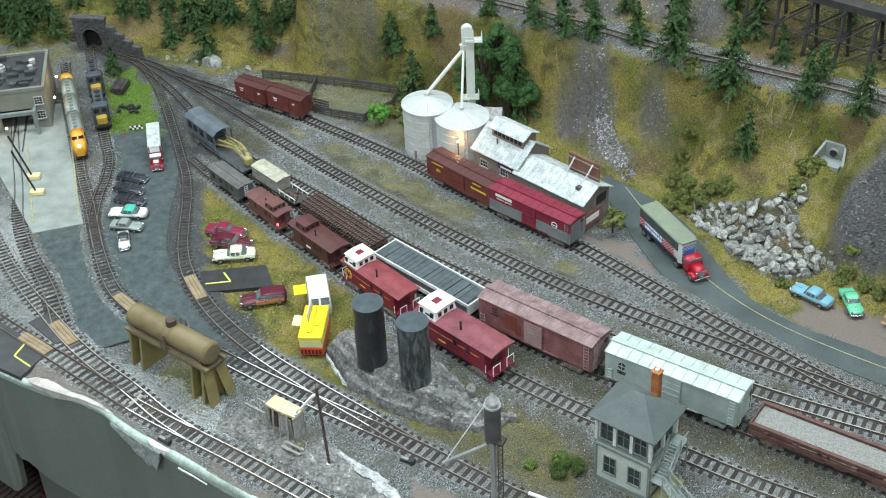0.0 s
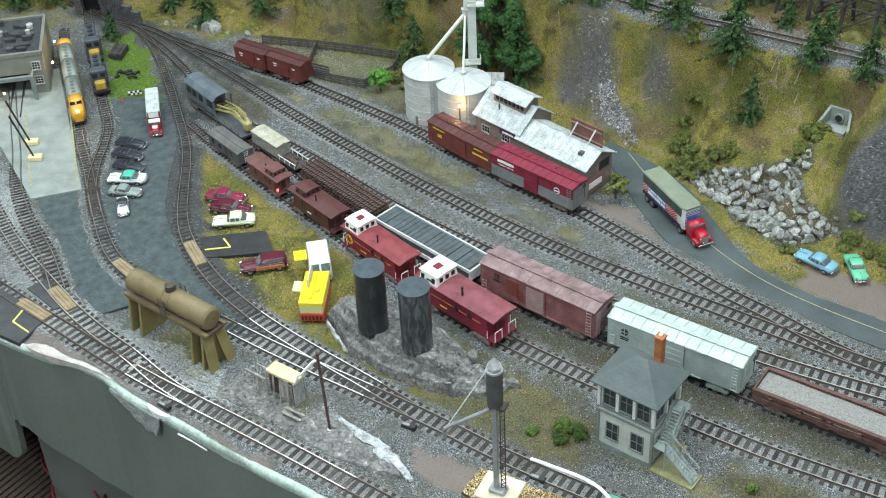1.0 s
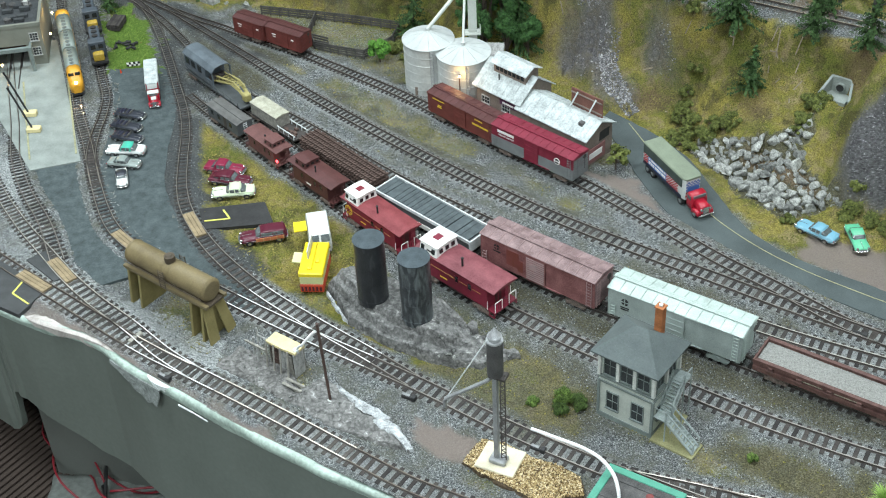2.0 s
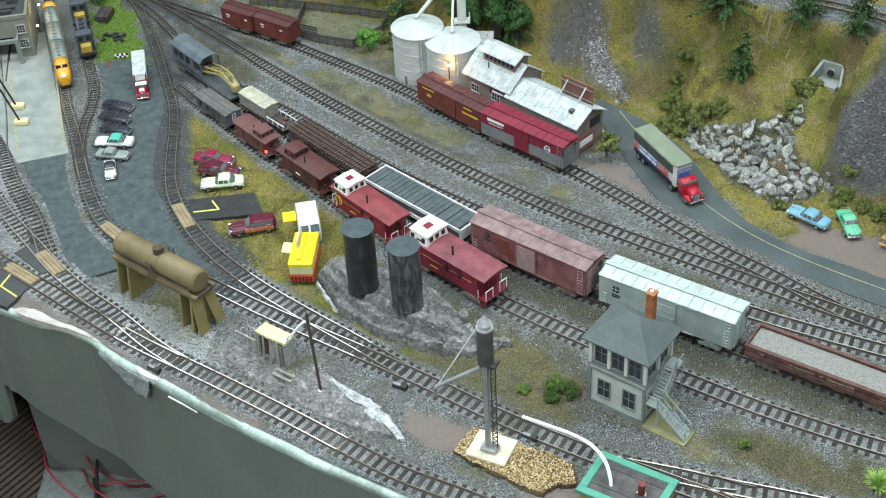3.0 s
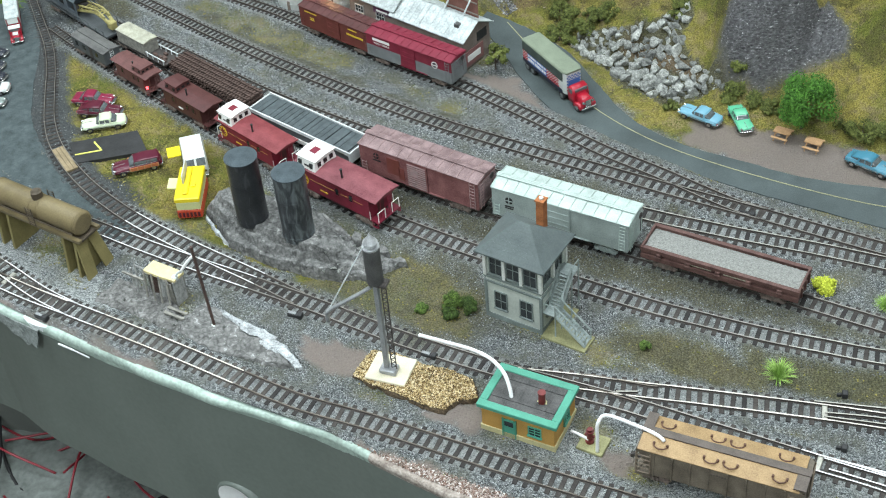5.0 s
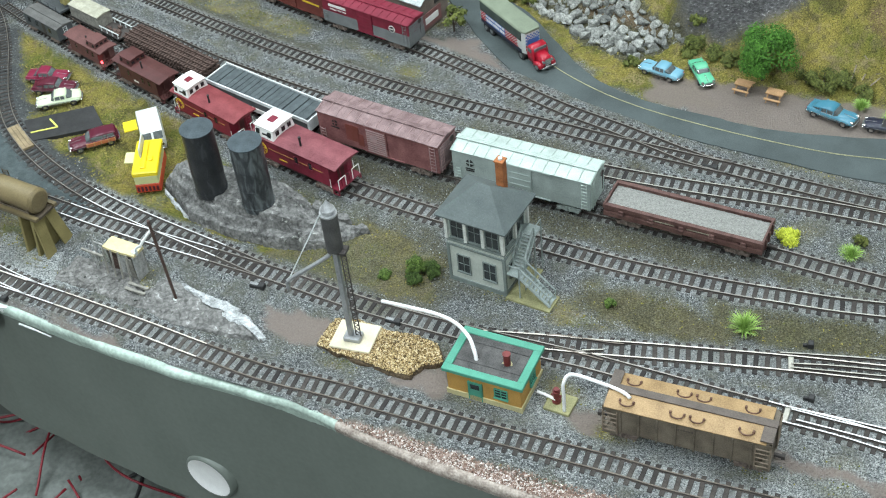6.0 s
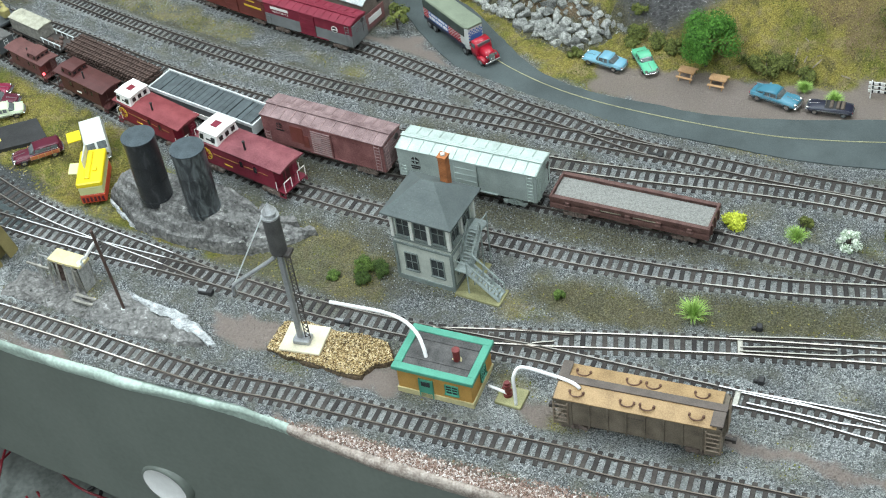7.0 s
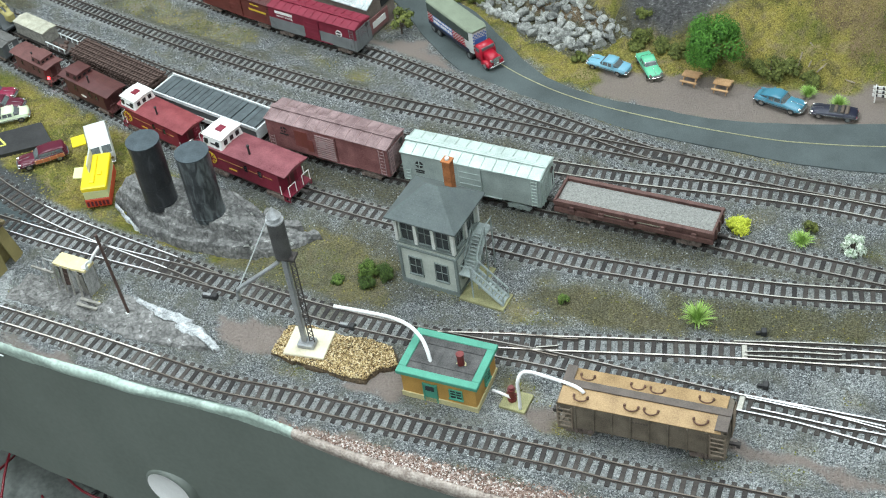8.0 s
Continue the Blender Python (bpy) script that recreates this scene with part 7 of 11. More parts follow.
def raised_tank():
    """A horizontal tank with a dome on plank bents."""
    t = thing("fuel_tank", Matrix.Translation((-.2895, 1.114, 0)) @ Matrix.Rotation(radians(-39), 4, "Z"), "olive-tan fuel tank raised on plank legs", "fuel tank")
    L, r, zc = .0575, .0130, .0600
    b = B()
    turn = Matrix.Translation((0, 0, zc)) @ Matrix.Rotation(radians(90), 4, "Y")
    cyl(b, 0, 0, -L, L, r, n=32, m=turn)
    cyl(b, 0, 0, L, L + .0018, r, r * .82, n=32, m=turn)
    cyl(b, 0, 0, -L - .0018, -L, r * .82, r, n=32, m=turn)
    shell = part("tank", b, M["tanktan"], t)
    for x in (-.004, .006, -L + .002, L - .002):
        c = B()
        cyl(c, 0, 0, x - .0007, x + .0007, r + .0004, n=32, m=turn)
        part("band", c, M["tanktan"], shell)
    d = B()
    cyl(d, .001, 0, zc + r - .002, zc + r + .0065, .0058, n=18)
    cyl(d, .001, 0, zc + r + .0065, zc + r + .0082, .0050, .003, n=18)
    part("dome", d, M["tankrust"], t)
    for s in (-1, 1):
        h = B()
        rod(h, (-L, s * (r + .0022), zc - .004), (L, s * (r + .0022), zc - .004), .0006, 6)
        for k in range(7):
            x = -L + .004 + k * (2 * L - .008) / 6
            rod(h, (x, s * r * .96, zc - .004), (x, s * (r + .0022), zc - .004), .0004, 5)
        part("hand_rail", h, M["tankrust"], t)
        lad = B()
        ladder(lad, .001, s * (r + .0028), .046, zc + r * .7, .008, 7, r=.0006)
        part("ladder", lad, M["tankrust"], t)
    part("deck", box(B(), -L - .002, -.014, .0430, L + .004, .014, .0462, bevel=.0005), M["tankrust"], t)
    for s in (-1, 1):
        part("sill", box(B(), -L - .004, s * .013 - .002, .0455, L + .006, s * .013 + .002, .0490), M["tanktan"], t)
    for x in (-.046, -.016, .016, .046):
        part("saddle", box(B(), x - .003, -.010, .046, x + .003, .010, .054), M["tankrust"], t)
    for x in (-.052, .042):
        for q, dx in ((-1, -.004), (1, .012)):
            lg = B()
            vs = [lg.verts.new((x + dx + a * .0016, y, z)) for a in (-1, 1) for y, z in ((-.019, 0), (.019, 0), (.014, .043), (-.014, .043))]
            for f in ((0, 1, 2, 3), (7, 6, 5, 4), (0, 4, 5, 1), (1, 5, 6, 2), (2, 6, 7, 3), (3, 7, 4, 0)):
                lg.faces.new([vs[i] for i in f])
            bmesh.ops.recalc_face_normals(lg, faces=lg.faces)
            part("leg_panel", lg, M["tankleg"], t)
    for s in (-1, 1):
        b = B()
        vs = [b.verts.new(v) for v in ((.0655, s * .006, 0), (.0655, s * .019, 0), (.0565, s * .014, .043), (.0565, s * .0015, .043), (.0635, s * .006, 0), (.0635, s * .019, 0), (.0545, s * .014, .043), (.0545, s * .0015, .043))]
        for f in ((0, 1, 2, 3), (7, 6, 5, 4), (0, 4, 5, 1), (1, 5, 6, 2), (2, 6, 7, 3), (3, 7, 4, 0)):
            b.faces.new([vs[i] for i in f])
        bmesh.ops.recalc_face_normals(b, faces=b.faces)
        part("leg_panel", b, M["tankleg"], t)
    return t


M["tanktan"] = mat("dusty_tan_tank_paint", (0.135, 0.103, 0.050), 0.45, vary=0.25, scale=35, col2=(0.23, 0.18, 0.09))
M["tankleg"] = mat("olive_tan_planks", (0.20, 0.165, 0.06), 0.75, vary=0.2, scale=60)
M["tankrust"] = mat("brown_tank_fittings", (0.070, 0.052, 0.032), 0.7, vary=0.3, scale=90)
raised_tank()


def sand_shack():
    t = thing("sand_bin", at_corner(-.1883, 1.0260, -38) @ Matrix.Diagonal((.82, .78, 1, 1)), "grey open-sided sand bin with pale yellow top", "bin")
    W, D, H = .045, .020, .031
    part("back_wall", box(B(), 0, D - .0015, 0, W, D, H - .002), M["palewood"], t)
    part("end_wall", box(B(), W - .0015, 0, 0, W, D - .0015, H), M["bingrey"], t)
    part("end_wall", box(B(), 0, .004, 0, .0015, D - .0015, H - .002), M["palewood"], t)
    for k in range(6):
        part("rust_slat", box(B(), .004, .0036, .003 + k * .0042, .017, .0048, .0062 + k * .0042), M["rust"], t)
    part("front_board", box(B(), .002, .0052, .001, .018, .0060, H - .003), M["palewood"], t)
    for k, (bx, lean) in enumerate(((.0195, .0026), (.0265, .0010), (.0345, .0032))):
        pl = part("front_board", box(B(), bx, 0, .001, bx + .0072, .0014, H - .0025 - .002 * (k == 1), bevel=.0003), M["palewood"] if k == 2 else M["bingrey"], t)
        pl.matrix_local = Matrix.Translation((0, .0035 - lean, 0)) @ Matrix.Rotation(radians(-3 + 3 * k), 4, "X")
    top = B()
    pts = [(-.001, .001), (.012, -.0005), (.024, .002), (.036, .0005), (W + .001, .002), (W + .001, D + .001), (.02, D + .002), (-.001, D + .001)]
    a = [top.verts.new((x, y, H - .001 + .0015 * math.sin(x * 200))) for x, y in pts]
    b = [top.verts.new((x, y, H + .0020 + .0015 * math.sin(x * 200))) for x, y in pts]
    for i in range(8):
        top.faces.new((a[i], a[(i + 1) % 8], b[(i + 1) % 8], b[i]))
    top.faces.new(a[::-1]), top.faces.new(b)
    bmesh.ops.recalc_face_normals(top, faces=top.faces)
    part("top", top, M["paleyellow"], t)
    for x in (.001, .013, .024, .036):
        q = B()
        rod(q, (x + .004, -.009, 0), (x, -.001, H + .002), .0013, 6)
        part("prop", q, M["palewood"], t)
    q = B()
    rod(q, (-.017, .003, 0), (-.0175, .004, .041), .0012, 8)
    rod(q, (-.0175, .004, .0315), (.001, .004, .0315), .0012, 8)
    part("pipe_stand", q, M["bingrey"], t)
    part("base_plank", box(B(), -.004, -.012, -.001, .052, -.009, .0022), M["palewood"], t)
    part("base_plank", box(B(), -.012, -.022, -.001, .050, -.020, .0016), M["palewood"], t)
    part("roof_pipe", tube([(W - .002, .008, H), (W + .002, .009, H + .008), (W + .007, .013, H + .011)], .0013), M["palerail"], t)
    part("hook_pipe", tube([(W - .003, D - .004, H - .002), (W + .001, D - .001, H + .006), (W + .012, D + .008, H + .020), (W + .016, D + .011, H + .0215)], .0017), M["pipewhite"], t, "white hooked pipe")
    for k in range(6):
        pl = part("ramp_plank", box(B(), .030, -.0016, 0, .058, .0016, .0012), M["palewood"], t)
        pl.matrix_local = Matrix.Translation((.008 + .0012 * k, -.008 - .0036 * k, .0040 + .0007 * k)) @ Matrix.Rotation(radians(4 * (k % 3) - 4), 4, "Z")
    for x, y in ((-.012, -.006), (-.026, .002)):
        q = B()
        rod(q, (x, y, 0), (x + .001, y + .001, .026), .0016, 7)
        part("frame_post", q, M["bingrey"], t)
    part("frame_beam", box(B(), -.030, -.0075, .0240, .004, -.0050, .0262), M["palewood"], t)
    for k in range(5):
        part("rubble_board", box(B(), -.024 + .011 * k, -.019 + .002 * (k % 2), -.0005, -.016 + .011 * k, -.0165 + .002 * (k % 2), .0024), M["rust"] if k % 2 else M["palewood"], t)
    cap = B()
    cyl(cap, W - .002, .008, H, H + .0035, .0038, n=14)
    part("cap", cap, M["palerail"], t)
    return t


M["bingrey"] = mat("weathered_grey_boards", (0.33, 0.335, 0.32), 0.85, vary=0.5, scale=160, col2=(0.56, 0.56, 0.53))
M["paleyellow"] = mat("pale_yellow_card", (0.66, 0.57, 0.30), 0.85, vary=0.15, scale=80)
sand_shack()
t = thing("utility_pole", Matrix.Translation((-.123, .964, .004)), "thin brown leaning wooden utility pole", "pole")
b = B()
rod(b, (0, 0, -.004), (-.004, .004, .100), .0015, 8)
part("shaft", b, M["rust"], t)
part("foot", cyl(B(), 0, 0, -.004, .003, .0042, .003, n=10), M["plaster"], t)

# ---- far side: silos, warehouse, engine house, locomotives ----
M["siloskin"] = mat("galvanised_silo_steel", (0.49, 0.51, 0.49), 0.55, 0.08, vary=0.14, scale=60, fine=300)
M["tinroof"] = mat("whitewashed_tin_roof", (0.40, 0.435, 0.425), 0.7, 0.05, vary=0.35, scale=90, fine=420, bump=0.4)
M["siloroof"] = mat("white_painted_cone", (0.45, 0.475, 0.46), 0.6, 0.05, vary=0.12, scale=60)
M["shedwall"] = mat("weathered_brown_boards", (0.185, 0.15, 0.125), 0.85, vary=0.3, scale=90)
M["rustwall"] = mat("rusty_brown_boards", (0.15, 0.062, 0.045), 0.85, vary=0.3, scale=90)


def silo(x, y, r, eave, apex, label, n=36):
    t = thing("silo", Matrix.Translation((x, y, 0)), label, "silo", "pair of silos")
    shell = part("shell", cyl(B(), 0, 0, 0, eave, r, n=n), M["siloskin"], t)
    for k in range(1, 6):
        part("hoop", cyl(B(), 0, 0, eave * k / 6, eave * k / 6 + .0006, r + .0004, n=n), M["siloskin"], shell)
    b = B()
    cyl(b, 0, 0, eave, eave + .0012, r + .0016, n=n)
    cyl(b, 0, 0, eave + .0012, apex, r + .0012, .0035, n=n)
    roof = part("cone_roof", b, M["siloroof"], t)
    for k in range(12):
        a = 2 * math.pi * k / 12
        q = B()
        rod(q, (r * math.cos(a), r * math.sin(a), eave + .0018), (.004 * math.cos(a), .004 * math.sin(a), apex), .0004, 4)
        part("roof_seam", q, M["siloroof"], roof)
    part("filler_neck", cyl(B(), 0, 0, apex - .001, apex + .004, .003, n=12), M["siloskin"], t)
    q = B()
    ladder(q, r * .1, -r - .001, .002, eave, .004, 16)
    part("ladder", q, M["galv"], t)
    part("hatch_door", box(B(), -r * .62, -r * .86, 0, -r * .40, -r * .80, .016), M["shedwall"], t)
    return t


silo(-.011, 1.545, .0325, .0710, .0835, "galvanised steel grain silo with conical roof")
silo(.033, 1.515, .0340, .0660, .0770, "galvanised steel silo with warm lamplight on its wall")


def elevator_leg():
    t = thing("grain_elevator_leg", Matrix.Translation((.0455, 1.572, 0)), "tall pale grey grain elevator leg with platforms", "grain elevator")
    part("leg", box(B(), -.0035, -.004, 0, .0075, .004, .158), M["legpaint"], t)
    hd = B()
    cyl(hd, 0, 0, -.0052, .0052, .0075, n=20, m=Matrix.Translation((-.001, 0, .160)) @ Matrix.Rotation(radians(90), 4, "X"))
    part("head", hd, M["legpaint"], t)
    part("head_neck", box(B(), -.0080, -.0048, .138, -.0030, .0048, .158), M["legpaint"], t)
    part("spout_hopper", cyl(B(), -.006, -.001, .132, .141, .0035, .0052, n=12), M["legpaint"], t)
    for z, w in ((.146, .012), (.062, .011)):
        pf = part("platform", box(B(), -.004 if z > .1 else -.010, -.009, z, .018 if z > .1 else .012, .006, z + .0012), M["legpaint"], t)
        rl = B()
        x0, x1 = (-.004, .018) if z > .1 else (-.010, .012)
        for zz in (.004, .008):
            for a, b in (((x0, -.009), (x1, -.009)), ((x1, -.009), (x1, .006)), ((x0, -.009), (x0, .006))):
                rod(rl, (*a, z + zz), (*b, z + zz), .0005, 5)
        for a in ((x0, -.009), (x1, -.009), (x1, .006), ((x0 + x1) / 2, -.009)):
            rod(rl, (*a, z), (*a, z + .008), .0005, 5)
        part("platform_rail", rl, M["legpaint"], pf)
    q = B()
    rod(q, (-.006, -.001, .134), (-.0565, -.027, .0855), .0026, 10)
    part("spout", q, M["legpaint"], t)
    q = B()
    rod(q, (-.006, -.002, .134), (-.0125, -.057, .0795), .0017, 10)
    part("spout", q, M["legpaint"], t)
    return t


M["legpaint"] = mat("pale_grey_green_paint", (0.55, 0.58, 0.53), 0.6, vary=0.12, scale=60)
elevator_leg()


def gable(t, W, D, eave, ridge, wallm, roofm, over=.004, x0=0.0, names=("wall", "roof")):
    b = B()
    extrude_profile(b, ((0, 0), (D, 0), (D, eave), (D / 2, ridge - .001), (0, eave)), x0, x0 + W)
    w = part(names[0], b, wallm, t)
    for s in (0, 1):
        r = B()
        y0, y1 = (-over, D / 2) if s == 0 else (D / 2, D + over)
        k = (ridge - eave) / (D / 2)
        za, zb = (eave - over * k, ridge) if s == 0 else (ridge, eave - over * k)
        vs = [r.verts.new(v) for v in ((x0 - over, y0, za), (x0 + W + over, y0, za), (x0 + W + over, y1, zb), (x0 - over, y1, zb), (x0 - over, y0, za + .0012), (x0 + W + over, y0, za + .0012), (x0 + W + over, y1, zb + .0012), (x0 - over, y1, zb + .0012))]
        for f in ((0, 3, 2, 1), (4, 5, 6, 7), (0, 1, 5, 4), (1, 2, 6, 5), (2, 3, 7, 6), (3, 0, 4, 7)):
            r.faces.new([vs[i] for i in f])
        rp = part(names[1], r, roofm, t)
        n = int((W + 2 * over) / .0075)
        for i in range(n + 1):
            x = x0 - over + (W + 2 * over) * i / n
            q = B()
            rod(q, (x, y0, za + .0014), (x, y1, zb + .0014), .00045, 4)
            part("roof_seam", q, roofm, rp)
    return w


def warehouse():
    t = thing("feed_warehouse", at_corner(.047, 1.470, -46), "weathered feed warehouse with whitewashed tin roofs", "warehouse")
    w = gable(t, .072, .060, .048, .070, M["shedwall"], M["tinroof"])
    for x in (.016, .050):
        window(w, x, .030, .012, .009, 0, 3, 2, frame=M["bingrey"])
    b = B()
    extrude_profile(b, ((.018, .060), (.042, .060), (.042, .076), (.030, .081), (.018, .076)), .014, .066)
    mw = part("monitor_wall", b, M["shedwall"], t)
    for s in (0, 1):
        r = B()
        y0, y1, za, zb = (.014, .030, .0750, .0825) if s == 0 else (.030, .046, .0825, .0750)
        vs = [r.verts.new((x, y, z + h)) for h in (0, .001) for x, y, z in ((.010, y0, za), (.070, y0, za), (.070, y1, zb), (.010, y1, zb))]
        for f in ((0, 3, 2, 1), (4, 5, 6, 7), (0, 1, 5, 4), (1, 2, 6, 5), (2, 3, 7, 6), (3, 0, 4, 7)):
            r.faces.new([vs[i] for i in f])
        part("monitor_roof", r, M["tinroof"], t)
    for k in range(7):
        x = .018 + k * .0068
        part("monitor_window", box(B(), x, .0172, .0665, x + .0045, .0182, .0730), M["greyglass"], mw)
    part("vent_pipe", cyl(B(), .028, .012, .052, .066, .0010, n=8), M["galvdark"], t)
    sg = part("wall_sign", box(B(), .040, -.0012, .034, .068, -.0003, .042), M["signpurple"], t, "purple wall sign")
    part("sign_bar", box(B(), .045, -.0018, .0368, .063, -.0012, .0392), M["white"], sg)
    return t


M["signpurple"] = mat("purple_sign_paint", (0.09, 0.03, 0.07), 0.6, vary=0.2)
warehouse()


def long_shed():
    t = thing("freight_shed", at_corner(.096, 1.415, -46), "long low freight shed with pale tin roof", "freight shed")
    w = gable(t, .106, .050, .043, .056, M["shedwall"], M["tinroof"])
    # Black panel on the solid wall stands for the opening's dark inside
    part("end_opening", box(B(), .1055, .026, .028, .1066, .044, .040), M["black"], w)
    sg = part("end_sign", box(B(), .1075, -.002, .006, .1086, .034, .0255), M["signpink"], t, "faded reddish end sign")
    part("sign_bar", box(B(), .1086, .004, .012, .1092, .028, .020), M["white"], sg)
    for k in range(3):
        part("loading_door", box(B(), .012 + k * .032, -.0010, .003, .026 + k * .032, 0.0003, .021), M["rustwall"], w)
    part("dock", box(B(), -.002, -.010, 0, .108, -.0015, .0045), M["shedwall"], t)
    # hoarding on the far slope, propped from the front
    bb = part("hoarding", box(B(), .050, .040, .046, .098, .0415, .074), M["rustwall"], t, "rusty brown hoarding seen from behind")
    for x in (.060, .088):
        q = B()
        rod(q, (x, .024, .056), (x, .040, .071), .0011, 6)
        part("hoarding_brace", q, M["tinroof"], bb)
    for z in (.053, .068):
        part("hoarding_rail", box(B(), .050, .0388, z, .098, .040, z + .0015), M["shedwall"], bb)
    part("roof_vent", box(B(), .086, .010, .048, .092, .016, .054), M["galvdark"], t)
    return t


M["signpink"] = mat("faded_red_sign", (0.22, 0.095, 0.09), 0.7, vary=0.25)
long_shed()
t = thing("pump_shed", at_corner(.052, 1.568, -8), "small grey weathered shed behind the silos", "shed")
gable(t, .032, .026, .026, .040, M["shedwall"], M["bingrey"], .003)
t = thing("lean_to", at_corner(.064, 1.552, -8), "low grey lean-to in front of the small shed", "shed")
gable(t, .024, .016, .016, .022, M["shedwall"], M["bingrey"], .002)
# lit lamp on the second silo
M["lampwarm"] = bpy.data.materials.new("lit_warm_bulb")
M["lampwarm"].use_nodes = True
bs = M["lampwarm"].node_tree.nodes["Principled BSDF"]
bs.inputs["Emission Color"].default_value, bs.inputs["Emission Strength"].default_value = (1.0, 0.62, 0.22, 1), 14.0


def bulb(x, y, z, watts, label, post=True, name="yard_lamp"):
    t = thing(name, Matrix.Translation((x, y, 0)), label, "lamp")
    if post:
        part("post", cyl(B(), 0, .002, 0, z + .002, .0008, n=6), M["rust"], t)
    g = B()
    bmesh.ops.create_uvsphere(g, u_segments=10, v_segments=8, radius=.0016)
    o = part("bulb", g, M["lampwarm"], t, smooth=True)
    o.location = (0, 0, z)
    d = bpy.data.lights.new("bulb_light", "POINT")
    d.energy, d.color, d.shadow_soft_size = watts, (1.0, 0.62, 0.25), .002
    lo = new("bulb_light", d)
    lo.location = (x, y - .004, z)
    return t


bulb(.026, 1.4745, .055, .022, "lit yard lamp on a thin post by the silo")


def engine_house():
    t = thing("engine_house", at_corner(-.665, 1.628, 8.5), "cream concrete engine house with flat tarred roof", "engine house")
    W, D, H = .132, .108, .064
    x0, x1, zd, th = .066, .108, .037, .004
    w = part("wall", box(B(), 0, D - th, 0, W, D, H), M["housewall"], t)
    for a in ((0, 0, 0, x0, th, H), (x1, 0, 0, W, th, H), (x0, 0, zd, x1, th, H), (0, th, 0, th, D - th, H), (W - th, th, 0, W, D - th, H)):
        part("wall_panel", box(B(), *a), M["housewall"], w)
    part("interior_back", box(B(), x0 - .012, .052, .001, x1 + .010, .055, H - .002), M["brickdark"], w, "dim brick-red back wall inside the open door")
    part("interior_floor", box(B(), x0 - .012, -.0005, .0005, x1 + .010, .052, .0012), M["brickdark"], w)
    for x in (.080, .0945):
        part("floor_rail", box(B(), x - .0006, -.060, .0056, x + .0006, .050, .0066), M["rail"], w)
        part("floor_rail_bed", box(B(), x - .0016, -.004, .0012, x + .0016, .050, .0055), M["soot_roof"], w)
    part("door_header", box(B(), .056, -.0185, .037, .1165, -.0135, .0420), M["towertrim"], w)
    for x in (.058, .1145):
        part("door_pillar", box(B(), x - .0022, -.0182, 0, x + .0022, -.0138, .037), M["towertrim"], w)
        part("header_bracket", box(B(), x - .0016, -.0135, .0375, x + .0016, .0002, .0410), M["towertrim"], w)
    for z in (.026, .048):
        window(w, .121, z, .010, .011, 0, 3, 3, frame=M["bingrey"])
    part("roof", box(B(), .003, .003, H, W - .003, D - .003, H + .002), M["soot_roof"], t)
    for x0, y0, x1, y1 in ((-.001, -.001, W + .001, .003), (-.001, D - .003, W + .001, D + .001), (-.001, .003, .003, D - .003), (W - .003, .003, W + .001, D - .003)):
        part("parapet", box(B(), x0, y0, H, x1, y1, H + .0050), M["housewall"], t)
    rng = random.Random(12)
    for k in range(34):
        x, y = rng.uniform(.03, W - .016), rng.uniform(.012, D - .012)
        b = B()
        if k % 2:
            box(b, x - rng.uniform(.004, .010), y - .003, H + .002, x + rng.uniform(.004, .010), y + .003, H + rng.uniform(.005, .009), bevel=.0006)
        else:
            cyl(b, x, y, H + .002, H + rng.uniform(.006, .012), rng.uniform(.003, .0058), n=12)
        part("roof_vent", b, M["soot_roof"] if k % 2 else M["felt"] if k % 3 else M["bingrey"], t)
    return t


M["housewall"] = mat("cream_grey_concrete", (0.165, 0.172, 0.140), 0.85, vary=0.2, scale=40)
# Brick red darkened to paint in the shade inside the engine house
M["brickdark"] = mat("shade_dark_brick", (0.075, 0.030, 0.018), 0.85, vary=0.35, scale=150)
engine_house()
bulb(-.524, 1.652, .048, .012, "lit bulkhead lamp at the engine house corner", False, "wall_lamp")
bulb(-.530, 1.700, .054, .012, "lit bulkhead lamp on the engine house wall", False, "wall_lamp")
bulb(-.590, 1.622, .020, .006, "lit lamp beside the engine house door", False, "wall_lamp")
for x, y in ((-.533, 1.515), (-.520, 1.477)):
    t = thing("platform_mast", Matrix.Translation((x, y, .005)), "dark leaning service mast on a cream block", "mast", "service masts")
    q = B()
    rod(q, (0, 0, 0), (-.022, .008, .062), .0013, 8)
    part("mast", q, M["black"], t)
    part("block", box(B(), -.009, -.004, 0, .009, .006, .006, bevel=.0008), M["paleyellow"], t)


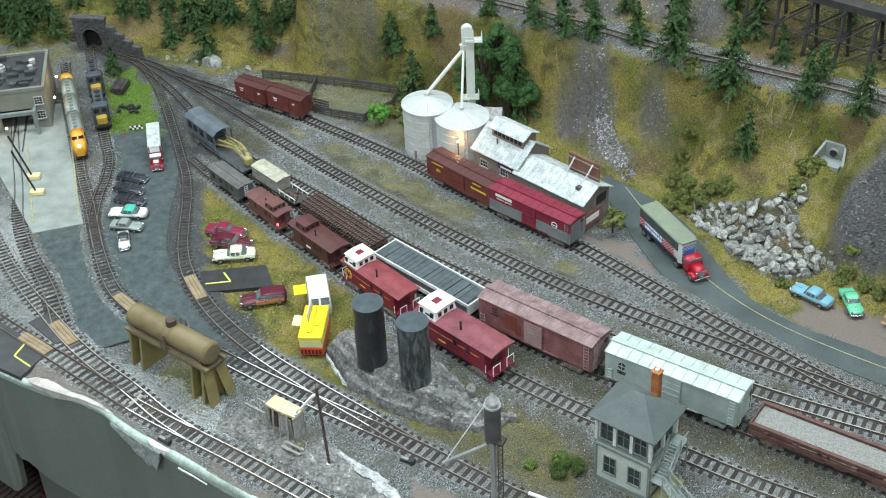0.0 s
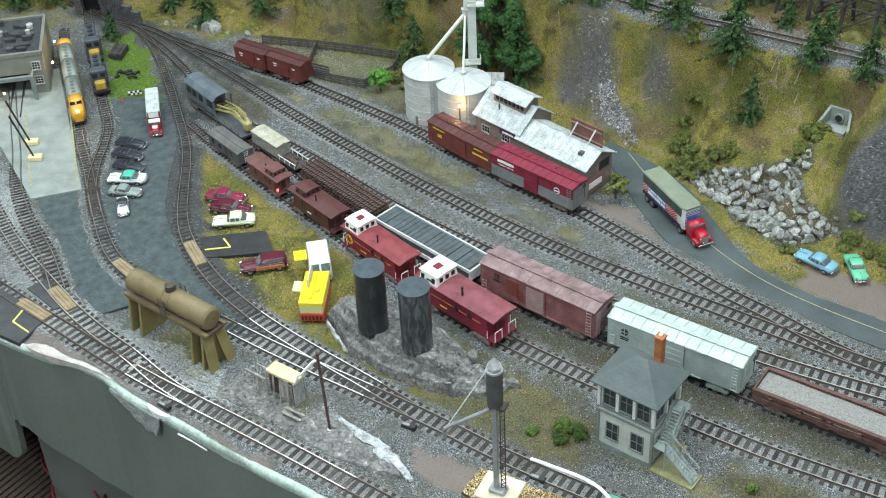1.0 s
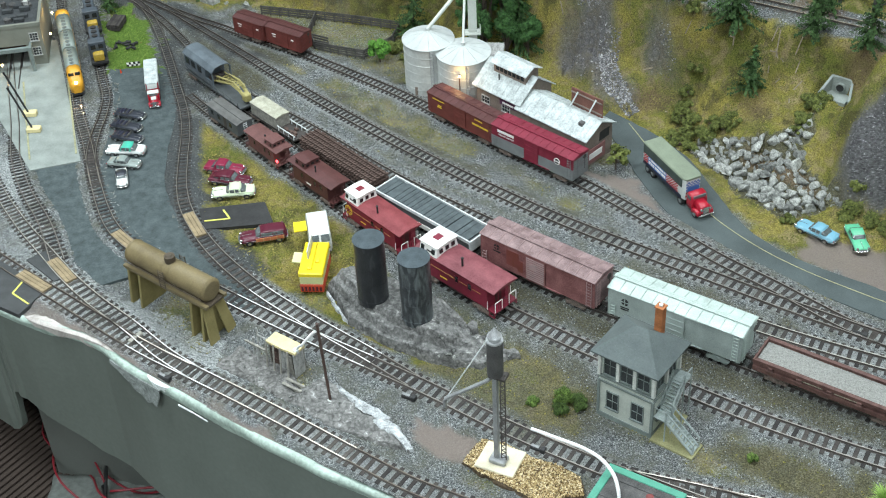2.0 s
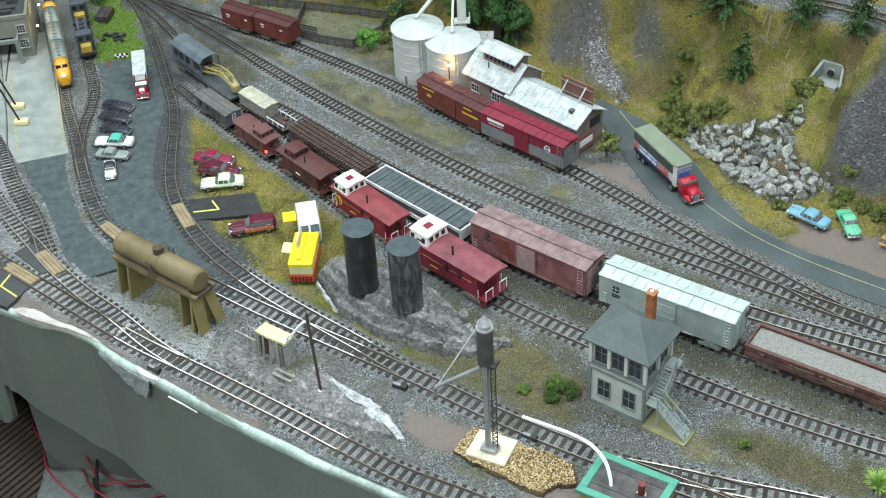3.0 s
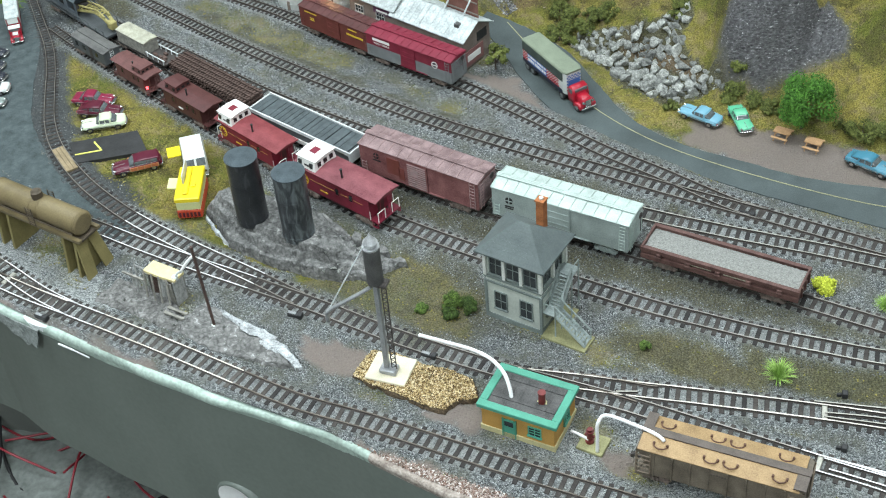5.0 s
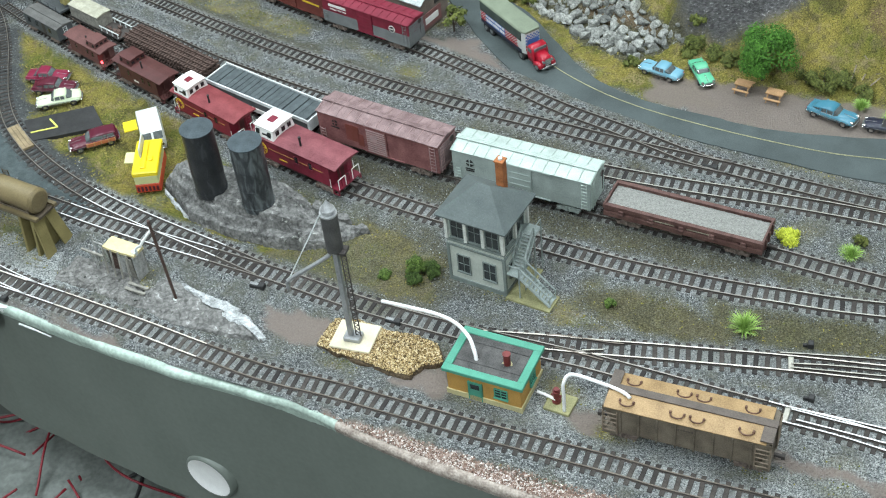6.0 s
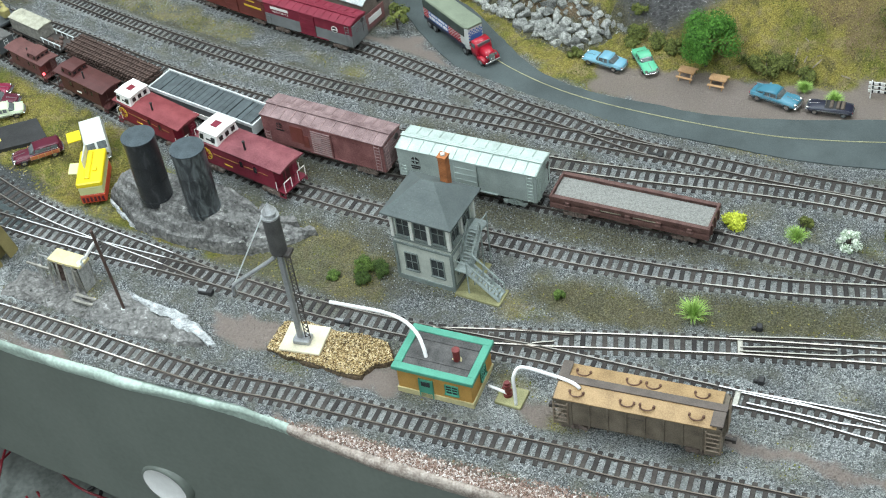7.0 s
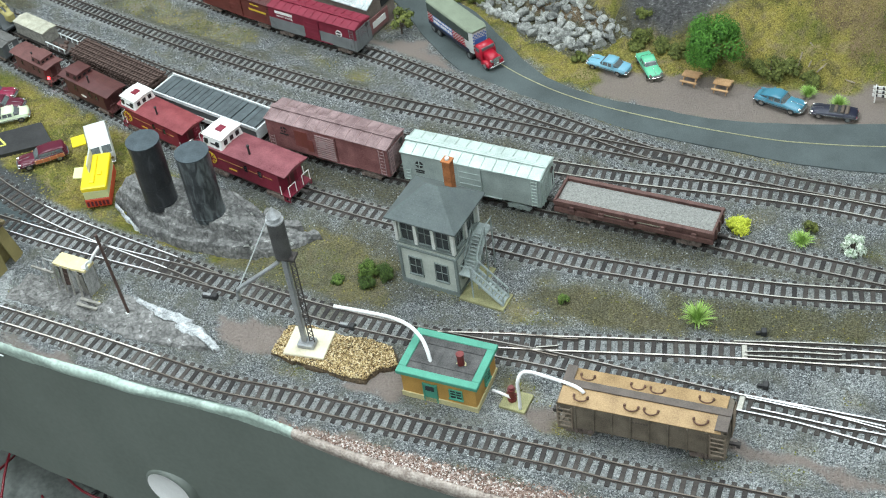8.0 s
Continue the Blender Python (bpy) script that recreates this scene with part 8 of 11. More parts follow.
def streamliner():
    """Two silver units behind a yellow-nosed cab unit."""
    t = thing("diesel_locomotive", Matrix.Translation((-.4775, 1.560, RAILTOP)) @ Matrix.Rotation(radians(-74), 4, "Z"), "silver streamlined diesel with yellow nose and lit headlight", "locomotive")
    W, z0, z1 = .0098, .0045, .0305
    def section(w, top):
        return ((-w, z0), (w, z0), (w, z0 + (top - z0) * .72), (w * .82, z0 + (top - z0) * .90), (w * .42, top), (-w * .42, top), (-w * .82, z0 + (top - z0) * .90), (-w, z0 + (top - z0) * .72))
    def loft(secs):
        bm = B()
        rings = [[bm.verts.new((x, y, z)) for y, z in section(w, top)] for x, w, top in secs]
        for a, b in zip(rings, rings[1:]):
            for i in range(8):
                bm.faces.new((a[i], a[(i + 1) % 8], b[(i + 1) % 8], b[i])).smooth = True
        bm.faces.new(rings[0]), bm.faces.new(rings[-1][::-1])
        bmesh.ops.recalc_face_normals(bm, faces=bm.faces)
        return bm
    nose = part("nose", loft([(-.024, W, z1), (-.012, W, z1), (-.0085, W * .98, z1 - .0015), (-.006, W * .96, z1 - .0075), (.001, W * .9, z1 - .0095), (.0045, W * .72, z1 - .0125), (.006, W * .5, z1 - .016)]), M["locoyellow"], t, "orange-yellow nose")
    for s in (-1, 1):
        part("windscreen", box(B(), -.0085, s * .0042 - .0034, z1 - .0065, -.0062, s * .0042 + .0034, z1 - .0028), M["glass_dark"], nose)
        part("side_window", box(B(), -.0165, s * W - .0004, z1 - .0075, -.0115, s * W + .0004, z1 - .0035), M["glass_dark"], nose)
    hl = B()
    rod(hl, (.0030, 0, z1 - .0115), (.0052, 0, z1 - .0122), .0021, 12)
    part("headlight", hl, M["lampwarm"], nose, "lit headlight")
    for i, (a, b) in enumerate(((-.0245, -.071), (-.075, -.122), (-.126, -.172))):
        un = part("body", loft([(b, W, z1), (a, W, z1)]), M["locosilver"], t)
        for k in range(5):
            x = b + (a - b) * (k + .5) / 5
            part("roof_fan", cyl(B(), x, 0, z1 - .0003, z1 + .0008, .0030, n=12), M["locogrey"], un)
        for s in (-1, 1):
            part("side_stripe", box(B(), b + .001, s * W - .0003, z0 + .008, a - .001, s * W + .0003, z0 + .011), M["locoyellow"], un)
        for x in (a - .010, b + .010):
            w = B()
            box(w, x - .008, -.0085, .0008, x + .008, .0085, z0)
            part("truck", w, M["black"], un)
    part("rear_cab", loft([(-.172, W, z1), (-.186, W, z1), (-.190, W * .96, z1 - .006), (-.198, W * .8, z1 - .011)]), M["locoyellow"], t, "orange-yellow rear cab")
    part("pilot", box(B(), -.004, -.008, .0004, .0058, .008, .0055, bevel=.001), M["black"], t)
    return t


M["locosilver"] = mat("dull_green_silver", (0.20, 0.235, 0.21), 0.5, 0.15, vary=0.2, scale=70)
M["locogrey"] = mat("dark_roof_grey", (0.10, 0.115, 0.105), 0.6, vary=0.3, scale=90)
M["locoyellow"] = mat("orange_yellow_loco_paint", (0.62, 0.30, 0.02), 0.4, vary=0.1)
streamliner()
d = bpy.data.lights.new("headlight_glow", "SPOT")
d.energy, d.color, d.spot_size, d.shadow_soft_size = .05, (1.0, .72, .35), radians(70), .002
lo = new("headlight_glow", d)
lo.matrix_world = look((-.4755, 1.549, .024), (-.450, 1.45, .0))


def road_switcher(x, y, rz, label):
    t = thing("diesel_switcher", Matrix.Translation((x, y, RAILTOP)) @ Matrix.Rotation(radians(rz), 4, "Z"), label, "locomotive", "dark diesels on the service track")
    t.scale = (1.22,) * 3
    part("frame", box(B(), -.030, -.0095, .0045, .030, .0095, .0070), M["black"], t)
    part("hood", box(B(), -.028, -.0060, .0070, .010, .0060, .0225, bevel=.0012), M["blueloco"], t)
    cab = part("cab", box(B(), .0100, -.0090, .0070, .0200, .0090, .0270, bevel=.0010), M["blueloco"], t)
    part("cab_front", box(B(), .0200, -.0080, .0085, .0206, .0080, .0180), M["blueloco"], cab)
    for s in (-1, 1):
        part("cab_window", box(B(), .0202, s * .0042 - .0026, .0185, .0208, s * .0042 + .0026, .0235), M["glass_dark"], cab)
    part("nose", box(B(), .0206, -.0060, .0070, .0290, .0060, .0165, bevel=.0012), M["locodull"], t)
    for k in range(3):
        part("roof_fan", cyl(B(), -.022 + k * .010, 0, .0222, .0240, .0032, n=12), M["black"], t)
    for x_ in (-.018, .018):
        part("truck", box(B(), x_ - .009, -.0085, .0006, x_ + .009, .0085, .0045, bevel=.0006), M["black"], t)
    return t


M["locodull"] = mat("grimy_yellow_paint", (0.30, 0.20, 0.02), 0.6, vary=0.45, scale=160)
M["blueloco"] = mat("faded_dark_blue_paint", (0.052, 0.066, 0.080), 0.6, vary=0.3, scale=60)
road_switcher(-.4675, 1.660, -75, "dark blue road switcher with yellow front")
road_switcher(-.4910, 1.748, -75, "dark blue road switcher coupled behind the yellow-fronted one")

# ---- cattle pens ----
M["fence"] = mat("grey_weathered_fence_wood", (0.062, 0.058, 0.052), 0.9, vary=0.35, scale=90)
PEN = [(-.250, 1.762), (-.170, 1.738), (-.105, 1.716), (-.050, 1.694), (-.062, 1.655), (-.100, 1.622), (-.135, 1.636), (-.168, 1.652), (-.178, 1.690), (-.170, 1.738)]
fence = thing("stock_fence", Matrix.Identity(4), "grey board fence round the stock pens", "fence")
post = box(B(), -.0010, -.0010, -.004, .0010, .0010, .0145)
post_mesh = bpy.data.meshes.new("post")
post.to_mesh(post_mesh)
post.free()
post_mesh.materials.append(M["fence"])
for (ax, ay), (bx, by) in zip(PEN, PEN[1:]):
    a, b = Vector((ax, ay, ground_z(ax, ay))), Vector((bx, by, ground_z(bx, by)))
    n = max(2, round((b - a).length / .014))
    for k in range(n):
        p = new("post", post_mesh)
        p.parent = fence
        p.location = a.lerp(b, k / n)
    m = Matrix.Translation(a) @ (b - a).to_track_quat("X", "Z").to_matrix().to_4x4()
    for z in (.0025, .0060, .0095, .0125):
        q = part("rail", box(B(), 0, -.0006, z, (b - a).length, .0006, z + .0021), M["fence"], fence)
        q.matrix_local = m
t = thing("loading_chute", at_corner(-.182, 1.668, -30), "dark slatted cattle loading chute", "chute")
for y in (0, .012):
    for z in (.002, .006, .010):
        part("slat", box(B(), 0, y, z, .030, y + .0010, z + .0026), M["fence"], t)
part("ramp", box(B(), 0, .001, .001, .030, .012, .003), M["fence"], t)

# ---- tunnel portal, trestle, culvert ----


def portal():
    t = thing("tunnel_portal", at_corner(-.515, 1.874, -12) @ Matrix.Scale(.90, 4), "dark stone tunnel portal with stepped wing wall", "tunnel portal")
    w, h = .0165, .046
    pts = [(-.030, 0), (-w, 0), (-w, .026)] + [(w * math.cos(a), .026 + .018 * math.sin(a)) for a in [math.pi - math.pi * k / 12 for k in range(1, 12)]] + [(w, .026), (w, 0), (.026, 0), (.026, .060), (-.030, .060)]
    b = B()
    f = [b.verts.new((x, -.004, z)) for x, z in pts]
    g = [b.verts.new((x, .006, z)) for x, z in pts]
    n = len(pts)
    b.faces.new(f), b.faces.new(g[::-1])
    for i in range(n):
        b.faces.new((f[i], f[(i + 1) % n], g[(i + 1) % n], g[i]))
    bmesh.ops.recalc_face_normals(b, faces=b.faces)
    part("portal_wall", b, M["stone"], t)
    part("coping", box(B(), -.033, -.006, .060, .028, .008, .0645), M["stone"], t)
    # Shallow box, painted black in place of the tunnel's dark depth
    bore = box(B(), -w - .002, .0065, -.002, w + .002, .0105, .048)
    bmesh.ops.delete(bore, geom=[f for f in bore.faces if f.calc_center_median().y < .007], context="FACES")
    part("bore", bore, M["bore_dark"], t, "pitch dark tunnel bore")
    rng = random.Random(3)
    for k in range(9):
        a = math.pi * (k + .5) / 9
        s = part("arch_stone", box(B(), -.0024, -.0016, 0, .0024, .0010, .006), M["stone"], t)
        s.matrix_local = Matrix.Translation((w * math.cos(a), -.0045, .026 + .018 * math.sin(a))) @ Matrix.Rotation(math.pi / 2 - a, 4, "Y")
    for k in range(40):
        x, z = rng.choice((rng.uniform(-.029, -.021), rng.uniform(.019, .024), rng.uniform(-.026, .022))), rng.uniform(.002, .058)
        if abs(x) < .02 and z < .047:
            z = rng.uniform(.050, .057)
        part("wall_stone", box(B(), x - .0028, -.0052, z - .0014, x + .0028, -.0038, z + .0014, bevel=.0004), M["stone"], t)
    x0 = .026
    for k, hh in enumerate((.050, .041, .032, .025)):
        m = Matrix.Translation((x0 + k * .0165, -.003 - k * .006, 0)) @ Matrix.Rotation(radians(-20), 4, "Z")
        s = part("wing_wall", box(B(), 0, 0, -.002, .0175, .008, hh, bevel=.0006), M["stone"], t)
        s.matrix_local = m
        for j in range(int(hh / .0042)):
            for i in range(3):
                c = part("wall_stone", box(B(), .001 + i * .0056 + (j % 2) * .0012, -.0009, .001 + j * .0042, .0054 + i * .0056 + (j % 2) * .0010, .0004, .0044 + j * .0042), M["stone"], s)
    return t


# Near-black colour stands for the darkness inside the tunnel
M["bore_dark"] = mat("black_tunnel_shade", (0.004, 0.004, 0.004), 0.95, vary=0.3)
M["stone"] = mat("dark_cut_stone", (0.036, 0.037, 0.039), 0.9, vary=0.6, scale=260, fine=900, bump=0.9, depth=0.0012, col2=(0.14, 0.14, 0.138))
portal()


def trestle():
    t = thing("timber_trestle", Matrix.Translation((.505, 1.514, 0)) @ Matrix.Rotation(radians(-40), 4, "Z"), "grey-brown timber trestle across the ravine", "trestle")
    part("deck", box(B(), -.14, -.009, .204, .16, .009, .2065), M["trestlewood"], t)
    for s in (-1, 1):
        part("stringer", box(B(), -.14, s * .007 - .0015, .197, .16, s * .007 + .0015, .204), M["trestlewood"], t)
    for k in range(7):
        x = -.12 + k * .043
        for s in (-1, 1):
            q = B()
            rod(q, (x, s * .024, .10), (x, s * .007, .198), .0026, 6)
            part("bent_leg", q, M["trestlewood"], t)
        for z in (.125, .155, .192):
            w = .008 + .014 * (.198 - z) / .098
            part("bent_sill", box(B(), x - .0015, -w - .004, z, x + .0015, w + .004, z + .003), M["trestlewood"], t)
        if k < 6:
            for s in (-1, 1):
                for z0, z1 in ((.157, .192), (.127, .157)):
                    q = B()
                    w0, w1 = .008 + .014 * (.198 - z0) / .098, .008 + .014 * (.198 - z1) / .098
                    rod(q, (x, s * (w0 + .002), z0), (x + .043, s * (w1 + .002), z1), .0013, 5)
                    part("brace", q, M["trestlewood"], t)
                q = B()
                rod(q, (x, s * .0145, .156), (x + .043, s * .0145, .156), .0013, 5)
                part("girt", q, M["trestlewood"], t)
    return t


# Grey-brown timber, darkened to hold the ravine's shade in its colour
M["trestlewood"] = mat("shade_darkened_timber", (0.030, 0.028, 0.026), 0.9, vary=0.35, scale=90)
trestle()


def culvert():
    t = thing("culvert", Matrix.Translation((.474, 1.371, .0640)) @ Matrix.Rotation(radians(-38), 4, "Z") @ Matrix.Scale(.78, 4), "pale concrete culvert headwall with dark pipe mouth", "culvert")
    part("headwall", box(B(), -.018, .004, -.01, .018, .009, .030, bevel=.0008), M["concrete"], t)
    c = B()
    cyl(c, 0, 0, 0, .005, .0072, n=20, m=Matrix.Translation((0, .0045, .015)) @ Matrix.Rotation(radians(90), 4, "X"))
    part("pipe_ring", c, M["concrete"], t)
    # Flat black disc painted for the shade inside the pipe
    c = B()
    cyl(c, 0, 0, 0, .001, .0058, n=20, m=Matrix.Translation((0, -.0005, .015)) @ Matrix.Rotation(radians(90), 4, "X"))
    part("pipe_mouth", c, M["black"], t)
    for s in (-1, 1):
        b = B()
        vs = [b.verts.new(v) for v in ((s * .014, .005, -.01), (s * .018, .005, -.01), (s * .026, -.022, -.01), (s * .022, -.022, -.01), (s * .014, .005, .030), (s * .018, .005, .030), (s * .026, -.022, .010), (s * .022, -.022, .010))]
        for f in ((0, 1, 2, 3), (4, 5, 6, 7), (0, 1, 5, 4), (1, 2, 6, 5), (2, 3, 7, 6), (3, 0, 4, 7)):
            b.faces.new([vs[i] for i in f])
        bmesh.ops.recalc_face_normals(b, faces=b.faces)
        part("wing_wall", b, M["concrete"], t)
    part("apron", box(B(), -.018, -.022, -.008, .018, .004, .0045), M["concrete"], t)
    return t


culvert()

# ---- trees, bushes, boulders ----


def leaf_material(name, dark, light):
    m = bpy.data.materials.new(name)
    m.use_nodes = True
    nt = m.node_tree
    b = nt.nodes["Principled BSDF"]
    g = nt.nodes.new("ShaderNodeNewGeometry")
    n = nt.nodes.new("ShaderNodeTexNoise")
    n.inputs["Scale"].default_value = 110
    nt.links.new(g.outputs["Position"], n.inputs["Vector"])
    add = nt.nodes.new("ShaderNodeMath")
    add.operation = "MULTIPLY_ADD"
    add.inputs[1].default_value = 0.6
    nt.links.new(g.outputs["Random Per Island"], add.inputs[0])
    h = nt.nodes.new("ShaderNodeMath")
    h.operation = "MULTIPLY"
    h.inputs[1].default_value = 0.5
    nt.links.new(n.outputs["Fac"], h.inputs[0])
    nt.links.new(h.outputs[0], add.inputs[2])
    r = nt.nodes.new("ShaderNodeValToRGB")
    r.color_ramp.elements[0].position, r.color_ramp.elements[1].position = 0.15, 0.85
    r.color_ramp.elements[0].color, r.color_ramp.elements[1].color = rgb(dark), rgb(light)
    nt.links.new(add.outputs[0], r.inputs[0])
    nt.links.new(r.outputs[0], b.inputs["Base Color"])
    b.inputs["Roughness"].default_value = 0.85
    b.inputs["Specular IOR Level"].default_value = 0.25
    return m


M["needle"] = leaf_material("dark_conifer_green", (0.007, 0.019, 0.006), (0.066, 0.126, 0.040))
M["leaf"] = leaf_material("deep_leaf_green", (0.009, 0.030, 0.009), (0.070, 0.160, 0.045))
M["bright"] = leaf_material("bright_leaf_green", (0.025, 0.075, 0.012), (0.13, 0.31, 0.045))
M["roadtree"] = leaf_material("fresh_tree_green", (0.018, 0.055, 0.010), (0.10, 0.25, 0.035))
M["brush"] = leaf_material("olive_brush", (0.025, 0.038, 0.010), (0.17, 0.19, 0.05))
M["darkshrub"] = leaf_material("dark_green_shrub", (0.014, 0.028, 0.008), (0.085, 0.135, 0.032))
M["shrub"] = leaf_material("mid_green_shrub", (0.020, 0.040, 0.010), (0.15, 0.23, 0.05))
M["lime"] = leaf_material("lime_tuft_green", (0.17, 0.30, 0.05), (0.42, 0.60, 0.17))
M["yellowflower"] = leaf_material("yellow_green_flower_foam", (0.28, 0.33, 0.02), (0.75, 0.80, 0.10))
M["whiteflower"] = leaf_material("white_blossom_and_green", (0.10, 0.22, 0.06), (0.80, 0.85, 0.75))
M["bark"] = mat("brown_grey_bark", (0.065, 0.048, 0.035), 0.9, vary=0.4, scale=200)
M["deadwood"] = mat("bleached_dead_wood", (0.25, 0.205, 0.145), 0.9, vary=0.5, scale=150)


def leaf(verts, faces, p, d, size, rng):
    """One small leaf or tuft: a bent pair of triangles at p, roughly facing d."""
    u = d.cross(Vector((rng.uniform(-1, 1), rng.uniform(-1, 1), rng.uniform(-1, 1))))
    if u.length < 1e-5:
        return
    u.normalize()
    v = d.cross(u).normalized()
    i = len(verts)
    w = size * rng.uniform(.6, 1.3)
    verts += [p + u * w, p + v * w * .8 + d * w * .35, p - u * w, p - v * w * .8 - d * w * .2]
    faces += [(i, i + 1, i + 2), (i, i + 2, i + 3)]


def cloud(name, verts, faces, material, parent):
    me = bpy.data.meshes.new(name)
    me.from_pydata([tuple(v) for v in verts], [], faces)
    me.materials.append(material)
    ob = new(name, me)
    ob.parent = parent
    return ob


def conifer(x, y, h, seed, label, lean=0.0):
    rng = random.Random(seed)
    t = thing("conifer", Matrix.Translation((x, y, ground_z(x, y) - .001)) @ pose(0, 0, 0, rng.uniform(-4, 4), rng.uniform(-4, 4), rng.uniform(0, 360)), label, "tree", "hillside conifers")
    b = B()
    cyl(b, 0, 0, -.004, h * .95, max(.0012, h * .022), .0003, n=7)
    part("trunk", b, M["bark"], t)
    verts, faces = [], []
    n = int(50 + h * 900)
    bare = rng.uniform(.06, .20)
    for k in range(n):
        f = bare + (1 - bare) * (k + rng.random()) / n
        reach = h * .43 * (1 - f) ** .80 * rng.uniform(.45, 1.10) + .0012
        a = rng.uniform(0, 2 * math.pi)
        tip = Vector((math.cos(a) * reach, math.sin(a) * reach, h * f - reach * .28))
        root = Vector((0, 0, h * f))
        m = max(3, int(reach / .0013))
        for j in range(m):
            q = root.lerp(tip, (j + .6) / m)
            for _ in range(3):
                o = Vector((rng.gauss(0, .0011), rng.gauss(0, .0011), rng.gauss(0, .0008)))
                d = (Vector((math.cos(a), math.sin(a), .7)) + Vector((rng.uniform(-.6, .6), rng.uniform(-.6, .6), rng.uniform(-.3, .5)))).normalized()
                leaf(verts, faces, q + o, d, .00135, rng)
    cloud("crown", verts, faces, M["needle"], t)
    return t


def broadleaf(x, y, h, r, seed, label, material, clumps=14, leaves=110, trunk=.35, category="tree", name="tree", group="", size=.0022):
    rng = random.Random(seed)
    t = thing(name, Matrix.Translation((x, y, ground_z(x, y) - .001)), label, category, group)
    b = B()
    rod(b, (0, 0, -.003), (0, 0, h * .62), max(.001, h * .03), 7)
    verts, faces = [], []
    for k in range(clumps):
        a, e = rng.uniform(0, 2 * math.pi), rng.uniform(-.35, 1.0)
        c = Vector((math.cos(a) * r * math.sqrt(max(0, 1 - e * e)) * .72, math.sin(a) * r * math.sqrt(max(0, 1 - e * e)) * .72, h * trunk + (h - h * trunk) * (.5 + .42 * e)))
        if k % 2 == 0:
            rod(b, (0, 0, h * trunk * .8), c, max(.0005, h * .010), 5)
        cr = r * rng.uniform(.22, .48)
        c.x, c.y = c.x * (grow := rng.uniform(.75, 1.22)), c.y * grow
        for _ in range(leaves):
            d = Vector((rng.gauss(0, 1), rng.gauss(0, 1), rng.gauss(0, 1)))
            d.normalize()
            p = c + d * cr * rng.uniform(.55, 1.08)
            leaf(verts, faces, p, (d + Vector((0, 0, .4))).normalized(), size, rng)
    part("trunk", b, M["bark"], t)
    cloud("crown", verts, faces, material, t)
    return t


CONIFERS = [(0.08, 1.671, 0.048), (0.138, 1.631, 0.067), (0.174, 1.601, 0.071), (0.211, 1.586, 0.065), (0.268, 1.577, 0.06), (0.302, 1.506, 0.103), (0.328, 1.616, 0.072), (0.362, 1.457, 0.113), (0.373, 1.403, 0.066), (0.419, 1.573, 0.067), (0.439, 1.509, 0.055), (0.448, 1.411, 0.07), (0.477, 1.46, 0.051), (0.501, 1.378, 0.067), (0.395, 1.609, 0.049), (0.267, 1.676, 0.045), (0.114, 1.616, 0.1), (0.529, 1.56, 0.053), (-0.66, 1.94, 0.056), (-0.633, 1.913, 0.059), (-0.584, 1.918, 0.074), (-0.615, 1.967, 0.052), (-0.476, 1.934, 0.042), (-0.445, 1.922, 0.044), (-0.475, 1.796, 0.047), (-0.393, 1.868, 0.048), (-0.403, 1.92, 0.048), (-0.34, 1.831, 0.057), (-0.373, 1.89, 0.056), (-0.355, 1.882, 0.061), (-0.33, 1.894, 0.054), (-0.315, 1.898, 0.052), (-0.301, 1.883, 0.052), (-0.261, 1.869, 0.059), (-0.255, 1.831, 0.056), (-0.228, 1.872, 0.048), (-0.676, 1.972, 0.048), (-0.631, 1.962, 0.056), (-0.56, 1.973, 0.036), (-0.058, 1.723, 0.072), (-0.033, 1.673, 0.085), (0.001, 1.703, 0.045), (-.11, 1.775, .056), (-.15, 1.79, .052), (-.18, 1.80, .06), (-.20, 1.87, .06), (.05, 1.75, .055), (.22, 1.70, .05), (.36, 1.66, .055), (.46, 1.62, .06), (.60, 1.50, .06), (-.09, 1.83, .06), (-.52, 1.985, .05)]
fr = random.Random(404)
for _ in range(400):
    x, y = fr.uniform(-.72, .02), fr.uniform(1.84, 2.10)
    if foot_distance(np.array([x]), np.array([y]))[0] > .055 and all((x - a) ** 2 + (y - b) ** 2 > .026 ** 2 for a, b, c in CONIFERS) and abs(x + .515) > .035 and len(CONIFERS) < 88:
        CONIFERS.append((x, y, fr.uniform(.042, .068)))
for i, (x, y, h) in enumerate(CONIFERS):
    h *= 1.32 if x < -.19 and y > 1.80 else 1.0
    conifer(x, y, h, 100 + i, "tall dark green conifer on the hillside" if h > .062 else "dark green conifer on the hillside")
for i, (x, y, h, r) in enumerate(((.046, 1.640, .088, .020), (.066, 1.632, .118, .021), (.090, 1.640, .096, .019), (.106, 1.622, .112, .021), (.122, 1.604, .062, .019), (.060, 1.612, .066, .018), (.094, 1.606, .074, .018))):
    broadleaf(x, y, h, r, 300 + i, "deep green leafy tree behind the silos", M["leaf"], 20, 300, .22, group="trees behind the silos", size=.0013)
broadleaf(-.078, 1.612, .034, .015, 330, "small bright green tree by the stock pens", M["bright"], 14, 110, .25)
broadleaf(.206, 1.335, .032, .017, 331, "small sparse olive tree beside the freight shed", M["brush"], 12, 45, .35)
broadleaf(.512, 1.150, .063, .034, 332, "green roadside tree over the picnic tables", M["roadtree"], 17, 720, .20, size=.0011)
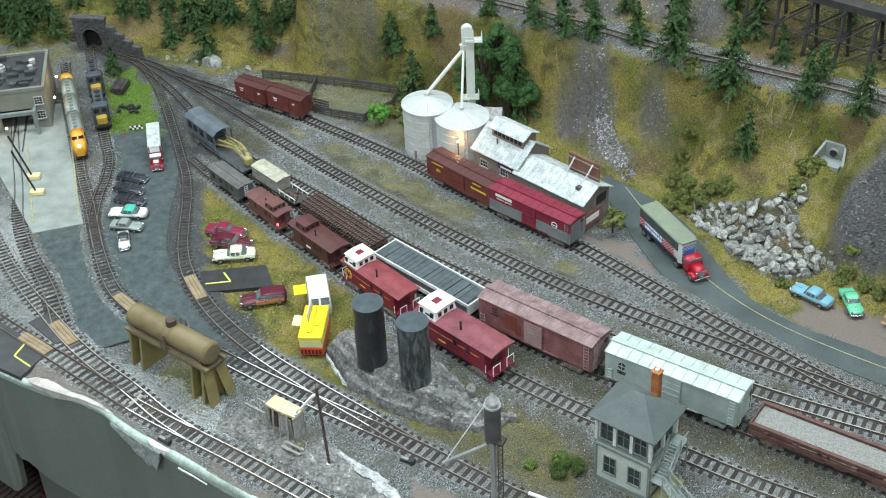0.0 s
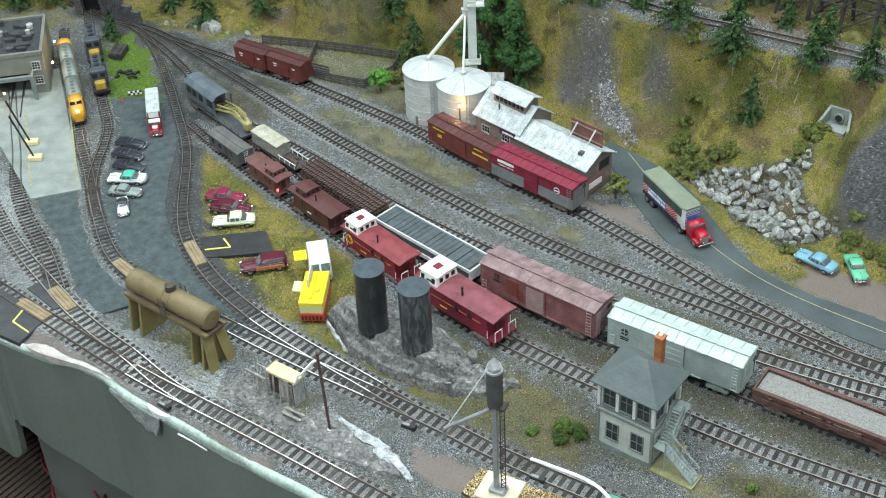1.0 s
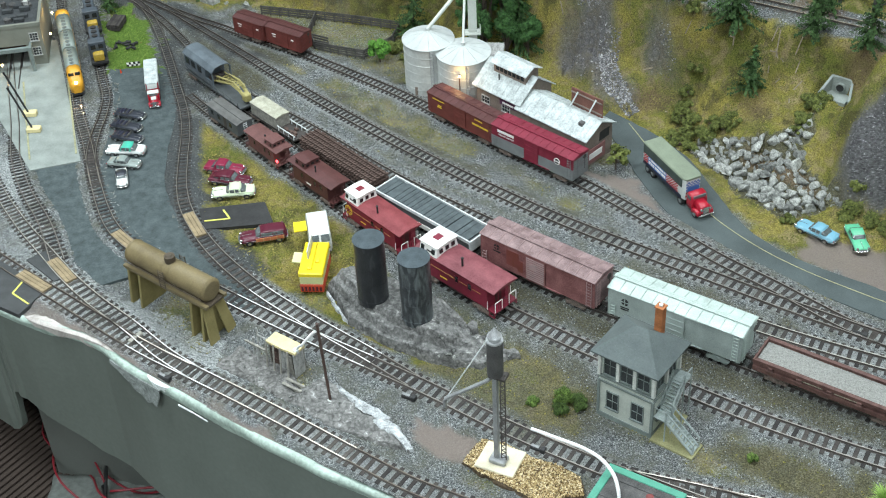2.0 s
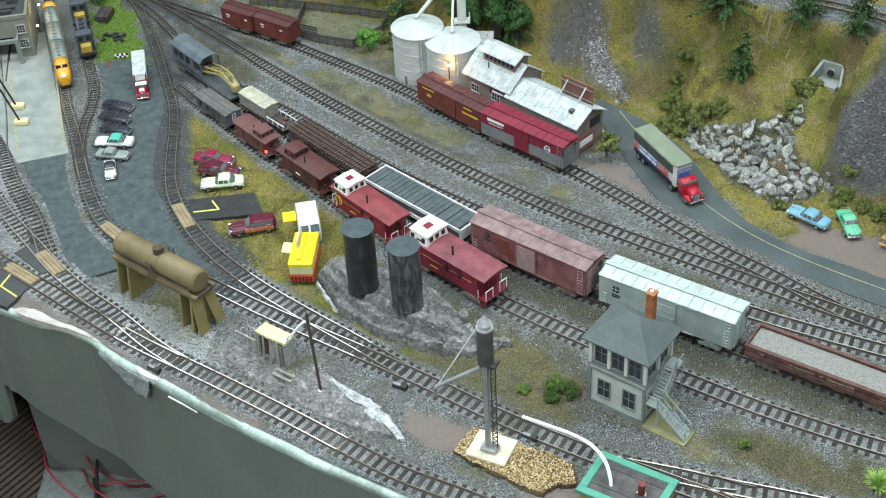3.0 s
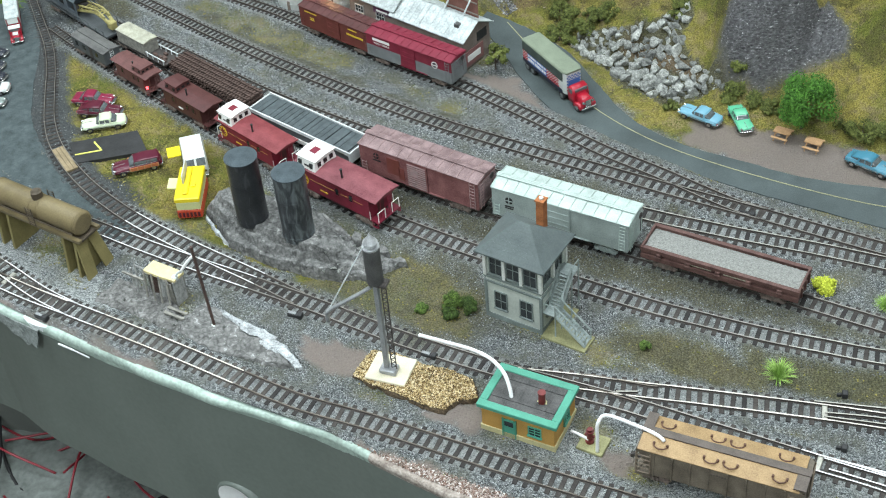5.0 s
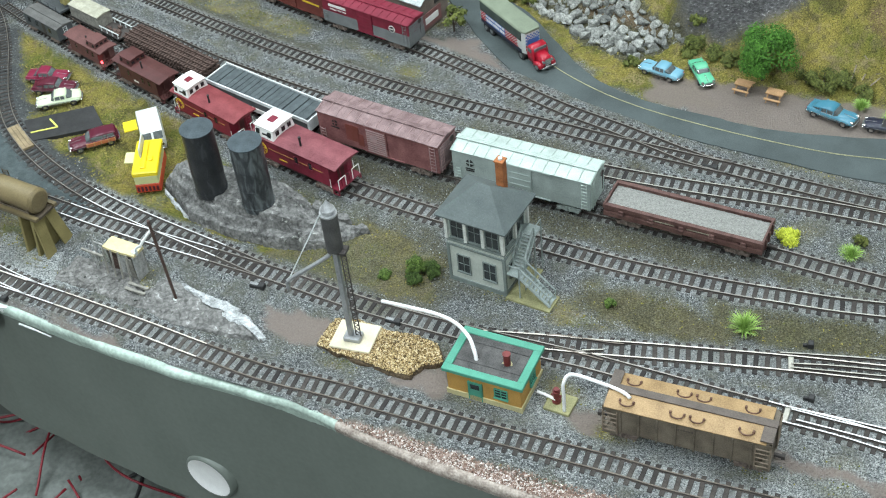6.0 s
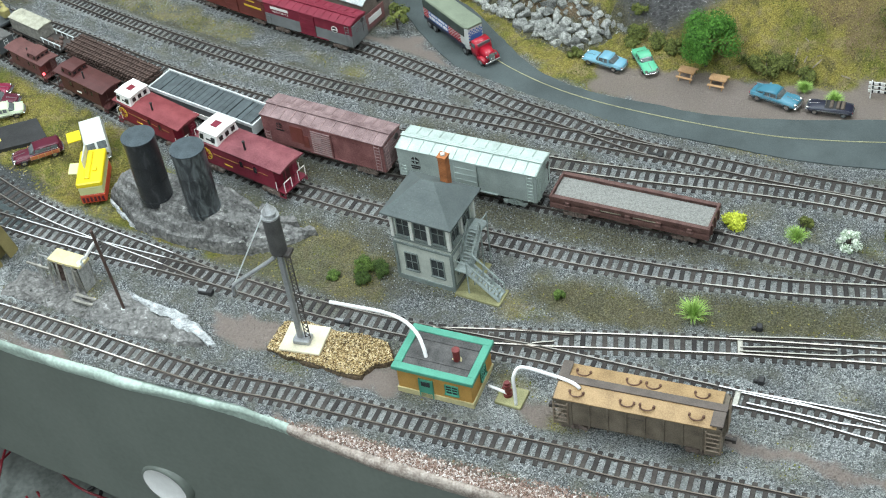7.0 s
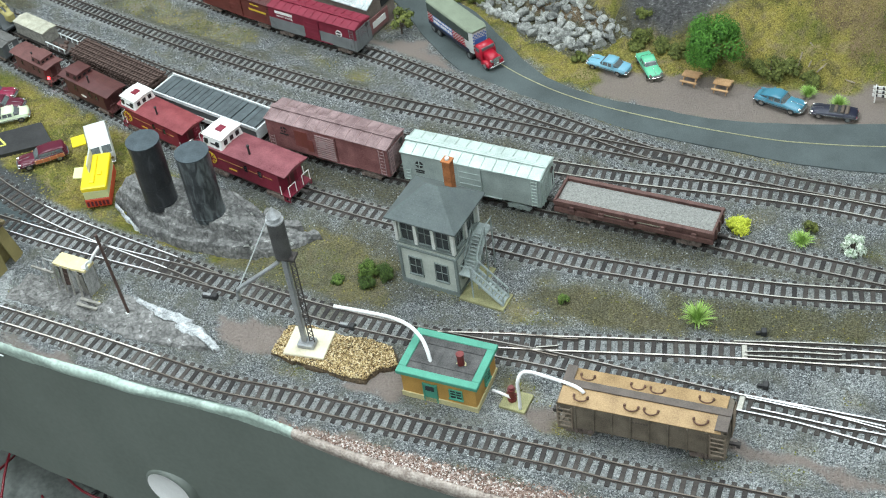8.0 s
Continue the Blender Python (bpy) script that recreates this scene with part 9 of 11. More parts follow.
BUSHES = [(.303, 1.432, .014, .016), (.307, 1.398, .012, .014), (.321, 1.378, .014, .016), (.340, 1.374, .012, .014), (.313, 1.463, .012, .012), (.318, 1.49, .012, .012), (.443, 1.356, .010, .012), (.425, 1.348, .010, .010), (.461, 1.223, .014, .013), (.475, 1.205, .012, .012), (.450, 1.216, .008, .009), (.385, 1.218, .008, .009), (.30, 1.365, .010, .010), (-.057, 1.640, .012, .014), (-.04, 1.61, .010, .012), (.567, 1.118, .016, .018), (.585, 1.112, .012, .014), (.553, 1.128, .014, .014), (.600, 1.092, .010, .012), (.70, 1.10, .022, .020), (.490, 1.190, .010, .012), (-.02, 1.585, .010, .012), (.310, 1.447, .013, .013), (.322, 1.470, .010, .011), (.315, 1.415, .013, .015), (.332, 1.388, .011, .013), (.352, 1.376, .010, .013), (.432, 1.340, .009, .010), (.420, 1.336, .008, .009), (.452, 1.362, .010, .011), (.438, 1.368, .009, .010), (.290, 1.378, .009, .011), (.283, 1.395, .008, .010), (.466, 1.235, .010, .011), (.325, 1.505, .010, .011)]
for i, (x, y, h, r) in enumerate(BUSHES):
    broadleaf(x, y, h, r, 400 + i, "low olive green bush on the bank", M["brush"], 12, 130, .1, "bush", "bush", "bushes on the bank", .0011)
for i, (x, y, h, r) in enumerate(((.104, .953, .015, .011), (.119, .944, .012, .010), (.101, .938, .009, .008), (.075, .952, .007, .006), (.272, .862, .010, .0048))):
    broadleaf(x, y, h, r, 450 + i, "green shrub in the weeds beside the tower" if i < 4 else "small green weed in the gravel", M["darkshrub"] if i in (1, 2) else M["shrub"], 18, 170, .05, "bush", "bush", "shrubs", .0008)


def tuft(x, y, h, seed, label, material):
    """A tuft of thin blades fanning out."""
    rng = random.Random(seed)
    verts, faces = [], []
    for k in range(260):
        a, s = rng.uniform(0, 2 * math.pi), rng.uniform(.1, .95)
        tip = Vector((math.cos(a) * h * s, math.sin(a) * h * s, h * rng.uniform(.6, 1.0) * (1.15 - .6 * s)))
        side = Vector((-math.sin(a), math.cos(a), 0)) * .00032
        base = Vector((rng.gauss(0, .0012), rng.gauss(0, .0012), 0))
        i = len(verts)
        mid = base.lerp(tip, .6) + Vector((0, 0, h * .12))
        verts += [base - side, base + side, mid + side * .8, mid - side * .8, tip]
        faces += [(i, i + 1, i + 2, i + 3), (i + 3, i + 2, i + 4)]
    t = thing("grass_tuft", Matrix.Translation((x, y, .001)), label, "grass", "tufts")
    cloud("blade_clump", verts, faces, material, t)


tuft(.378, .803, .021, 1, "bright lime green grass tuft in the weeds", M["lime"])
tuft(.500, .868, .016, 2, "pale lime green grass tuft beside the freight track", M["lime"])
tuft(.613, 1.047, .014, 3, "lime green grass tuft behind the parked convertible", M["lime"])
tuft(.592, 1.075, .013, 4, "lime green grass tuft on the bank", M["lime"])
broadleaf(.453, .903, .015, .011, 470, "yellow flowering bush at the end of the gondola", M["yellowflower"], 42, 70, .05, "bush", "bush", "", .0009)
broadleaf(.540, .845, .018, .011, 471, "white flowering shrub beside the freight track", M["whiteflower"], 14, 120, .1, "bush", "bush", "", .0010)
broadleaf(.512, .882, .012, .009, 472, "dull olive low bush beside the freight track", M["brush"], 9, 110, .05, "bush", "bush", "", .0010)
broadleaf(.585, .838, .014, .014, 473, "dull green low bush beside the freight track", M["brush"], 11, 120, .05, "bush", "bush", "", .0010)

# logs and dead branches on the slopes
LOGS = [(.271, 1.542, 60, .026), (.275, 1.548, -30, .018), (.268, 1.535, 20, .022), (.146, 1.619, 35, .034), (.160, 1.612, -50, .030), (.168, 1.606, 80, .030), (.152, 1.606, 5, .036), (.311, 1.507, 70, .024), (.320, 1.50, 40, .020), (.407, 1.421, 65, .018), (.412, 1.418, -45, .022), (.261, 1.500, -20, .020), (.309, 1.487, 10, .024), (.275, 1.446, -15, .020), (.424, 1.388, 30, .02), (.592, 1.108, 50, .026), (.617, 1.118, 85, .040), (.622, 1.112, -60, .036), (.610, 1.098, 15, .024), (.628, 1.086, -40, .030), (-.19, 1.80, 20, .03), (-.10, 1.79, 60, .025), (-.36, 1.86, -30, .03), (.30, 1.36, 10, .014)]
lr = random.Random(91)
for cx, cy, n in ((.275, 1.545, 4), (.318, 1.505, 4), (.158, 1.61, 7), (.41, 1.42, 6), (.36, 1.44, 2), (.43, 1.385, 3), (.615, 1.105, 4)):
    for _ in range(n):
        LOGS.append((cx + lr.gauss(0, .009), cy + lr.gauss(0, .009), lr.uniform(0, 180), lr.uniform(.007, .015)))
for i, (x, y, a, l) in enumerate(LOGS):
    l *= .62
    p = Vector((x, y, ground_z(x, y) + .0025))
    q = Vector((x + l * math.cos(radians(a)), y + l * math.sin(radians(a)), 0))
    q.z = ground_z(q.x, q.y) + .0025
    b = B()
    rod(b, p, q, .0008, 6)
    tagged(part("log", b, M["deadwood"]), "bleached fallen log on the slope", "log", "fallen logs")

# boulders below the culvert
BOULDER = []
for k in range(14):
    rng = random.Random(50 + k)
    b = B()
    pts = []
    for _ in range(13):
        d = Vector((rng.gauss(0, 1), rng.gauss(0, 1), rng.gauss(0, 1))).normalized()
        pts.append(b.verts.new(Vector((d.x * rng.uniform(.9, 1.25), d.y * rng.uniform(.7, 1.0), d.z * rng.uniform(.6, .9)))))
    r = bmesh.ops.convex_hull(b, input=pts)
    bmesh.ops.delete(b, geom=list({g for g in r["geom_interior"] + r["geom_unused"] if isinstance(g, bmesh.types.BMVert)}), context="VERTS")
    bmesh.ops.bevel(b, geom=b.edges[:], offset=.05, segments=1, affect="EDGES")
    me = bpy.data.meshes.new("boulder")
    b.to_mesh(me)
    b.free()
    me.materials.append(M["boulder"])
    BOULDER.append(me)
TALUS = [(.303, 1.366), (.318, 1.374), (.366, 1.342), (.405, 1.337), (.424, 1.349), (.439, 1.345), (.431, 1.326), (.416, 1.313), (.418, 1.279), (.447, 1.245), (.454, 1.234), (.428, 1.236), (.392, 1.226), (.360, 1.255), (.332, 1.307)]
pile = thing("rock_talus", Matrix.Identity(4), "pile of loose grey boulders below the culvert", "boulders")
rng = random.Random(77)
placed = []
for smax, smin, tries, gap in ((.0096, .0076, 260, .74), (.0074, .0056, 2600, .66), (.0054, .0040, 7000, .62), (.0036, .0028, 5000, .62)):
    for _ in range(tries):
        x, y = rng.uniform(.295, .465), rng.uniform(1.19, 1.38)
        if len(placed) > 292 or not bool(inside(np.array([x]), np.array([y]), TALUS)[0]):
            continue
        s = rng.uniform(smin, smax)
        if smax > .0080 and y > 1.335:
            continue
        if any((x - a) ** 2 + (y - b) ** 2 < ((s + c) * gap) ** 2 for a, b, c in placed):
            continue
        placed.append((x, y, s))
for k in range(14):
    f = k / 13
    placed.append((.408 + .046 * f + rng.uniform(-.006, .006) * (1 - .6 * f), 1.322 + .032 * f + rng.uniform(-.004, .004), rng.uniform(.0022, .0042)))
for x, y, s in placed:
    o = new("boulder", BOULDER[rng.randrange(14)])
    o.parent = pile
    o.matrix_local = Matrix.Translation((x, y, ground_z(x, y) + s * .40)) @ Euler((rng.gauss(0, .5), rng.gauss(0, .5), rng.uniform(0, 6))).to_matrix().to_4x4() @ Matrix.Scale(s * 1.12, 4)
# broken stones that belong to the carved rocks beside the tracks
for rock, n, x0, x1, y0, y1, lo, hi in ((SHELF, 26, -.02, .062, 1.006, 1.060, .0012, .0036), (SLAB, 16, -.155, -.062, .905, .985, .0008, .0020), (BANK, 24, -.235, -.155, .965, 1.040, .0008, .0022)):
    tops = [v.co.copy() for v in rock.data.vertices if x0 < v.co.x < x1 and y0 < v.co.y < y1 and v.co.z > .0025]
    for p in rng.sample(tops, min(n, len(tops))):
        s = rng.uniform(lo, hi)
        o = new("stone", BOULDER[rng.randrange(14)])
        o.parent = rock
        o.matrix_local = Matrix.Translation(p + Vector((0, 0, s * .30))) @ Euler((rng.gauss(0, .5), rng.gauss(0, .5), rng.uniform(0, 6))).to_matrix().to_4x4() @ Matrix.Scale(s, 4)
# a few lone rocks on the far bank
for i, (x, y, s) in enumerate(((-.33, 1.81, .017), (-.275, 1.79, .006), (-.12, 1.755, .010), (-.10, 1.748, .008), (-.40, 1.835, .006), (-.385, 1.828, .005), (-.39, 1.84, .004), (-.37, 1.825, .005), (-.355, 1.822, .004), (-.305, 1.80, .004))):
    o = new("rock", BOULDER[i])
    o.matrix_world = Matrix.Translation((x, y, ground_z(x, y) + s * .3)) @ Euler((i, i * 2, i * 3)).to_matrix().to_4x4() @ Matrix.Scale(s, 4)
    tagged(o, "grey boulder on the grassy bank", "rock", "bank rocks")

# loose ballast stones and turf foam: crumbs too many to count
def crumb_material(name, stops, wide_mix=None):
    m = bpy.data.materials.new(name)
    m.use_nodes = True
    nt = m.node_tree
    b = nt.nodes["Principled BSDF"]
    g = nt.nodes.new("ShaderNodeNewGeometry")
    r = nt.nodes.new("ShaderNodeValToRGB")
    e = r.color_ramp.elements
    while len(e) < len(stops):
        e.new(.5)
    for q, (p, c) in zip(e, stops):
        q.position, q.color = p, rgb(c)
    nt.links.new(g.outputs["Random Per Island"], r.inputs[0])
    out = r.outputs[0]
    if wide_mix:
        n = nt.nodes.new("ShaderNodeTexNoise")
        n.inputs["Scale"].default_value, n.inputs["Detail"].default_value = 24, 6
        nt.links.new(g.outputs["Position"], n.inputs["Vector"])
        f = nt.nodes.new("ShaderNodeValToRGB")
        f.color_ramp.elements[0].position, f.color_ramp.elements[1].position = .45, .60
        nt.links.new(n.outputs["Fac"], f.inputs[0])
        x = nt.nodes.new("ShaderNodeMix")
        x.data_type, x.blend_type = "RGBA", "MULTIPLY"
        nt.links.new(f.outputs[0], x.inputs[0])
        nt.links.new(out, x.inputs[6])
        x.inputs[7].default_value = rgb(wide_mix)
        out = x.outputs[2]
    nt.links.new(out, b.inputs["Base Color"])
    b.inputs["Roughness"].default_value = 0.95
    b.inputs["Specular IOR Level"].default_value = 0.15
    return m


M["ballast_stone"] = crumb_material("loose_ballast_stone", [(0.0, (.045, .05, .050)), (.5, (.145, .155, .156)), (.85, (.26, .275, .272)), (1.0, (.52, .54, .53))])
M["turf_foam"] = crumb_material("olive_turf_foam", [(0.0, (.200, .176, .052)), (.5, (.300, .262, .077)), (1.0, (.390, .340, .108))], (.46, .56, .42))
M["lawn_foam"] = crumb_material("green_lawn_foam", [(0.0, (.07, .13, .020)), (.6, (.125, .215, .040)), (1.0, (.22, .29, .07))])
M["pale_chip"] = crumb_material("pale_scree_chip", [(0.0, (.10, .098, .10)), (.5, (.19, .187, .19)), (1.0, (.52, .51, .50))])
M["scree_chip"] = crumb_material("grey_scree_chip", [(0.0, (.06, .06, .062)), (.5, (.18, .178, .18)), (1.0, (.58, .57, .54))])


def crumbs(name, x, y, z, size, material, label, category, seed, flat=.8):
    """Small four-faced crumbs lying at the given places, as one heap of stuff."""
    r = np.random.RandomState(seed)
    n = len(x)
    base = np.array([(1, 1, 1), (-1, -1, 1), (-1, 1, -1), (1, -1, -1)], float) * .62
    q = r.normal(size=(n, 4))
    q /= np.linalg.norm(q, axis=1)[:, None]
    w, i, j, k = q.T
    R = np.stack([1 - 2 * (j * j + k * k), 2 * (i * j - k * w), 2 * (i * k + j * w), 2 * (i * j + k * w), 1 - 2 * (i * i + k * k), 2 * (j * k - i * w), 2 * (i * k - j * w), 2 * (j * k + i * w), 1 - 2 * (i * i + j * j)], -1).reshape(n, 3, 3)
    v = np.einsum("nab,kb->nka", R, base) * size[:, None, None]
    v[:, :, 2] *= flat
    v += np.stack([x, y, z], -1)[:, None, :]
    o = 4 * np.arange(n)[:, None, None]
    f = (o + np.array([(0, 1, 2), (0, 3, 1), (0, 2, 3), (1, 3, 2)])[None]).reshape(-1, 3)
    me = bpy.data.meshes.new(name)
    me.from_pydata(v.reshape(-1, 3).tolist(), [], f.tolist())
    me.materials.append(material)
    return tagged(new(name, me), label, category, kind="stuff")


def scatter(n, seed, x0, x1, y0, y1):
    """Random places on the land with its height and cover there."""
    xs, u, Z, grass, lawn, earth, scree, near = LAND
    r = np.random.RandomState(seed)
    x = r.uniform(x0, x1, n)
    y = r.uniform(y0, y1, n)
    e = edge_y(x)
    keep = y > e + .002
    x, y, e = x[keep], y[keep], e[keep]
    fi = (x - xs[0]) / (xs[1] - xs[0])
    fj = ((y - e) / (2.45 - e)) ** (1 / 1.12) * (len(u) - 1)
    i, j = fi.astype(int), np.minimum(fj.astype(int), len(u) - 2)
    a, b = fi - i, fj - j
    def at(F):
        return F[i, j] * (1 - a) * (1 - b) + F[i + 1, j] * a * (1 - b) + F[i, j + 1] * (1 - a) * b + F[i + 1, j + 1] * a * b
    paved = np.zeros(len(x), bool)
    for p in (ROAD_FAR + ROAD_NEAR[::-1], LOT, APRON, [(-.62, 1.71), (-.535, 1.71), (-.448, 1.405), (-.508, 1.390), (-.62, 1.60)]):
        paved |= inside(x, y, p)
    return x, y, at(Z), at(grass), at(lawn), at(earth), at(scree), at(near), paved, r


x, y, z, gr, lw, ea, sc, nr, paved, r = scatter(210000, 1, -.55, .80, .50, 1.80)
k = (~paved) & (gr < .35) & (lw < .3) & (ea < .4) & (sc < .3) & ~(inside(x, y, ZONES["pale"]) & (r.rand(len(x)) < .7)) & ((z < .02) | (np.abs(z - .1275) < .006)) & (r.rand(len(x)) < np.clip(1.9 - y, .15, 1) + .1 + (z > .1))
crumbs("ballast_stones", x[k], y[k], z[k] + .0002, r.uniform(.00045, .0010, k.sum()), M["ballast_stone"], "loose grey ballast stones between the tracks", "gravel", 11)
x, y, z, gr, lw, ea, sc, nr, paved, r = scatter(270000, 2, -.70, .80, .60, 2.05)
k = (~paved) & (gr > r.rand(len(x)) * .9 + .1) & (lw < .5) & (sc < .5) & (ea < .5) & ~((inside(x, y, ZONES["dirt"][0]) | inside(x, y, ZONES["dirt"][1]) | inside(x, y, ZONES["dirt"][2]) | inside(x, y, ZONES["moss"][0])) & (r.rand(len(x)) < .75)) & ((z < .01) | (r.rand(len(x)) < .62 + .7 * waves(x, y, 48, 91)))
crumbs("turf_clumps", x[k], y[k], z[k] + .0003, r.uniform(.0006, .0014, k.sum()), M["turf_foam"], "olive and yellow turf foam covering slopes and verges", "grass", 12)
k = (lw > .5) & (nr > .017)
crumbs("lawn_clumps", x[k], y[k], z[k] + .0003, r.uniform(.0008, .0018, k.sum()), M["lawn_foam"], "bright green lawn foam beside the parking lot", "grass", 13)
FLECKS = ([(.182, 1.584), (.218, 1.566), (.224, 1.557), (.200, 1.566)], [(.214, 1.552), (.236, 1.535), (.229, 1.513), (.252, 1.458), (.237, 1.444), (.209, 1.500), (.209, 1.546)], [(.277, 1.510), (.287, 1.504), (.300, 1.485), (.291, 1.484), (.281, 1.500)])
px, py, pz, *_, pr = scatter(16000, 6, .18, .305, 1.44, 1.59)
k = inside(px, py, FLECKS[0]) | inside(px, py, FLECKS[1]) | (inside(px, py, FLECKS[2]) & (pr.rand(len(px)) < .4))
crumbs("pale_rock_chips", px[k], py[k], pz[k] + .0004, pr.uniform(.0008, .0024, k.sum()) * pr.uniform(.5, 1.1, k.sum()), M["pale_chip"], "pale broken rock chips on the spur", "gravel", 18)
fleck = inside(x, y, FLECKS[0]) | inside(x, y, FLECKS[1]) | inside(x, y, FLECKS[2])
k = (sc > .45) & (r.rand(len(x)) < .22) & (x < .435) & ~fleck
crumbs("scree_chips", x[k], y[k], z[k] + .0002, r.uniform(.0006, .0024, k.sum()) * r.uniform(.5, 1.1, k.sum()), M["scree_chip"], "grey rock chips on the slides", "gravel", 14)

x, y, z, gr, lw, ea, sc, nr, paved, r = scatter(160000, 3, .0, .13, .80, .91)
k = inside(x, y, [(.058 + (a - .058) * .965, .860 + (b - .860) * .955) for a, b in PIT]) & (r.rand(len(x)) < .22)
M["pit_stone"] = crumb_material("tan_pit_pebble", [(0.0, (.05, .030, .014)), (.35, (.25, .17, .075)), (.75, (.56, .43, .22)), (1.0, (.78, .68, .46))])
crumbs("pit_pebbles", x[k], y[k], .0052 + .0014 * r.rand(k.sum()), r.uniform(.0006, .0013, k.sum()), M["pit_stone"], "coarse tan and brown pebbles in the gravel bed", "gravel", 15)

# broken plaster and pebbles along the bare right-hand edge
r = np.random.RandomState(71)
x = r.uniform(.0, .42, 15000)
off = np.abs(r.normal(0, .010, 15000))
k = r.rand(15000) < np.clip((x - .0) / .08, .1, 1) * np.where(off < .024, 1, .25)
M["edge_crumb"] = crumb_material("pink_and_white_plaster_crumb", [(0.0, (.10, .07, .055)), (.35, (.25, .16, .125)), (.7, (.42, .33, .28)), (1.0, (.75, .72, .68))])
crumbs("plaster_crumbs", x[k], edge_y(x[k]) + .001 + off[k], .0016 + .001 * r.rand(k.sum()), r.uniform(.0006, .0019, k.sum()) * r.uniform(.5, 1.0, k.sum()), M["edge_crumb"], "pinkish plaster crumbs and pebbles along the layout edge", "rubble", 16)

# ---- road vehicles ----
M["tyre"] = mat("black_rubber", (0.012, 0.012, 0.012), 0.8, vary=0.2)
M["chrome"] = mat("bright_chrome", (0.52, 0.52, 0.51), 0.25, 0.9, vary=0.1)
M["carglass"] = mat("tinted_car_glass", (0.10, 0.115, 0.115), 0.08, vary=0.3, scale=200)


def paint(name, col, rough=0.28):
    return mat(name, col, rough, vary=0.08, scale=60, bump=0.02)


M["carred"] = paint("candy_red_car_paint", (0.20, 0.010, 0.040))
M["carmaroon"] = paint("maroon_car_paint", (0.085, 0.006, 0.020))
M["carpale"] = paint("pale_mint_car_paint", (0.56, 0.64, 0.44))
M["carwhite"] = paint("white_car_paint", (0.58, 0.60, 0.57))
M["carteal"] = paint("teal_car_paint", (0.05, 0.42, 0.30))
M["cargrey"] = paint("grey_green_car_paint", (0.22, 0.26, 0.24))
M["carblack"] = paint("blue_black_car_paint", (0.016, 0.020, 0.030))
M["carblue"] = paint("sky_blue_car_paint", (0.15, 0.34, 0.43))
M["carsteel"] = paint("steel_blue_car_paint", (0.050, 0.19, 0.26))
M["carnavy"] = paint("navy_car_paint", (0.012, 0.014, 0.030))
M["cargreen"] = paint("mint_green_car_paint", (0.10, 0.42, 0.24))
M["carwood"] = mat("varnished_wood_panel", (0.42, 0.13, 0.05), 0.5, vary=0.2, scale=120)
M["truckred"] = paint("bright_red_truck_paint", (0.36, 0.010, 0.026))
M["tarp"] = mat("grey_green_tarpaulin", (0.17, 0.20, 0.14), 0.8, vary=0.15, scale=60)
M["truckyellow"] = paint("bright_yellow_paint", (0.80, 0.62, 0.01), 0.4)
M["trailcream"] = paint("pale_cream_yellow_paint", (0.62, 0.62, 0.30), 0.5)
M["trailred"] = paint("orange_red_paint", (0.52, 0.06, 0.02), 0.5)
M["tarpdark"] = mat("dark_green_canvas", (0.045, 0.062, 0.052), 0.85, vary=0.3, scale=90)
M["flagblue"] = paint("flag_blue_paint", (0.06, 0.14, 0.38), 0.5)
M["tan"] = mat("tan_wood", (0.42, 0.25, 0.12), 0.7, vary=0.2, scale=120)
M["seat"] = mat("brown_leather", (0.10, 0.075, 0.055), 0.6, vary=0.2)


def wheel(parent, x, y, r, w=.0028, side=1):
    b = B()
    rod(b, (x, y - w / 2, r), (x, y + w / 2, r), r, 16)
    t = part("wheel", b, M["tyre"], parent)
    h = B()
    yy = y + side * w / 2
    rod(h, (x, yy - side * .0002, r), (x, yy + side * .0005, r), r * .58, 12)
    part("hub_cap", h, M["chrome"], t)
    return t


def loft_x(secs, smooth=True):
    """A rounded body through cross-sections (x, half width, z low, z high, top width share)."""
    bm = B()
    rings = []
    for x, w, z0, z1, k in secs:
        m = (z0 + z1) / 2
        rings.append([bm.verts.new((x, y, z)) for y, z in ((-w * .92, z0), (w * .92, z0), (w, z0 + (z1 - z0) * .35), (w * .98, z0 + (z1 - z0) * .72), (w * k, z1), (-w * k, z1), (-w * .98, z0 + (z1 - z0) * .72), (-w, z0 + (z1 - z0) * .35))])
    for a, b in zip(rings, rings[1:]):
        for i in range(8):
            bm.faces.new((a[i], a[(i + 1) % 8], b[(i + 1) % 8], b[i])).smooth = smooth
    bm.faces.new(rings[0]), bm.faces.new(rings[-1][::-1])
    bmesh.ops.recalc_face_normals(bm, faces=bm.faces)
    return bm


def hull(secs, n=20, p=.62):
    """A rounded shell through upright sections (x, half width, z low, z high)."""
    bm = B()
    rings = []
    for x, w, z0, z1 in secs:
        ring = []
        for k in range(n):
            a = 2 * math.pi * (k + .5) / n
            c, q = math.cos(a), math.sin(a)
            ring.append(bm.verts.new((x, w * math.copysign(abs(c) ** p, c), (z0 + z1) / 2 + (z1 - z0) / 2 * math.copysign(abs(q) ** p, q))))
        rings.append(ring)
    for a, b in zip(rings, rings[1:]):
        for k in range(n):
            bm.faces.new((a[k], a[(k + 1) % n], b[(k + 1) % n], b[k])).smooth = True
    bm.faces.new(rings[0]), bm.faces.new(rings[-1][::-1])
    bmesh.ops.recalc_face_normals(bm, faces=bm.faces)
    return bm


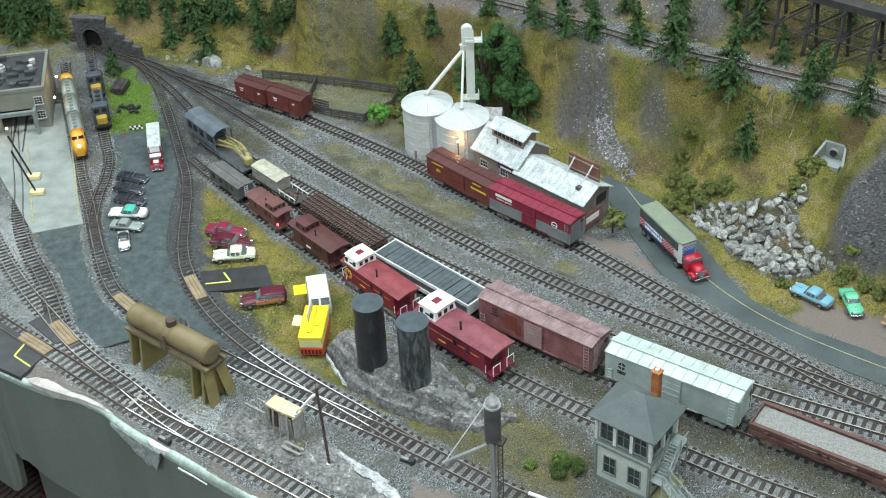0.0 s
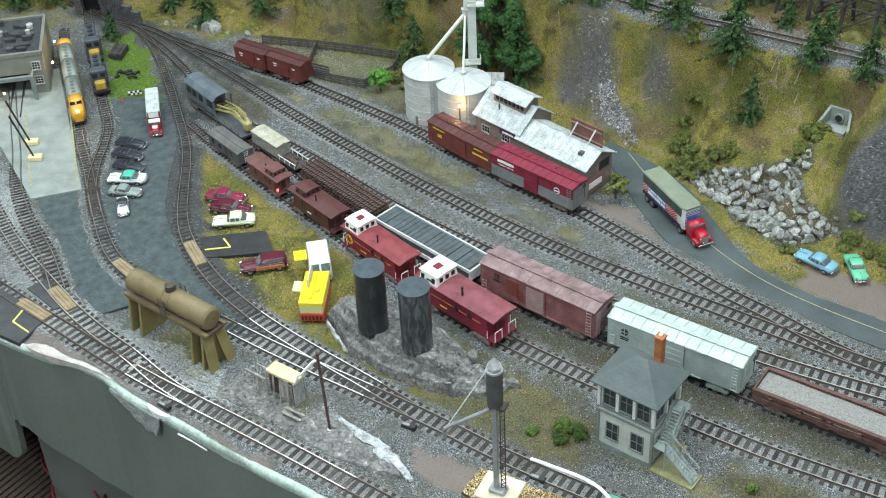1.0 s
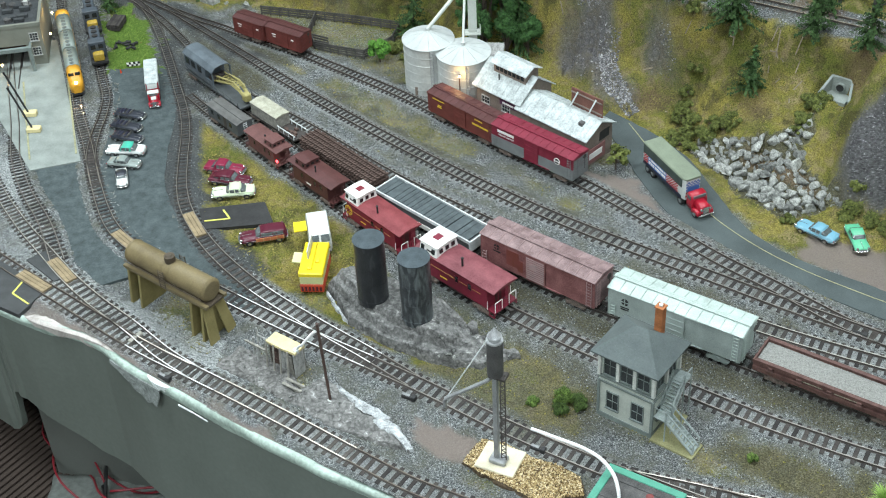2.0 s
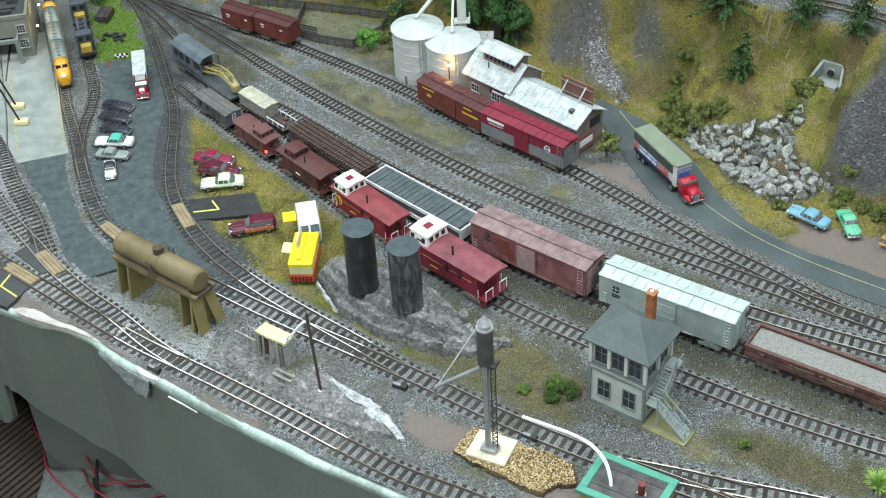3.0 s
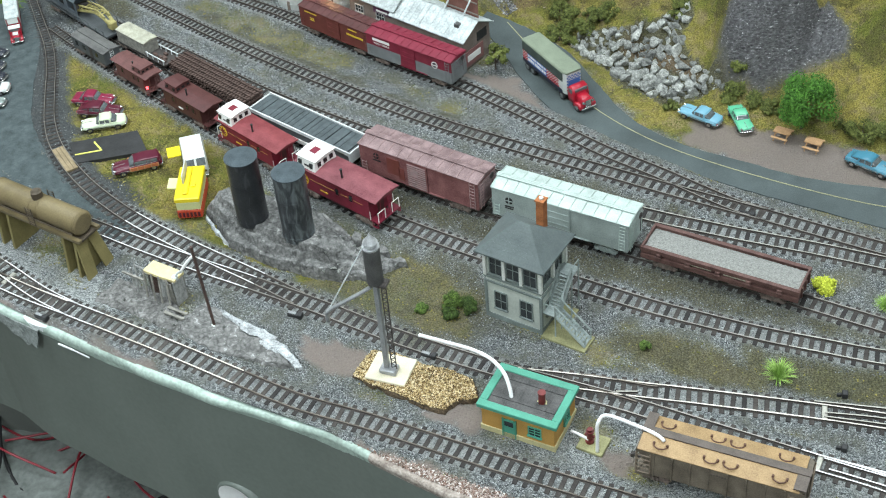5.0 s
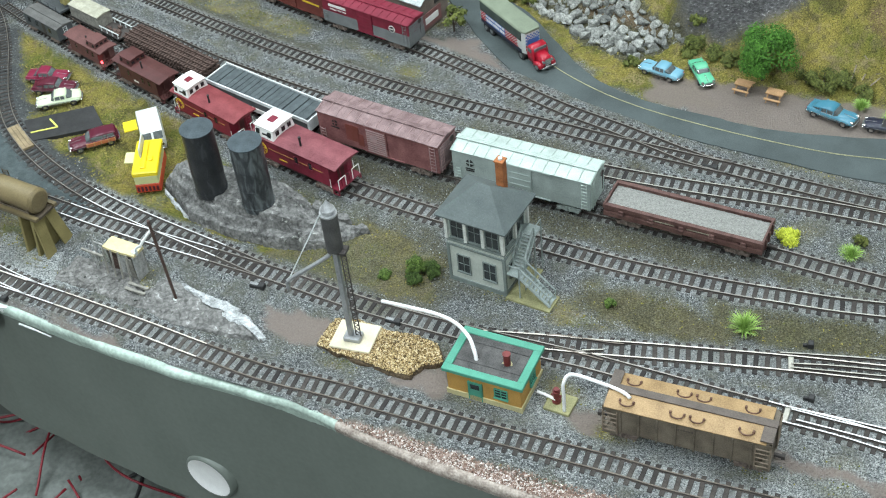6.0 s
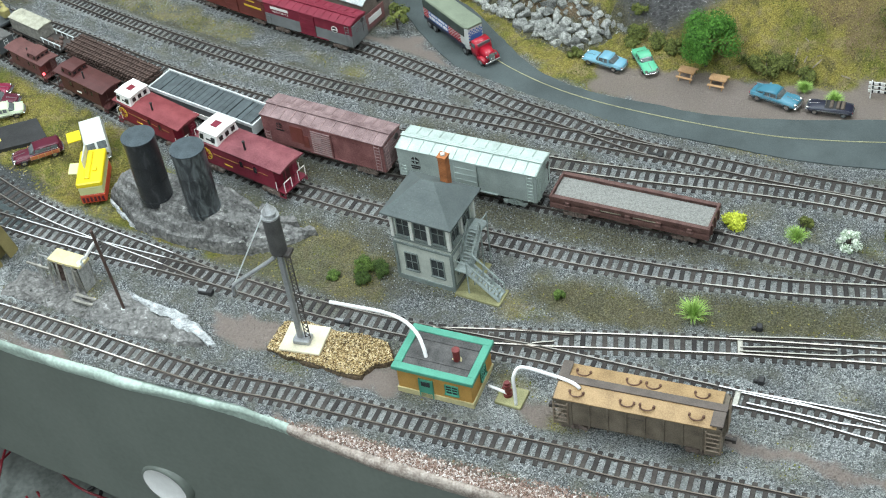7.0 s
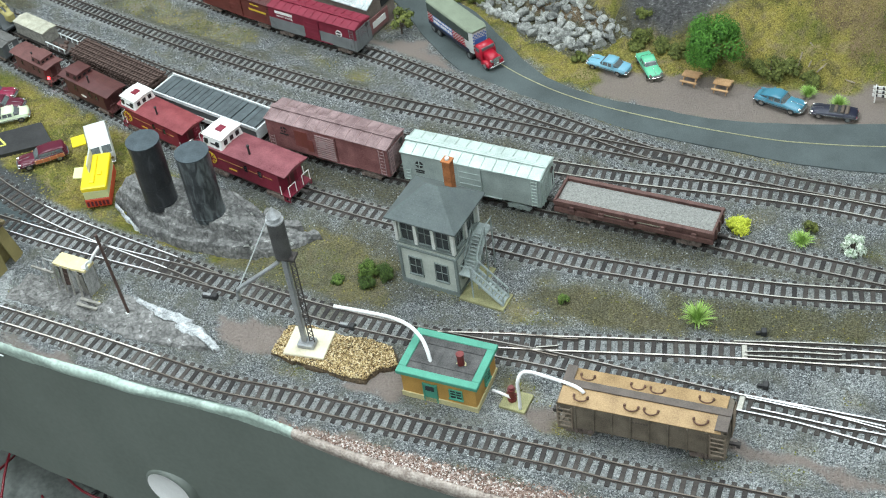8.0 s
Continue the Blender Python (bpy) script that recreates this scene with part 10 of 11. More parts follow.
def bulge(bm, x, y, z, rx, ry, rz):
    """A fender: a flattened ball joined to the shell."""
    m = Matrix.Translation((x, y, z)) @ Matrix.Diagonal((rx, ry, rz, 1))
    for v in bmesh.ops.create_uvsphere(bm, u_segments=14, v_segments=9, radius=1.0, matrix=m)["verts"]:
        for f in v.link_faces:
            f.smooth = True


def auto(x, y, rz, body, label, scale=1.0, roof=None, style="sedan", z=0.0, seats=None):
    """A 1950s car with full fenders, nose along local +x, about 55 mm long."""
    t = thing("car", Matrix.Translation((x, y, z)) @ Matrix.Rotation(radians(rz), 4, "Z"), label, "car")
    t.scale = (scale, scale, scale * .86)
    wag, fast, open_ = style == "wagon", style == "fastback", style == "convertible"
    tail = [(-.0272, .0070, .0056, .0086), (-.0262, .0086, .0046, .0098), (-.0225, .0095, .0038, .0110 if not fast else .0106), (-.0120, .0099, .0034, .0119)]
    bm = hull(tail + [(0, .0100, .0034, .0119), (.0080, .0099, .0034, .0119), (.0130, .0093, .0036, .0117), (.0200, .0080, .0040, .0113), (.0252, .0066, .0046, .0104), (.0270, .0048, .0056, .0090)])
    for s in (-1, 1):
        bulge(bm, .0178, s * .0078, .0068, .0096, .0028, .0040)
        bulge(bm, -.0175, s * .0080, .0068, .0092, .0026, .0040)
    sh = part("body", bm, body, t)
    for s in (-1, 1):
        fin = B()
        rod(fin, (-.0262, s * .0082, .0100), (-.0100, s * .0090, .0112), .0008, 8)
        part("rear_wing", fin, body, sh)
        strip = B()
        rod(strip, (-.0235, s * .0105, .0076), (.0235, s * .0104, .0076), .00032, 6)
        part("side_trim", strip, M["chrome"], sh)
        part("sill_trim", box(B(), -.0085, s * .0098 - .0003, .0036, .0095, s * .0098 + .0003, .0043), M["chrome"], sh)
        tl = B()
        rod(tl, (-.0268, s * .0074, .0078), (-.0274, s * .0074, .0078), .0010, 8)
        part("tail_light", tl, M["truckred"], sh)
    orn = B()
    rod(orn, (.0130, 0, .0119), (.0262, 0, .0103), .0004, 6)
    part("bonnet_strip", orn, M["chrome"], sh)
    if open_:
        part("interior", hull([(-.0120, .0074, .0108, .0124), (-.0100, .0080, .0108, .0125), (.0040, .0080, .0108, .0125), (.0056, .0074, .0108, .0124)]), M["black"], t)
        for xx in (-.0095, -.0015):
            part("bench_seat", hull([(xx - .0018, .0070, .0112, .0146), (xx + .0004, .0072, .0112, .0150), (xx + .0022, .0070, .0112, .0134)], 14), seats or M["seat"], t)
        ws = B()
        for a, b in (((.0060, -.0080, .0118), (.0052, -.0076, .0162)), ((.0060, .0080, .0118), (.0052, .0076, .0162)), ((.0052, -.0076, .0162), (.0052, .0076, .0162)), ((.0066, 0, .0118), (.0054, 0, .0162))):
            rod(ws, a, b, .00045, 6)
        part("windscreen_frame", ws, M["chrome"], t)
        part("folded_hood", hull([(-.0172, .0064, .0112, .0132), (-.0150, .0078, .0112, .0142), (-.0126, .0072, .0112, .0134)], 14), seats or M["seat"], t)
    else:
        if fast:
            secs = [(-.0215, .0050, .0100, .0114), (-.0165, .0072, .0100, .0142), (-.0100, .0082, .0100, .0166), (-.0030, .0085, .0100, .0177), (.0030, .0083, .0100, .0172), (.0066, .0078, .0100, .0140), (.0088, .0072, .0100, .0116)]
        elif wag:
            secs = [(-.0248, .0078, .0100, .0140), (-.0236, .0086, .0100, .0172), (-.0120, .0088, .0100, .0178), (.0020, .0086, .0100, .0176), (.0068, .0078, .0100, .0144), (.0090, .0072, .0100, .0116)]
        else:
            secs = [(-.0165, .0068, .0100, .0116), (-.0128, .0080, .0100, .0154), (-.0085, .0085, .0100, .0174), (-.0020, .0086, .0100, .0178), (.0030, .0084, .0100, .0174), (.0066, .0078, .0100, .0144), (.0090, .0072, .0100, .0116)]
        cab = part("cabin", hull(secs, 20, .5), M["carglass"], t, "dark glass cabin")
        k0, k1 = (1, 3) if wag else (2, 4)
        x0, x1 = secs[k0][0], secs[k1][0]
        rf = [(x0 - .0026, .0060, secs[k0][3] - .0030, secs[k0][3] - .0012), (x0, .0080, secs[k0][3] - .0026, secs[k0][3] + .0006), ((x0 + x1) / 2, .0086, .0156, .0188), (x1, .0081, secs[k1][3] - .0022, secs[k1][3] + .0005), (x1 + .0014, .0066, secs[k1][3] - .0022, secs[k1][3] - .0012)]
        if fast:
            rf = [(-.0222, .0046, .0104, .0116), (-.0170, .0070, .0118, .0148)] + [(x0, .0080, .0138, .0172)] + rf[2:]
        part("roof", hull(rf, 18), roof or body, cab)
        for s in (-1, 1):
            for xx, w in ((x0 - .0006, .0013), ((x0 + x1) / 2, .0006), (x1 + .0012, .0006)) + (((-.0150), .0006),) * wag:
                q = B()
                rod(q, (xx, s * .0091, .0106), (xx * .97, s * .0079, .0168), w, 6)
                part("pillar", q, roof or body, cab)
            ch = B()
            rod(ch, (x0 - .001, s * .0093, .0119), (x1 + .004, s * .0090, .0119), .0004, 6)
            part("window_trim", ch, M["chrome"], cab)
        q = B()
        for a, b in (((x1 + .0046, -.0070, .0122), (x1 + .0016, -.0066, .0166)), ((x1 + .0046, .0070, .0122), (x1 + .0016, .0066, .0166)), ((x1 + .0054, -.0068, .0120), (x1 + .0054, .0068, .0120))):
            rod(q, a, b, .0004, 6)
        part("windscreen_frame", q, M["chrome"], cab)
    if wag:
        for s in (-1, 1):
            wood = part("wood_panel", box(B(), -.0232, s * .0104 - .0004, .0056, .0095, s * .0104 + .0004, .0104), M["carwood"], sh)
            for k in range(5):
                part("wood_rail", box(B(), -.0232 + k * .0078, s * .0104 - .0007, .0054, -.0222 + k * .0078, s * .0104 + .0007, .0106), M["tan"], wood)
    for s in (-1, 1):
        for xx in (-.0170, .0172):
            wheel(t, xx, s * .0092, .0041, side=s)
        h = B()
        rod(h, (.0246, s * .0072, .0084), (.0272, s * .0072, .0084), .0018, 12)
        part("headlight", h, M["chrome"], t)
    for xx, w, e in ((.0284, .0088, 1), (-.0280, .0086, -1)):
        part("bumper", tube([(xx - e * .0026, -w - .0012, .0050), (xx - e * .0006, -w * .8, .0050), (xx, 0, .0051), (xx - e * .0006, w * .8, .0050), (xx - e * .0026, w + .0012, .0050)], .0011, 8, .002), M["chrome"], t)
    gr = part("grille", box(B(), .0262, -.0050, .0056, .0274, .0050, .0078, bevel=.0004), M["chrome"], t)
    for k in range(3):
        part("grille_bar", box(B(), .0272, -.0046, .0059 + k * .0006, .0277, .0046, .0062 + k * .0006), M["carglass"], gr)
    return t


LOTZ = .0042
auto(-.2657, 1.3708, -18, M["carred"], "candy red sedan parked on the grass", .92, z=.002)
auto(-.2566, 1.3459, -18, M["carmaroon"], "dark red sedan parked on the grass", .95, style="fastback", z=.002)
auto(-.2505, 1.3205, 182, M["carpale"], "pale mint sedan parked on the grass", .93, z=.002)
auto(-.2085, 1.2330, 190, M["carmaroon"], "maroon station wagon with wood side panels", .98, style="wagon", z=.002)
auto(-.3927, 1.4180, 172, M["carwhite"], "white sedan with teal roof in the lot", .88, roof=M["carteal"], z=LOTZ)
auto(-.3910, 1.3910, -14, M["cargrey"], "grey-green sedan in the lot", .76, z=LOTZ)
auto(-.3894, 1.3600, -78, M["carwhite"], "white and black vintage car in the lot", .68, roof=M["carblack"], style="fastback", z=LOTZ)
for x, y, rz in ((-.3960, 1.4480, -22), (-.4010, 1.4740, -22), (-.4005, 1.5010, -21)):
    tagged(auto(x, y, rz, M["carblack"], "blue-black vintage touring car with chrome bumpers", .76, style="convertible", z=LOTZ, seats=M["carnavy"]), group="row of black touring cars")
auto(.411, 1.1885, 135, M["carblue"], "sky blue sedan parked on the dirt verge", .89, z=.002)
auto(.4515, 1.1735, -88, M["cargreen"], "mint green sedan parked on the verge", .84, z=.002)
auto(.5585, 1.0685, -48, M["carsteel"], "steel blue sedan parked on the verge", .96, style="fastback", z=.002)
auto(.6030, 1.0345, 148, M["carnavy"], "navy convertible with brown seats", .84, style="convertible", z=.002)


def articulated(x, y, rz, cabm, trailm, topm, label, scale=1.0, z=.0016, check=False):
    """A bonneted tractor and a semi-trailer, nose along local +x."""
    t = thing("articulated_truck", Matrix.Translation((x, y, z)) @ Matrix.Rotation(radians(rz), 4, "Z"), label, "truck")
    t.scale = (scale,) * 3
    cab = part("cab", loft_x([(.010, .0110, .006, .0255, .86), (.012, .0115, .006, .0270, .84), (.020, .0115, .006, .0270, .82), (.0225, .0110, .006, .0205, .84)]), cabm, t)
    part("bonnet", loft_x([(.0220, .0082, .0065, .0200, .7), (.0330, .0074, .0068, .0185, .66), (.0365, .0066, .0075, .0165, .6)]), cabm, t)
    part("windscreen", box(B(), .0208, -.0088, .0195, .0222, .0088, .0250), M["carglass"], cab)
    part("grille", box(B(), .0358, -.0040, .0075, .0372, .0040, .0160), M["chrome"], t)
    q = B()
    rod(q, (.0385, -.0105, .0062), (.0385, .0105, .0062), .0011, 8)
    part("bumper", q, M["chrome"], t)
    for s in (-1, 1):
        part("wing", loft_x([(.0220, .0030, .0040, .0095, .8), (.0290, .0034, .0060, .0118, .8), (.0360, .0028, .0050, .0095, .8)]), cabm, t).location = (0, s * .0088, 0)
        h = B()
        rod(h, (.0352, s * .0062, .0135), (.0375, s * .0062, .0135), .0016, 10)
        part("headlight", h, M["chrome"], t)
        part("side_window", box(B(), .0125, s * .0114 - .0003, .0195, .0195, s * .0114 + .0003, .0245), M["carglass"], cab)
        wheel(t, .0295, s * .0098, .0056, .0036, s)
        for xx in (-.002, -.066, -.078):
            wheel(t, xx, s * .0098, .0056, .0050, s)
    part("frame", box(B(), -.008, -.005, .0060, .024, .005, .0085), M["black"], t)
    L0, L1, W, z0, z1 = -.088, .006, .0128, .0100, .0400
    tr = part("trailer", loft_x([(L0, W, z0, z1, .98), (L1 - .006, W, z0, z1, .98), (L1, W * .80, z0, z1, .98)], False), trailm, t)
    part("trailer_top", loft_x([(L0 - .0006, W + .0006, z1 - .0012, z1 + .0018, .86), (L1 - .006, W + .0006, z1 - .0012, z1 + .0018, .86), (L1 + .0006, W * .82, z1 - .0012, z1 + .0014, .86)], False), topm, t)
    part("undercarriage", box(B(), L0 + .004, -.007, .0060, -.050, .007, z0), M["black"], t)
    if check:
        for s in (-1, 1):
            part("tarpaulin_side", box(B(), L0 + .0004, s * W - .0006, .0275, L1 - .0055, s * W + .0006, .0392), M["tarpdark"], tr)
            part("navy_panel", box(B(), L0 + .0005, s * W - .0003, .0105, L1 - .0058, s * W + .0003, .0150), M["carnavy"], tr)
            part("blue_band", box(B(), -.076, s * W - .0003, .0150, -.034, s * W + .0003, .0272), M["flagblue"], tr)
            for k in range(8):
                for r, (za, zb) in enumerate(((.0232, .0258), (.0172, .0210))):
                    part("white_bar", box(B(), -.0745 + k * .0050, s * W - .0006, za, -.0745 + k * .0050 + (.0040 if (k + r) % 3 else .0028), s * W + .0006, zb), M["white"], tr)
            for k in range(18):
                for r in range(6):
                    if (k + r) % 2 and not 5 <= k < 6:
                        xx = (L0 + .001 + k * .0022) if k < 5 else (-.034 + (k - 6) * .0022)
                        part("red_check", box(B(), xx, s * W - .0003, .0150 + r * .00205, xx + .0020, s * W + .0003, .01695 + r * .00205), M["truckred"], tr)
        part("blue_band", box(B(), L1 - .0002, -.0075, .0215, L1 + .0006, .0085, .0290), M["flagblue"], tr)
        for k in range(9):
            for r in range(11):
                if (k + r) % 2:
                    part("blue_check" if r > 3 else "red_check", box(B(), L1 - .0002, -.0099 + k * .0022, .0130 + r * .00215, L1 + .0004, -.0079 + k * .0022, .0149 + r * .00215), M["flagblue"] if r > 3 else M["truckred"], tr)
    return t


articulated(.2810, 1.2610, -67, M["truckred"], M["carwhite"], M["tarp"], "red tractor with flag-painted trailer under green tarpaulin", .93, check=True)
articulated(-.3743, 1.5405, -80, M["truckred"], M["truckred"], M["tinroof"], "red tractor with white cab roof and pale-topped red trailer", .66, z=LOTZ)
part("cab_roof", box(B(), .0095, -.0112, .0262, .0225, .0112, .0280, bevel=.0006), M["carwhite"], bpy.data.objects["articulated_truck.001"])
part("bonnet_panel", box(B(), .0230, -.0050, .0196, .0340, .0050, .0206), M["carwhite"], bpy.data.objects["articulated_truck.001"])
t = bpy.data.objects["articulated_truck.001"]
for s in (-1, 1):
    part("white_band", box(B(), -.088, s * .0130 - .0004, .0260, .002, s * .0130 + .0004, .0385), M["carwhite"], t)
part("white_band", box(B(), .0062, -.0098, .0290, .0072, .0098, .0390), M["carwhite"], t)


def vendor_trailer():
    t = thing("vendor_trailer", Matrix.Translation((-.1455, 1.158, .001)) @ Matrix.Scale(.95, 4) @ Matrix.Rotation(radians(84), 4, "Z"), "yellow and red vendor trailer with raised white flaps", "trailer")
    L, W = .0285, .0135
    part("lower_body", box(B(), -L, -W, .0040, L, W, .0150, bevel=.0006), M["trailred"], t)
    part("upper_body", box(B(), -L + .0004, -W + .0004, .0150, L - .0004, W - .0004, .0255, bevel=.0006), M["trailcream"], t)
    part("roof", box(B(), -L - .0006, -W - .0006, .0255, L + .0006, W + .0006, .0320, bevel=.0012), M["truckyellow"], t)
    part("roof_ridge", box(B(), -L + .006, -.0010, .0320, L - .004, .0050, .0345, bevel=.0008), M["truckyellow"], t)
    part("roof_vent", box(B(), -.010, -.0080, .0320, -.004, -.0030, .0345, bevel=.0006), M["truckyellow"], t)
    for k in range(6):
        part("skirt_bar", box(B(), -L - .0006, -W + .002 + k * .0042, .0060, -L + .0002, -W + .0045 + k * .0042, .0120), M["carmaroon"], t)
    f = part("side_flap", box(B(), -.006, W, .0260, .012, W + .014, .0272), M["trailcream"], t)
    f.rotation_euler = (radians(6), 0, 0)
    part("roof_hatch", box(B(), -.004, .0052, .0318, L - .001, .0068, .0440, bevel=.0007), M["carwhite"], t, "raised white roof hatch")
    for s in (-1, 1):
        for xx in (-.016, .016):
            wheel(t, xx, s * .0110, .0044, .0030, s)
    return t


vendor_trailer()


def step_van():
    t = thing("delivery_van", Matrix.Translation((-.1440, 1.2215, .001)) @ Matrix.Scale(.96, 4) @ Matrix.Rotation(radians(-82), 4, "Z"), "white delivery van with raised yellow side panel", "van")
    L, W = .0245, .0135
    body = part("body", loft_x([(-L, W, .0050, .0280, .90), (-L + .002, W, .0045, .0295, .88), (L - .012, W, .0045, .0295, .88), (L - .006, W, .0045, .0265, .88), (L, W * .95, .0050, .0180, .9)], False), M["carwhite"], t)
    for s in (-1, 1):
        q = B()
        a = [Vector((L - .0056, s * .0012, .0260)), Vector((L - .0056, s * .0112, .0260)), Vector((L - .0008, s * .0112, .0188)), Vector((L - .0008, s * .0012, .0188))]
        vs = [q.verts.new(v + Vector((.0004, 0, .0004))) for v in a] + [q.verts.new(v - Vector((.0006, 0, .0003))) for v in a]
        for f in ((0, 1, 2, 3), (7, 6, 5, 4), (0, 4, 5, 1), (1, 5, 6, 2), (2, 6, 7, 3), (3, 7, 4, 0)):
            q.faces.new([vs[i] for i in f])
        bmesh.ops.recalc_face_normals(q, faces=q.faces)
        part("windscreen", q, M["carglass"], body)
        for xx in (-.014, .014):
            wheel(t, xx, s * .0112, .0048, .0032, s)
        h = B()
        rod(h, (L - .001, s * .0090, .0120), (L + .0010, s * .0090, .0120), .0017, 10)
        part("headlight", h, M["chrome"], t)
    f = part("side_panel", box(B(), -.010, -W - .0150, .0265, .008, -W, .0277), M["truckyellow"], t, "raised yellow side panel")
    q = B()
    rod(q, (L + .001, -.011, .0060), (L + .001, .011, .0060), .0011, 8)
    part("bumper", q, M["chrome"], t)
    return t


step_van()
t = thing("paved_ramp", Matrix.Identity(4), "black paved pad with yellow L-shaped marking", "pavement")
quad = [(-.289, 1.293), (-.278, 1.253), (-.199, 1.258), (-.212, 1.300)]
b = B()
lo, hi = [b.verts.new((x, y, .000)) for x, y in quad], [b.verts.new((x, y, .0050)) for x, y in quad]
b.faces.new(lo), b.faces.new(hi)
for i in range(4):
    b.faces.new((lo[i], lo[(i + 1) % 4], hi[(i + 1) % 4], hi[i]))
bmesh.ops.recalc_face_normals(b, faces=b.faces)
part("pad", b, M["black"], t)
M["brightline"] = mat("bright_yellow_line", (0.62, 0.60, 0.12), 0.7, vary=0.15)
part("marking", ribbon([Vector((-.280, 1.268, 0)), Vector((-.250, 1.2705, 0))], .0020, .0050), M["brightline"], t)
part("marking", ribbon([Vector((-.2508, 1.2710, 0)), Vector((-.2600, 1.2880, 0))], .0020, .0050), M["brightline"], t)
M["padgrey"] = mat("worn_charcoal_paving", (0.045, 0.048, 0.048), 0.85, vary=0.3, scale=60)
t = thing("paved_ramp", Matrix.Identity(4), "charcoal paved road stub with yellow marking at the layout edge", "pavement")
quad = [(-.560, 1.192), (-.490, 1.1355), (-.464, 1.1185), (-.455, 1.134), (-.443, 1.158), (-.492, 1.203), (-.54, 1.243)]
b = B()
lo, hi = [b.verts.new((x, y, .000)) for x, y in quad], [b.verts.new((x, y, .0055)) for x, y in quad]
b.faces.new(lo), b.faces.new(hi)
for i in range(7):
    b.faces.new((lo[i], lo[(i + 1) % 7], hi[(i + 1) % 7], hi[i]))
bmesh.ops.recalc_face_normals(b, faces=b.faces)
part("pad", b, M["padgrey"], t)
part("marking", ribbon([Vector((-.478, 1.1545, 0)), Vector((-.4685, 1.1815, 0))], .0018, .0055), M["brightline"], t)
part("marking", ribbon([Vector((-.478, 1.1545, 0)), Vector((-.4565, 1.1350, 0))], .0018, .0055), M["brightline"], t)

t = thing("paved_ramp", Matrix.Identity(4), "small charcoal paved pad between two tracks", "pavement")
b = B()
quad = [(-0.4750, 1.2127), (-0.4563, 1.2285), (-0.4235, 1.1790), (-0.4361, 1.1722)]
lo, hi = [b.verts.new((x, y, .000)) for x, y in quad], [b.verts.new((x, y, .0054)) for x, y in quad]
b.faces.new(lo), b.faces.new(hi)
for i in range(4):
    b.faces.new((lo[i], lo[(i + 1) % 4], hi[(i + 1) % 4], hi[i]))
bmesh.ops.recalc_face_normals(b, faces=b.faces)
part("pad", b, M["padgrey"], t)

# wooden crossings between and beside the rails
M["plank"] = mat("tan_crossing_wood", (0.23, 0.175, 0.10), 0.85, vary=0.35, scale=120)
for key, x, y, off in (("yard_lead", -.2905, 1.262, 0), ("loop", -.364, 1.2375, 0), ("front_branch", -.430, 1.191, 0), ("front", -.4585, 1.173, 0)):
    p, a = on_track(key, x, y)
    t = thing("grade_crossing", Matrix.Translation((p.x, p.y, .0046)) @ Matrix.Rotation(radians(a), 4, "Z"), "tan wooden road crossing between the rails", "crossing", "grade crossings")
    for k in range(3):
        part("plank", box(B(), -.024, -.0066 + k * .0045, 0, .024, -.0023 + k * .0045, .0028, bevel=.0003), M["plank"], t)


def picnic(x, y, rz, label):
    t = thing("picnic_table", at_corner(x, y, rz, .001), label, "picnic table", "picnic tables")
    for k in range(4):
        part("top_board", box(B(), -.0090, -.0052 + k * .0027, .0086, .0090, -.0029 + k * .0027, .0096), M["tan"], t)
    for s in (-1, 1):
        part("bench", box(B(), -.0090, s * .0095 - .0014, .0050, .0090, s * .0095 + .0014, .0058), M["tan"], t)
        q = B()
        for k in (-1, 1):
            rod(q, (s * .0065, k * .0095, 0), (s * .0065, k * .0030, .0088), .0007, 5)
        rod(q, (s * .0065, -.0100, .0048), (s * .0065, .0100, .0048), .0006, 5)
        part("trestle", q, M["tan"], t)
    return t


picnic(.487, 1.138, -40, "tan wooden picnic table beside the road")
picnic(.513, 1.114, -38, "tan wooden picnic table under the tree")
t = thing("barricade", at_corner(.650, 1.045, -30, .001), "white road barricade with dark stripes", "barricade")
for z in (.006, .011, .016):
    bo = part("board", box(B(), -.002, -.0005, z, .026, .0005, z + .0030), M["white"], t)
    for k in range(4):
        part("stripe", box(B(), .001 + k * .0065, -.0009, z, .0032 + k * .0065, -.0004, z + .0030), M["black"], bo)
for x in (.001, .023):
    part("leg", box(B(), x - .0006, -.003, 0, x + .0006, .003, .019), M["white"], t)
t = thing("barricade", at_corner(-.424, 1.6277, 8, .001), "striped black and white road barrier on the lawn", "barricade")
for k in range(6):
    for r in range(2):
        part("check", box(B(), k * .003, 0, .003 + r * .003, k * .003 + .003, .0008, .006 + r * .003), M["white"] if (k + r) % 2 else M["black"], t)
t = thing("traffic_cone", Matrix.Translation((-.430, 1.613, .003)), "small orange traffic cone on the lot edge", "traffic cone")
part("cone", cyl(B(), 0, 0, .0006, .0065, .0018, .0004, n=12), M["trailred"], t)
part("base", box(B(), -.0022, -.0022, 0, .0022, .0022, .0007), M["trailred"], t)

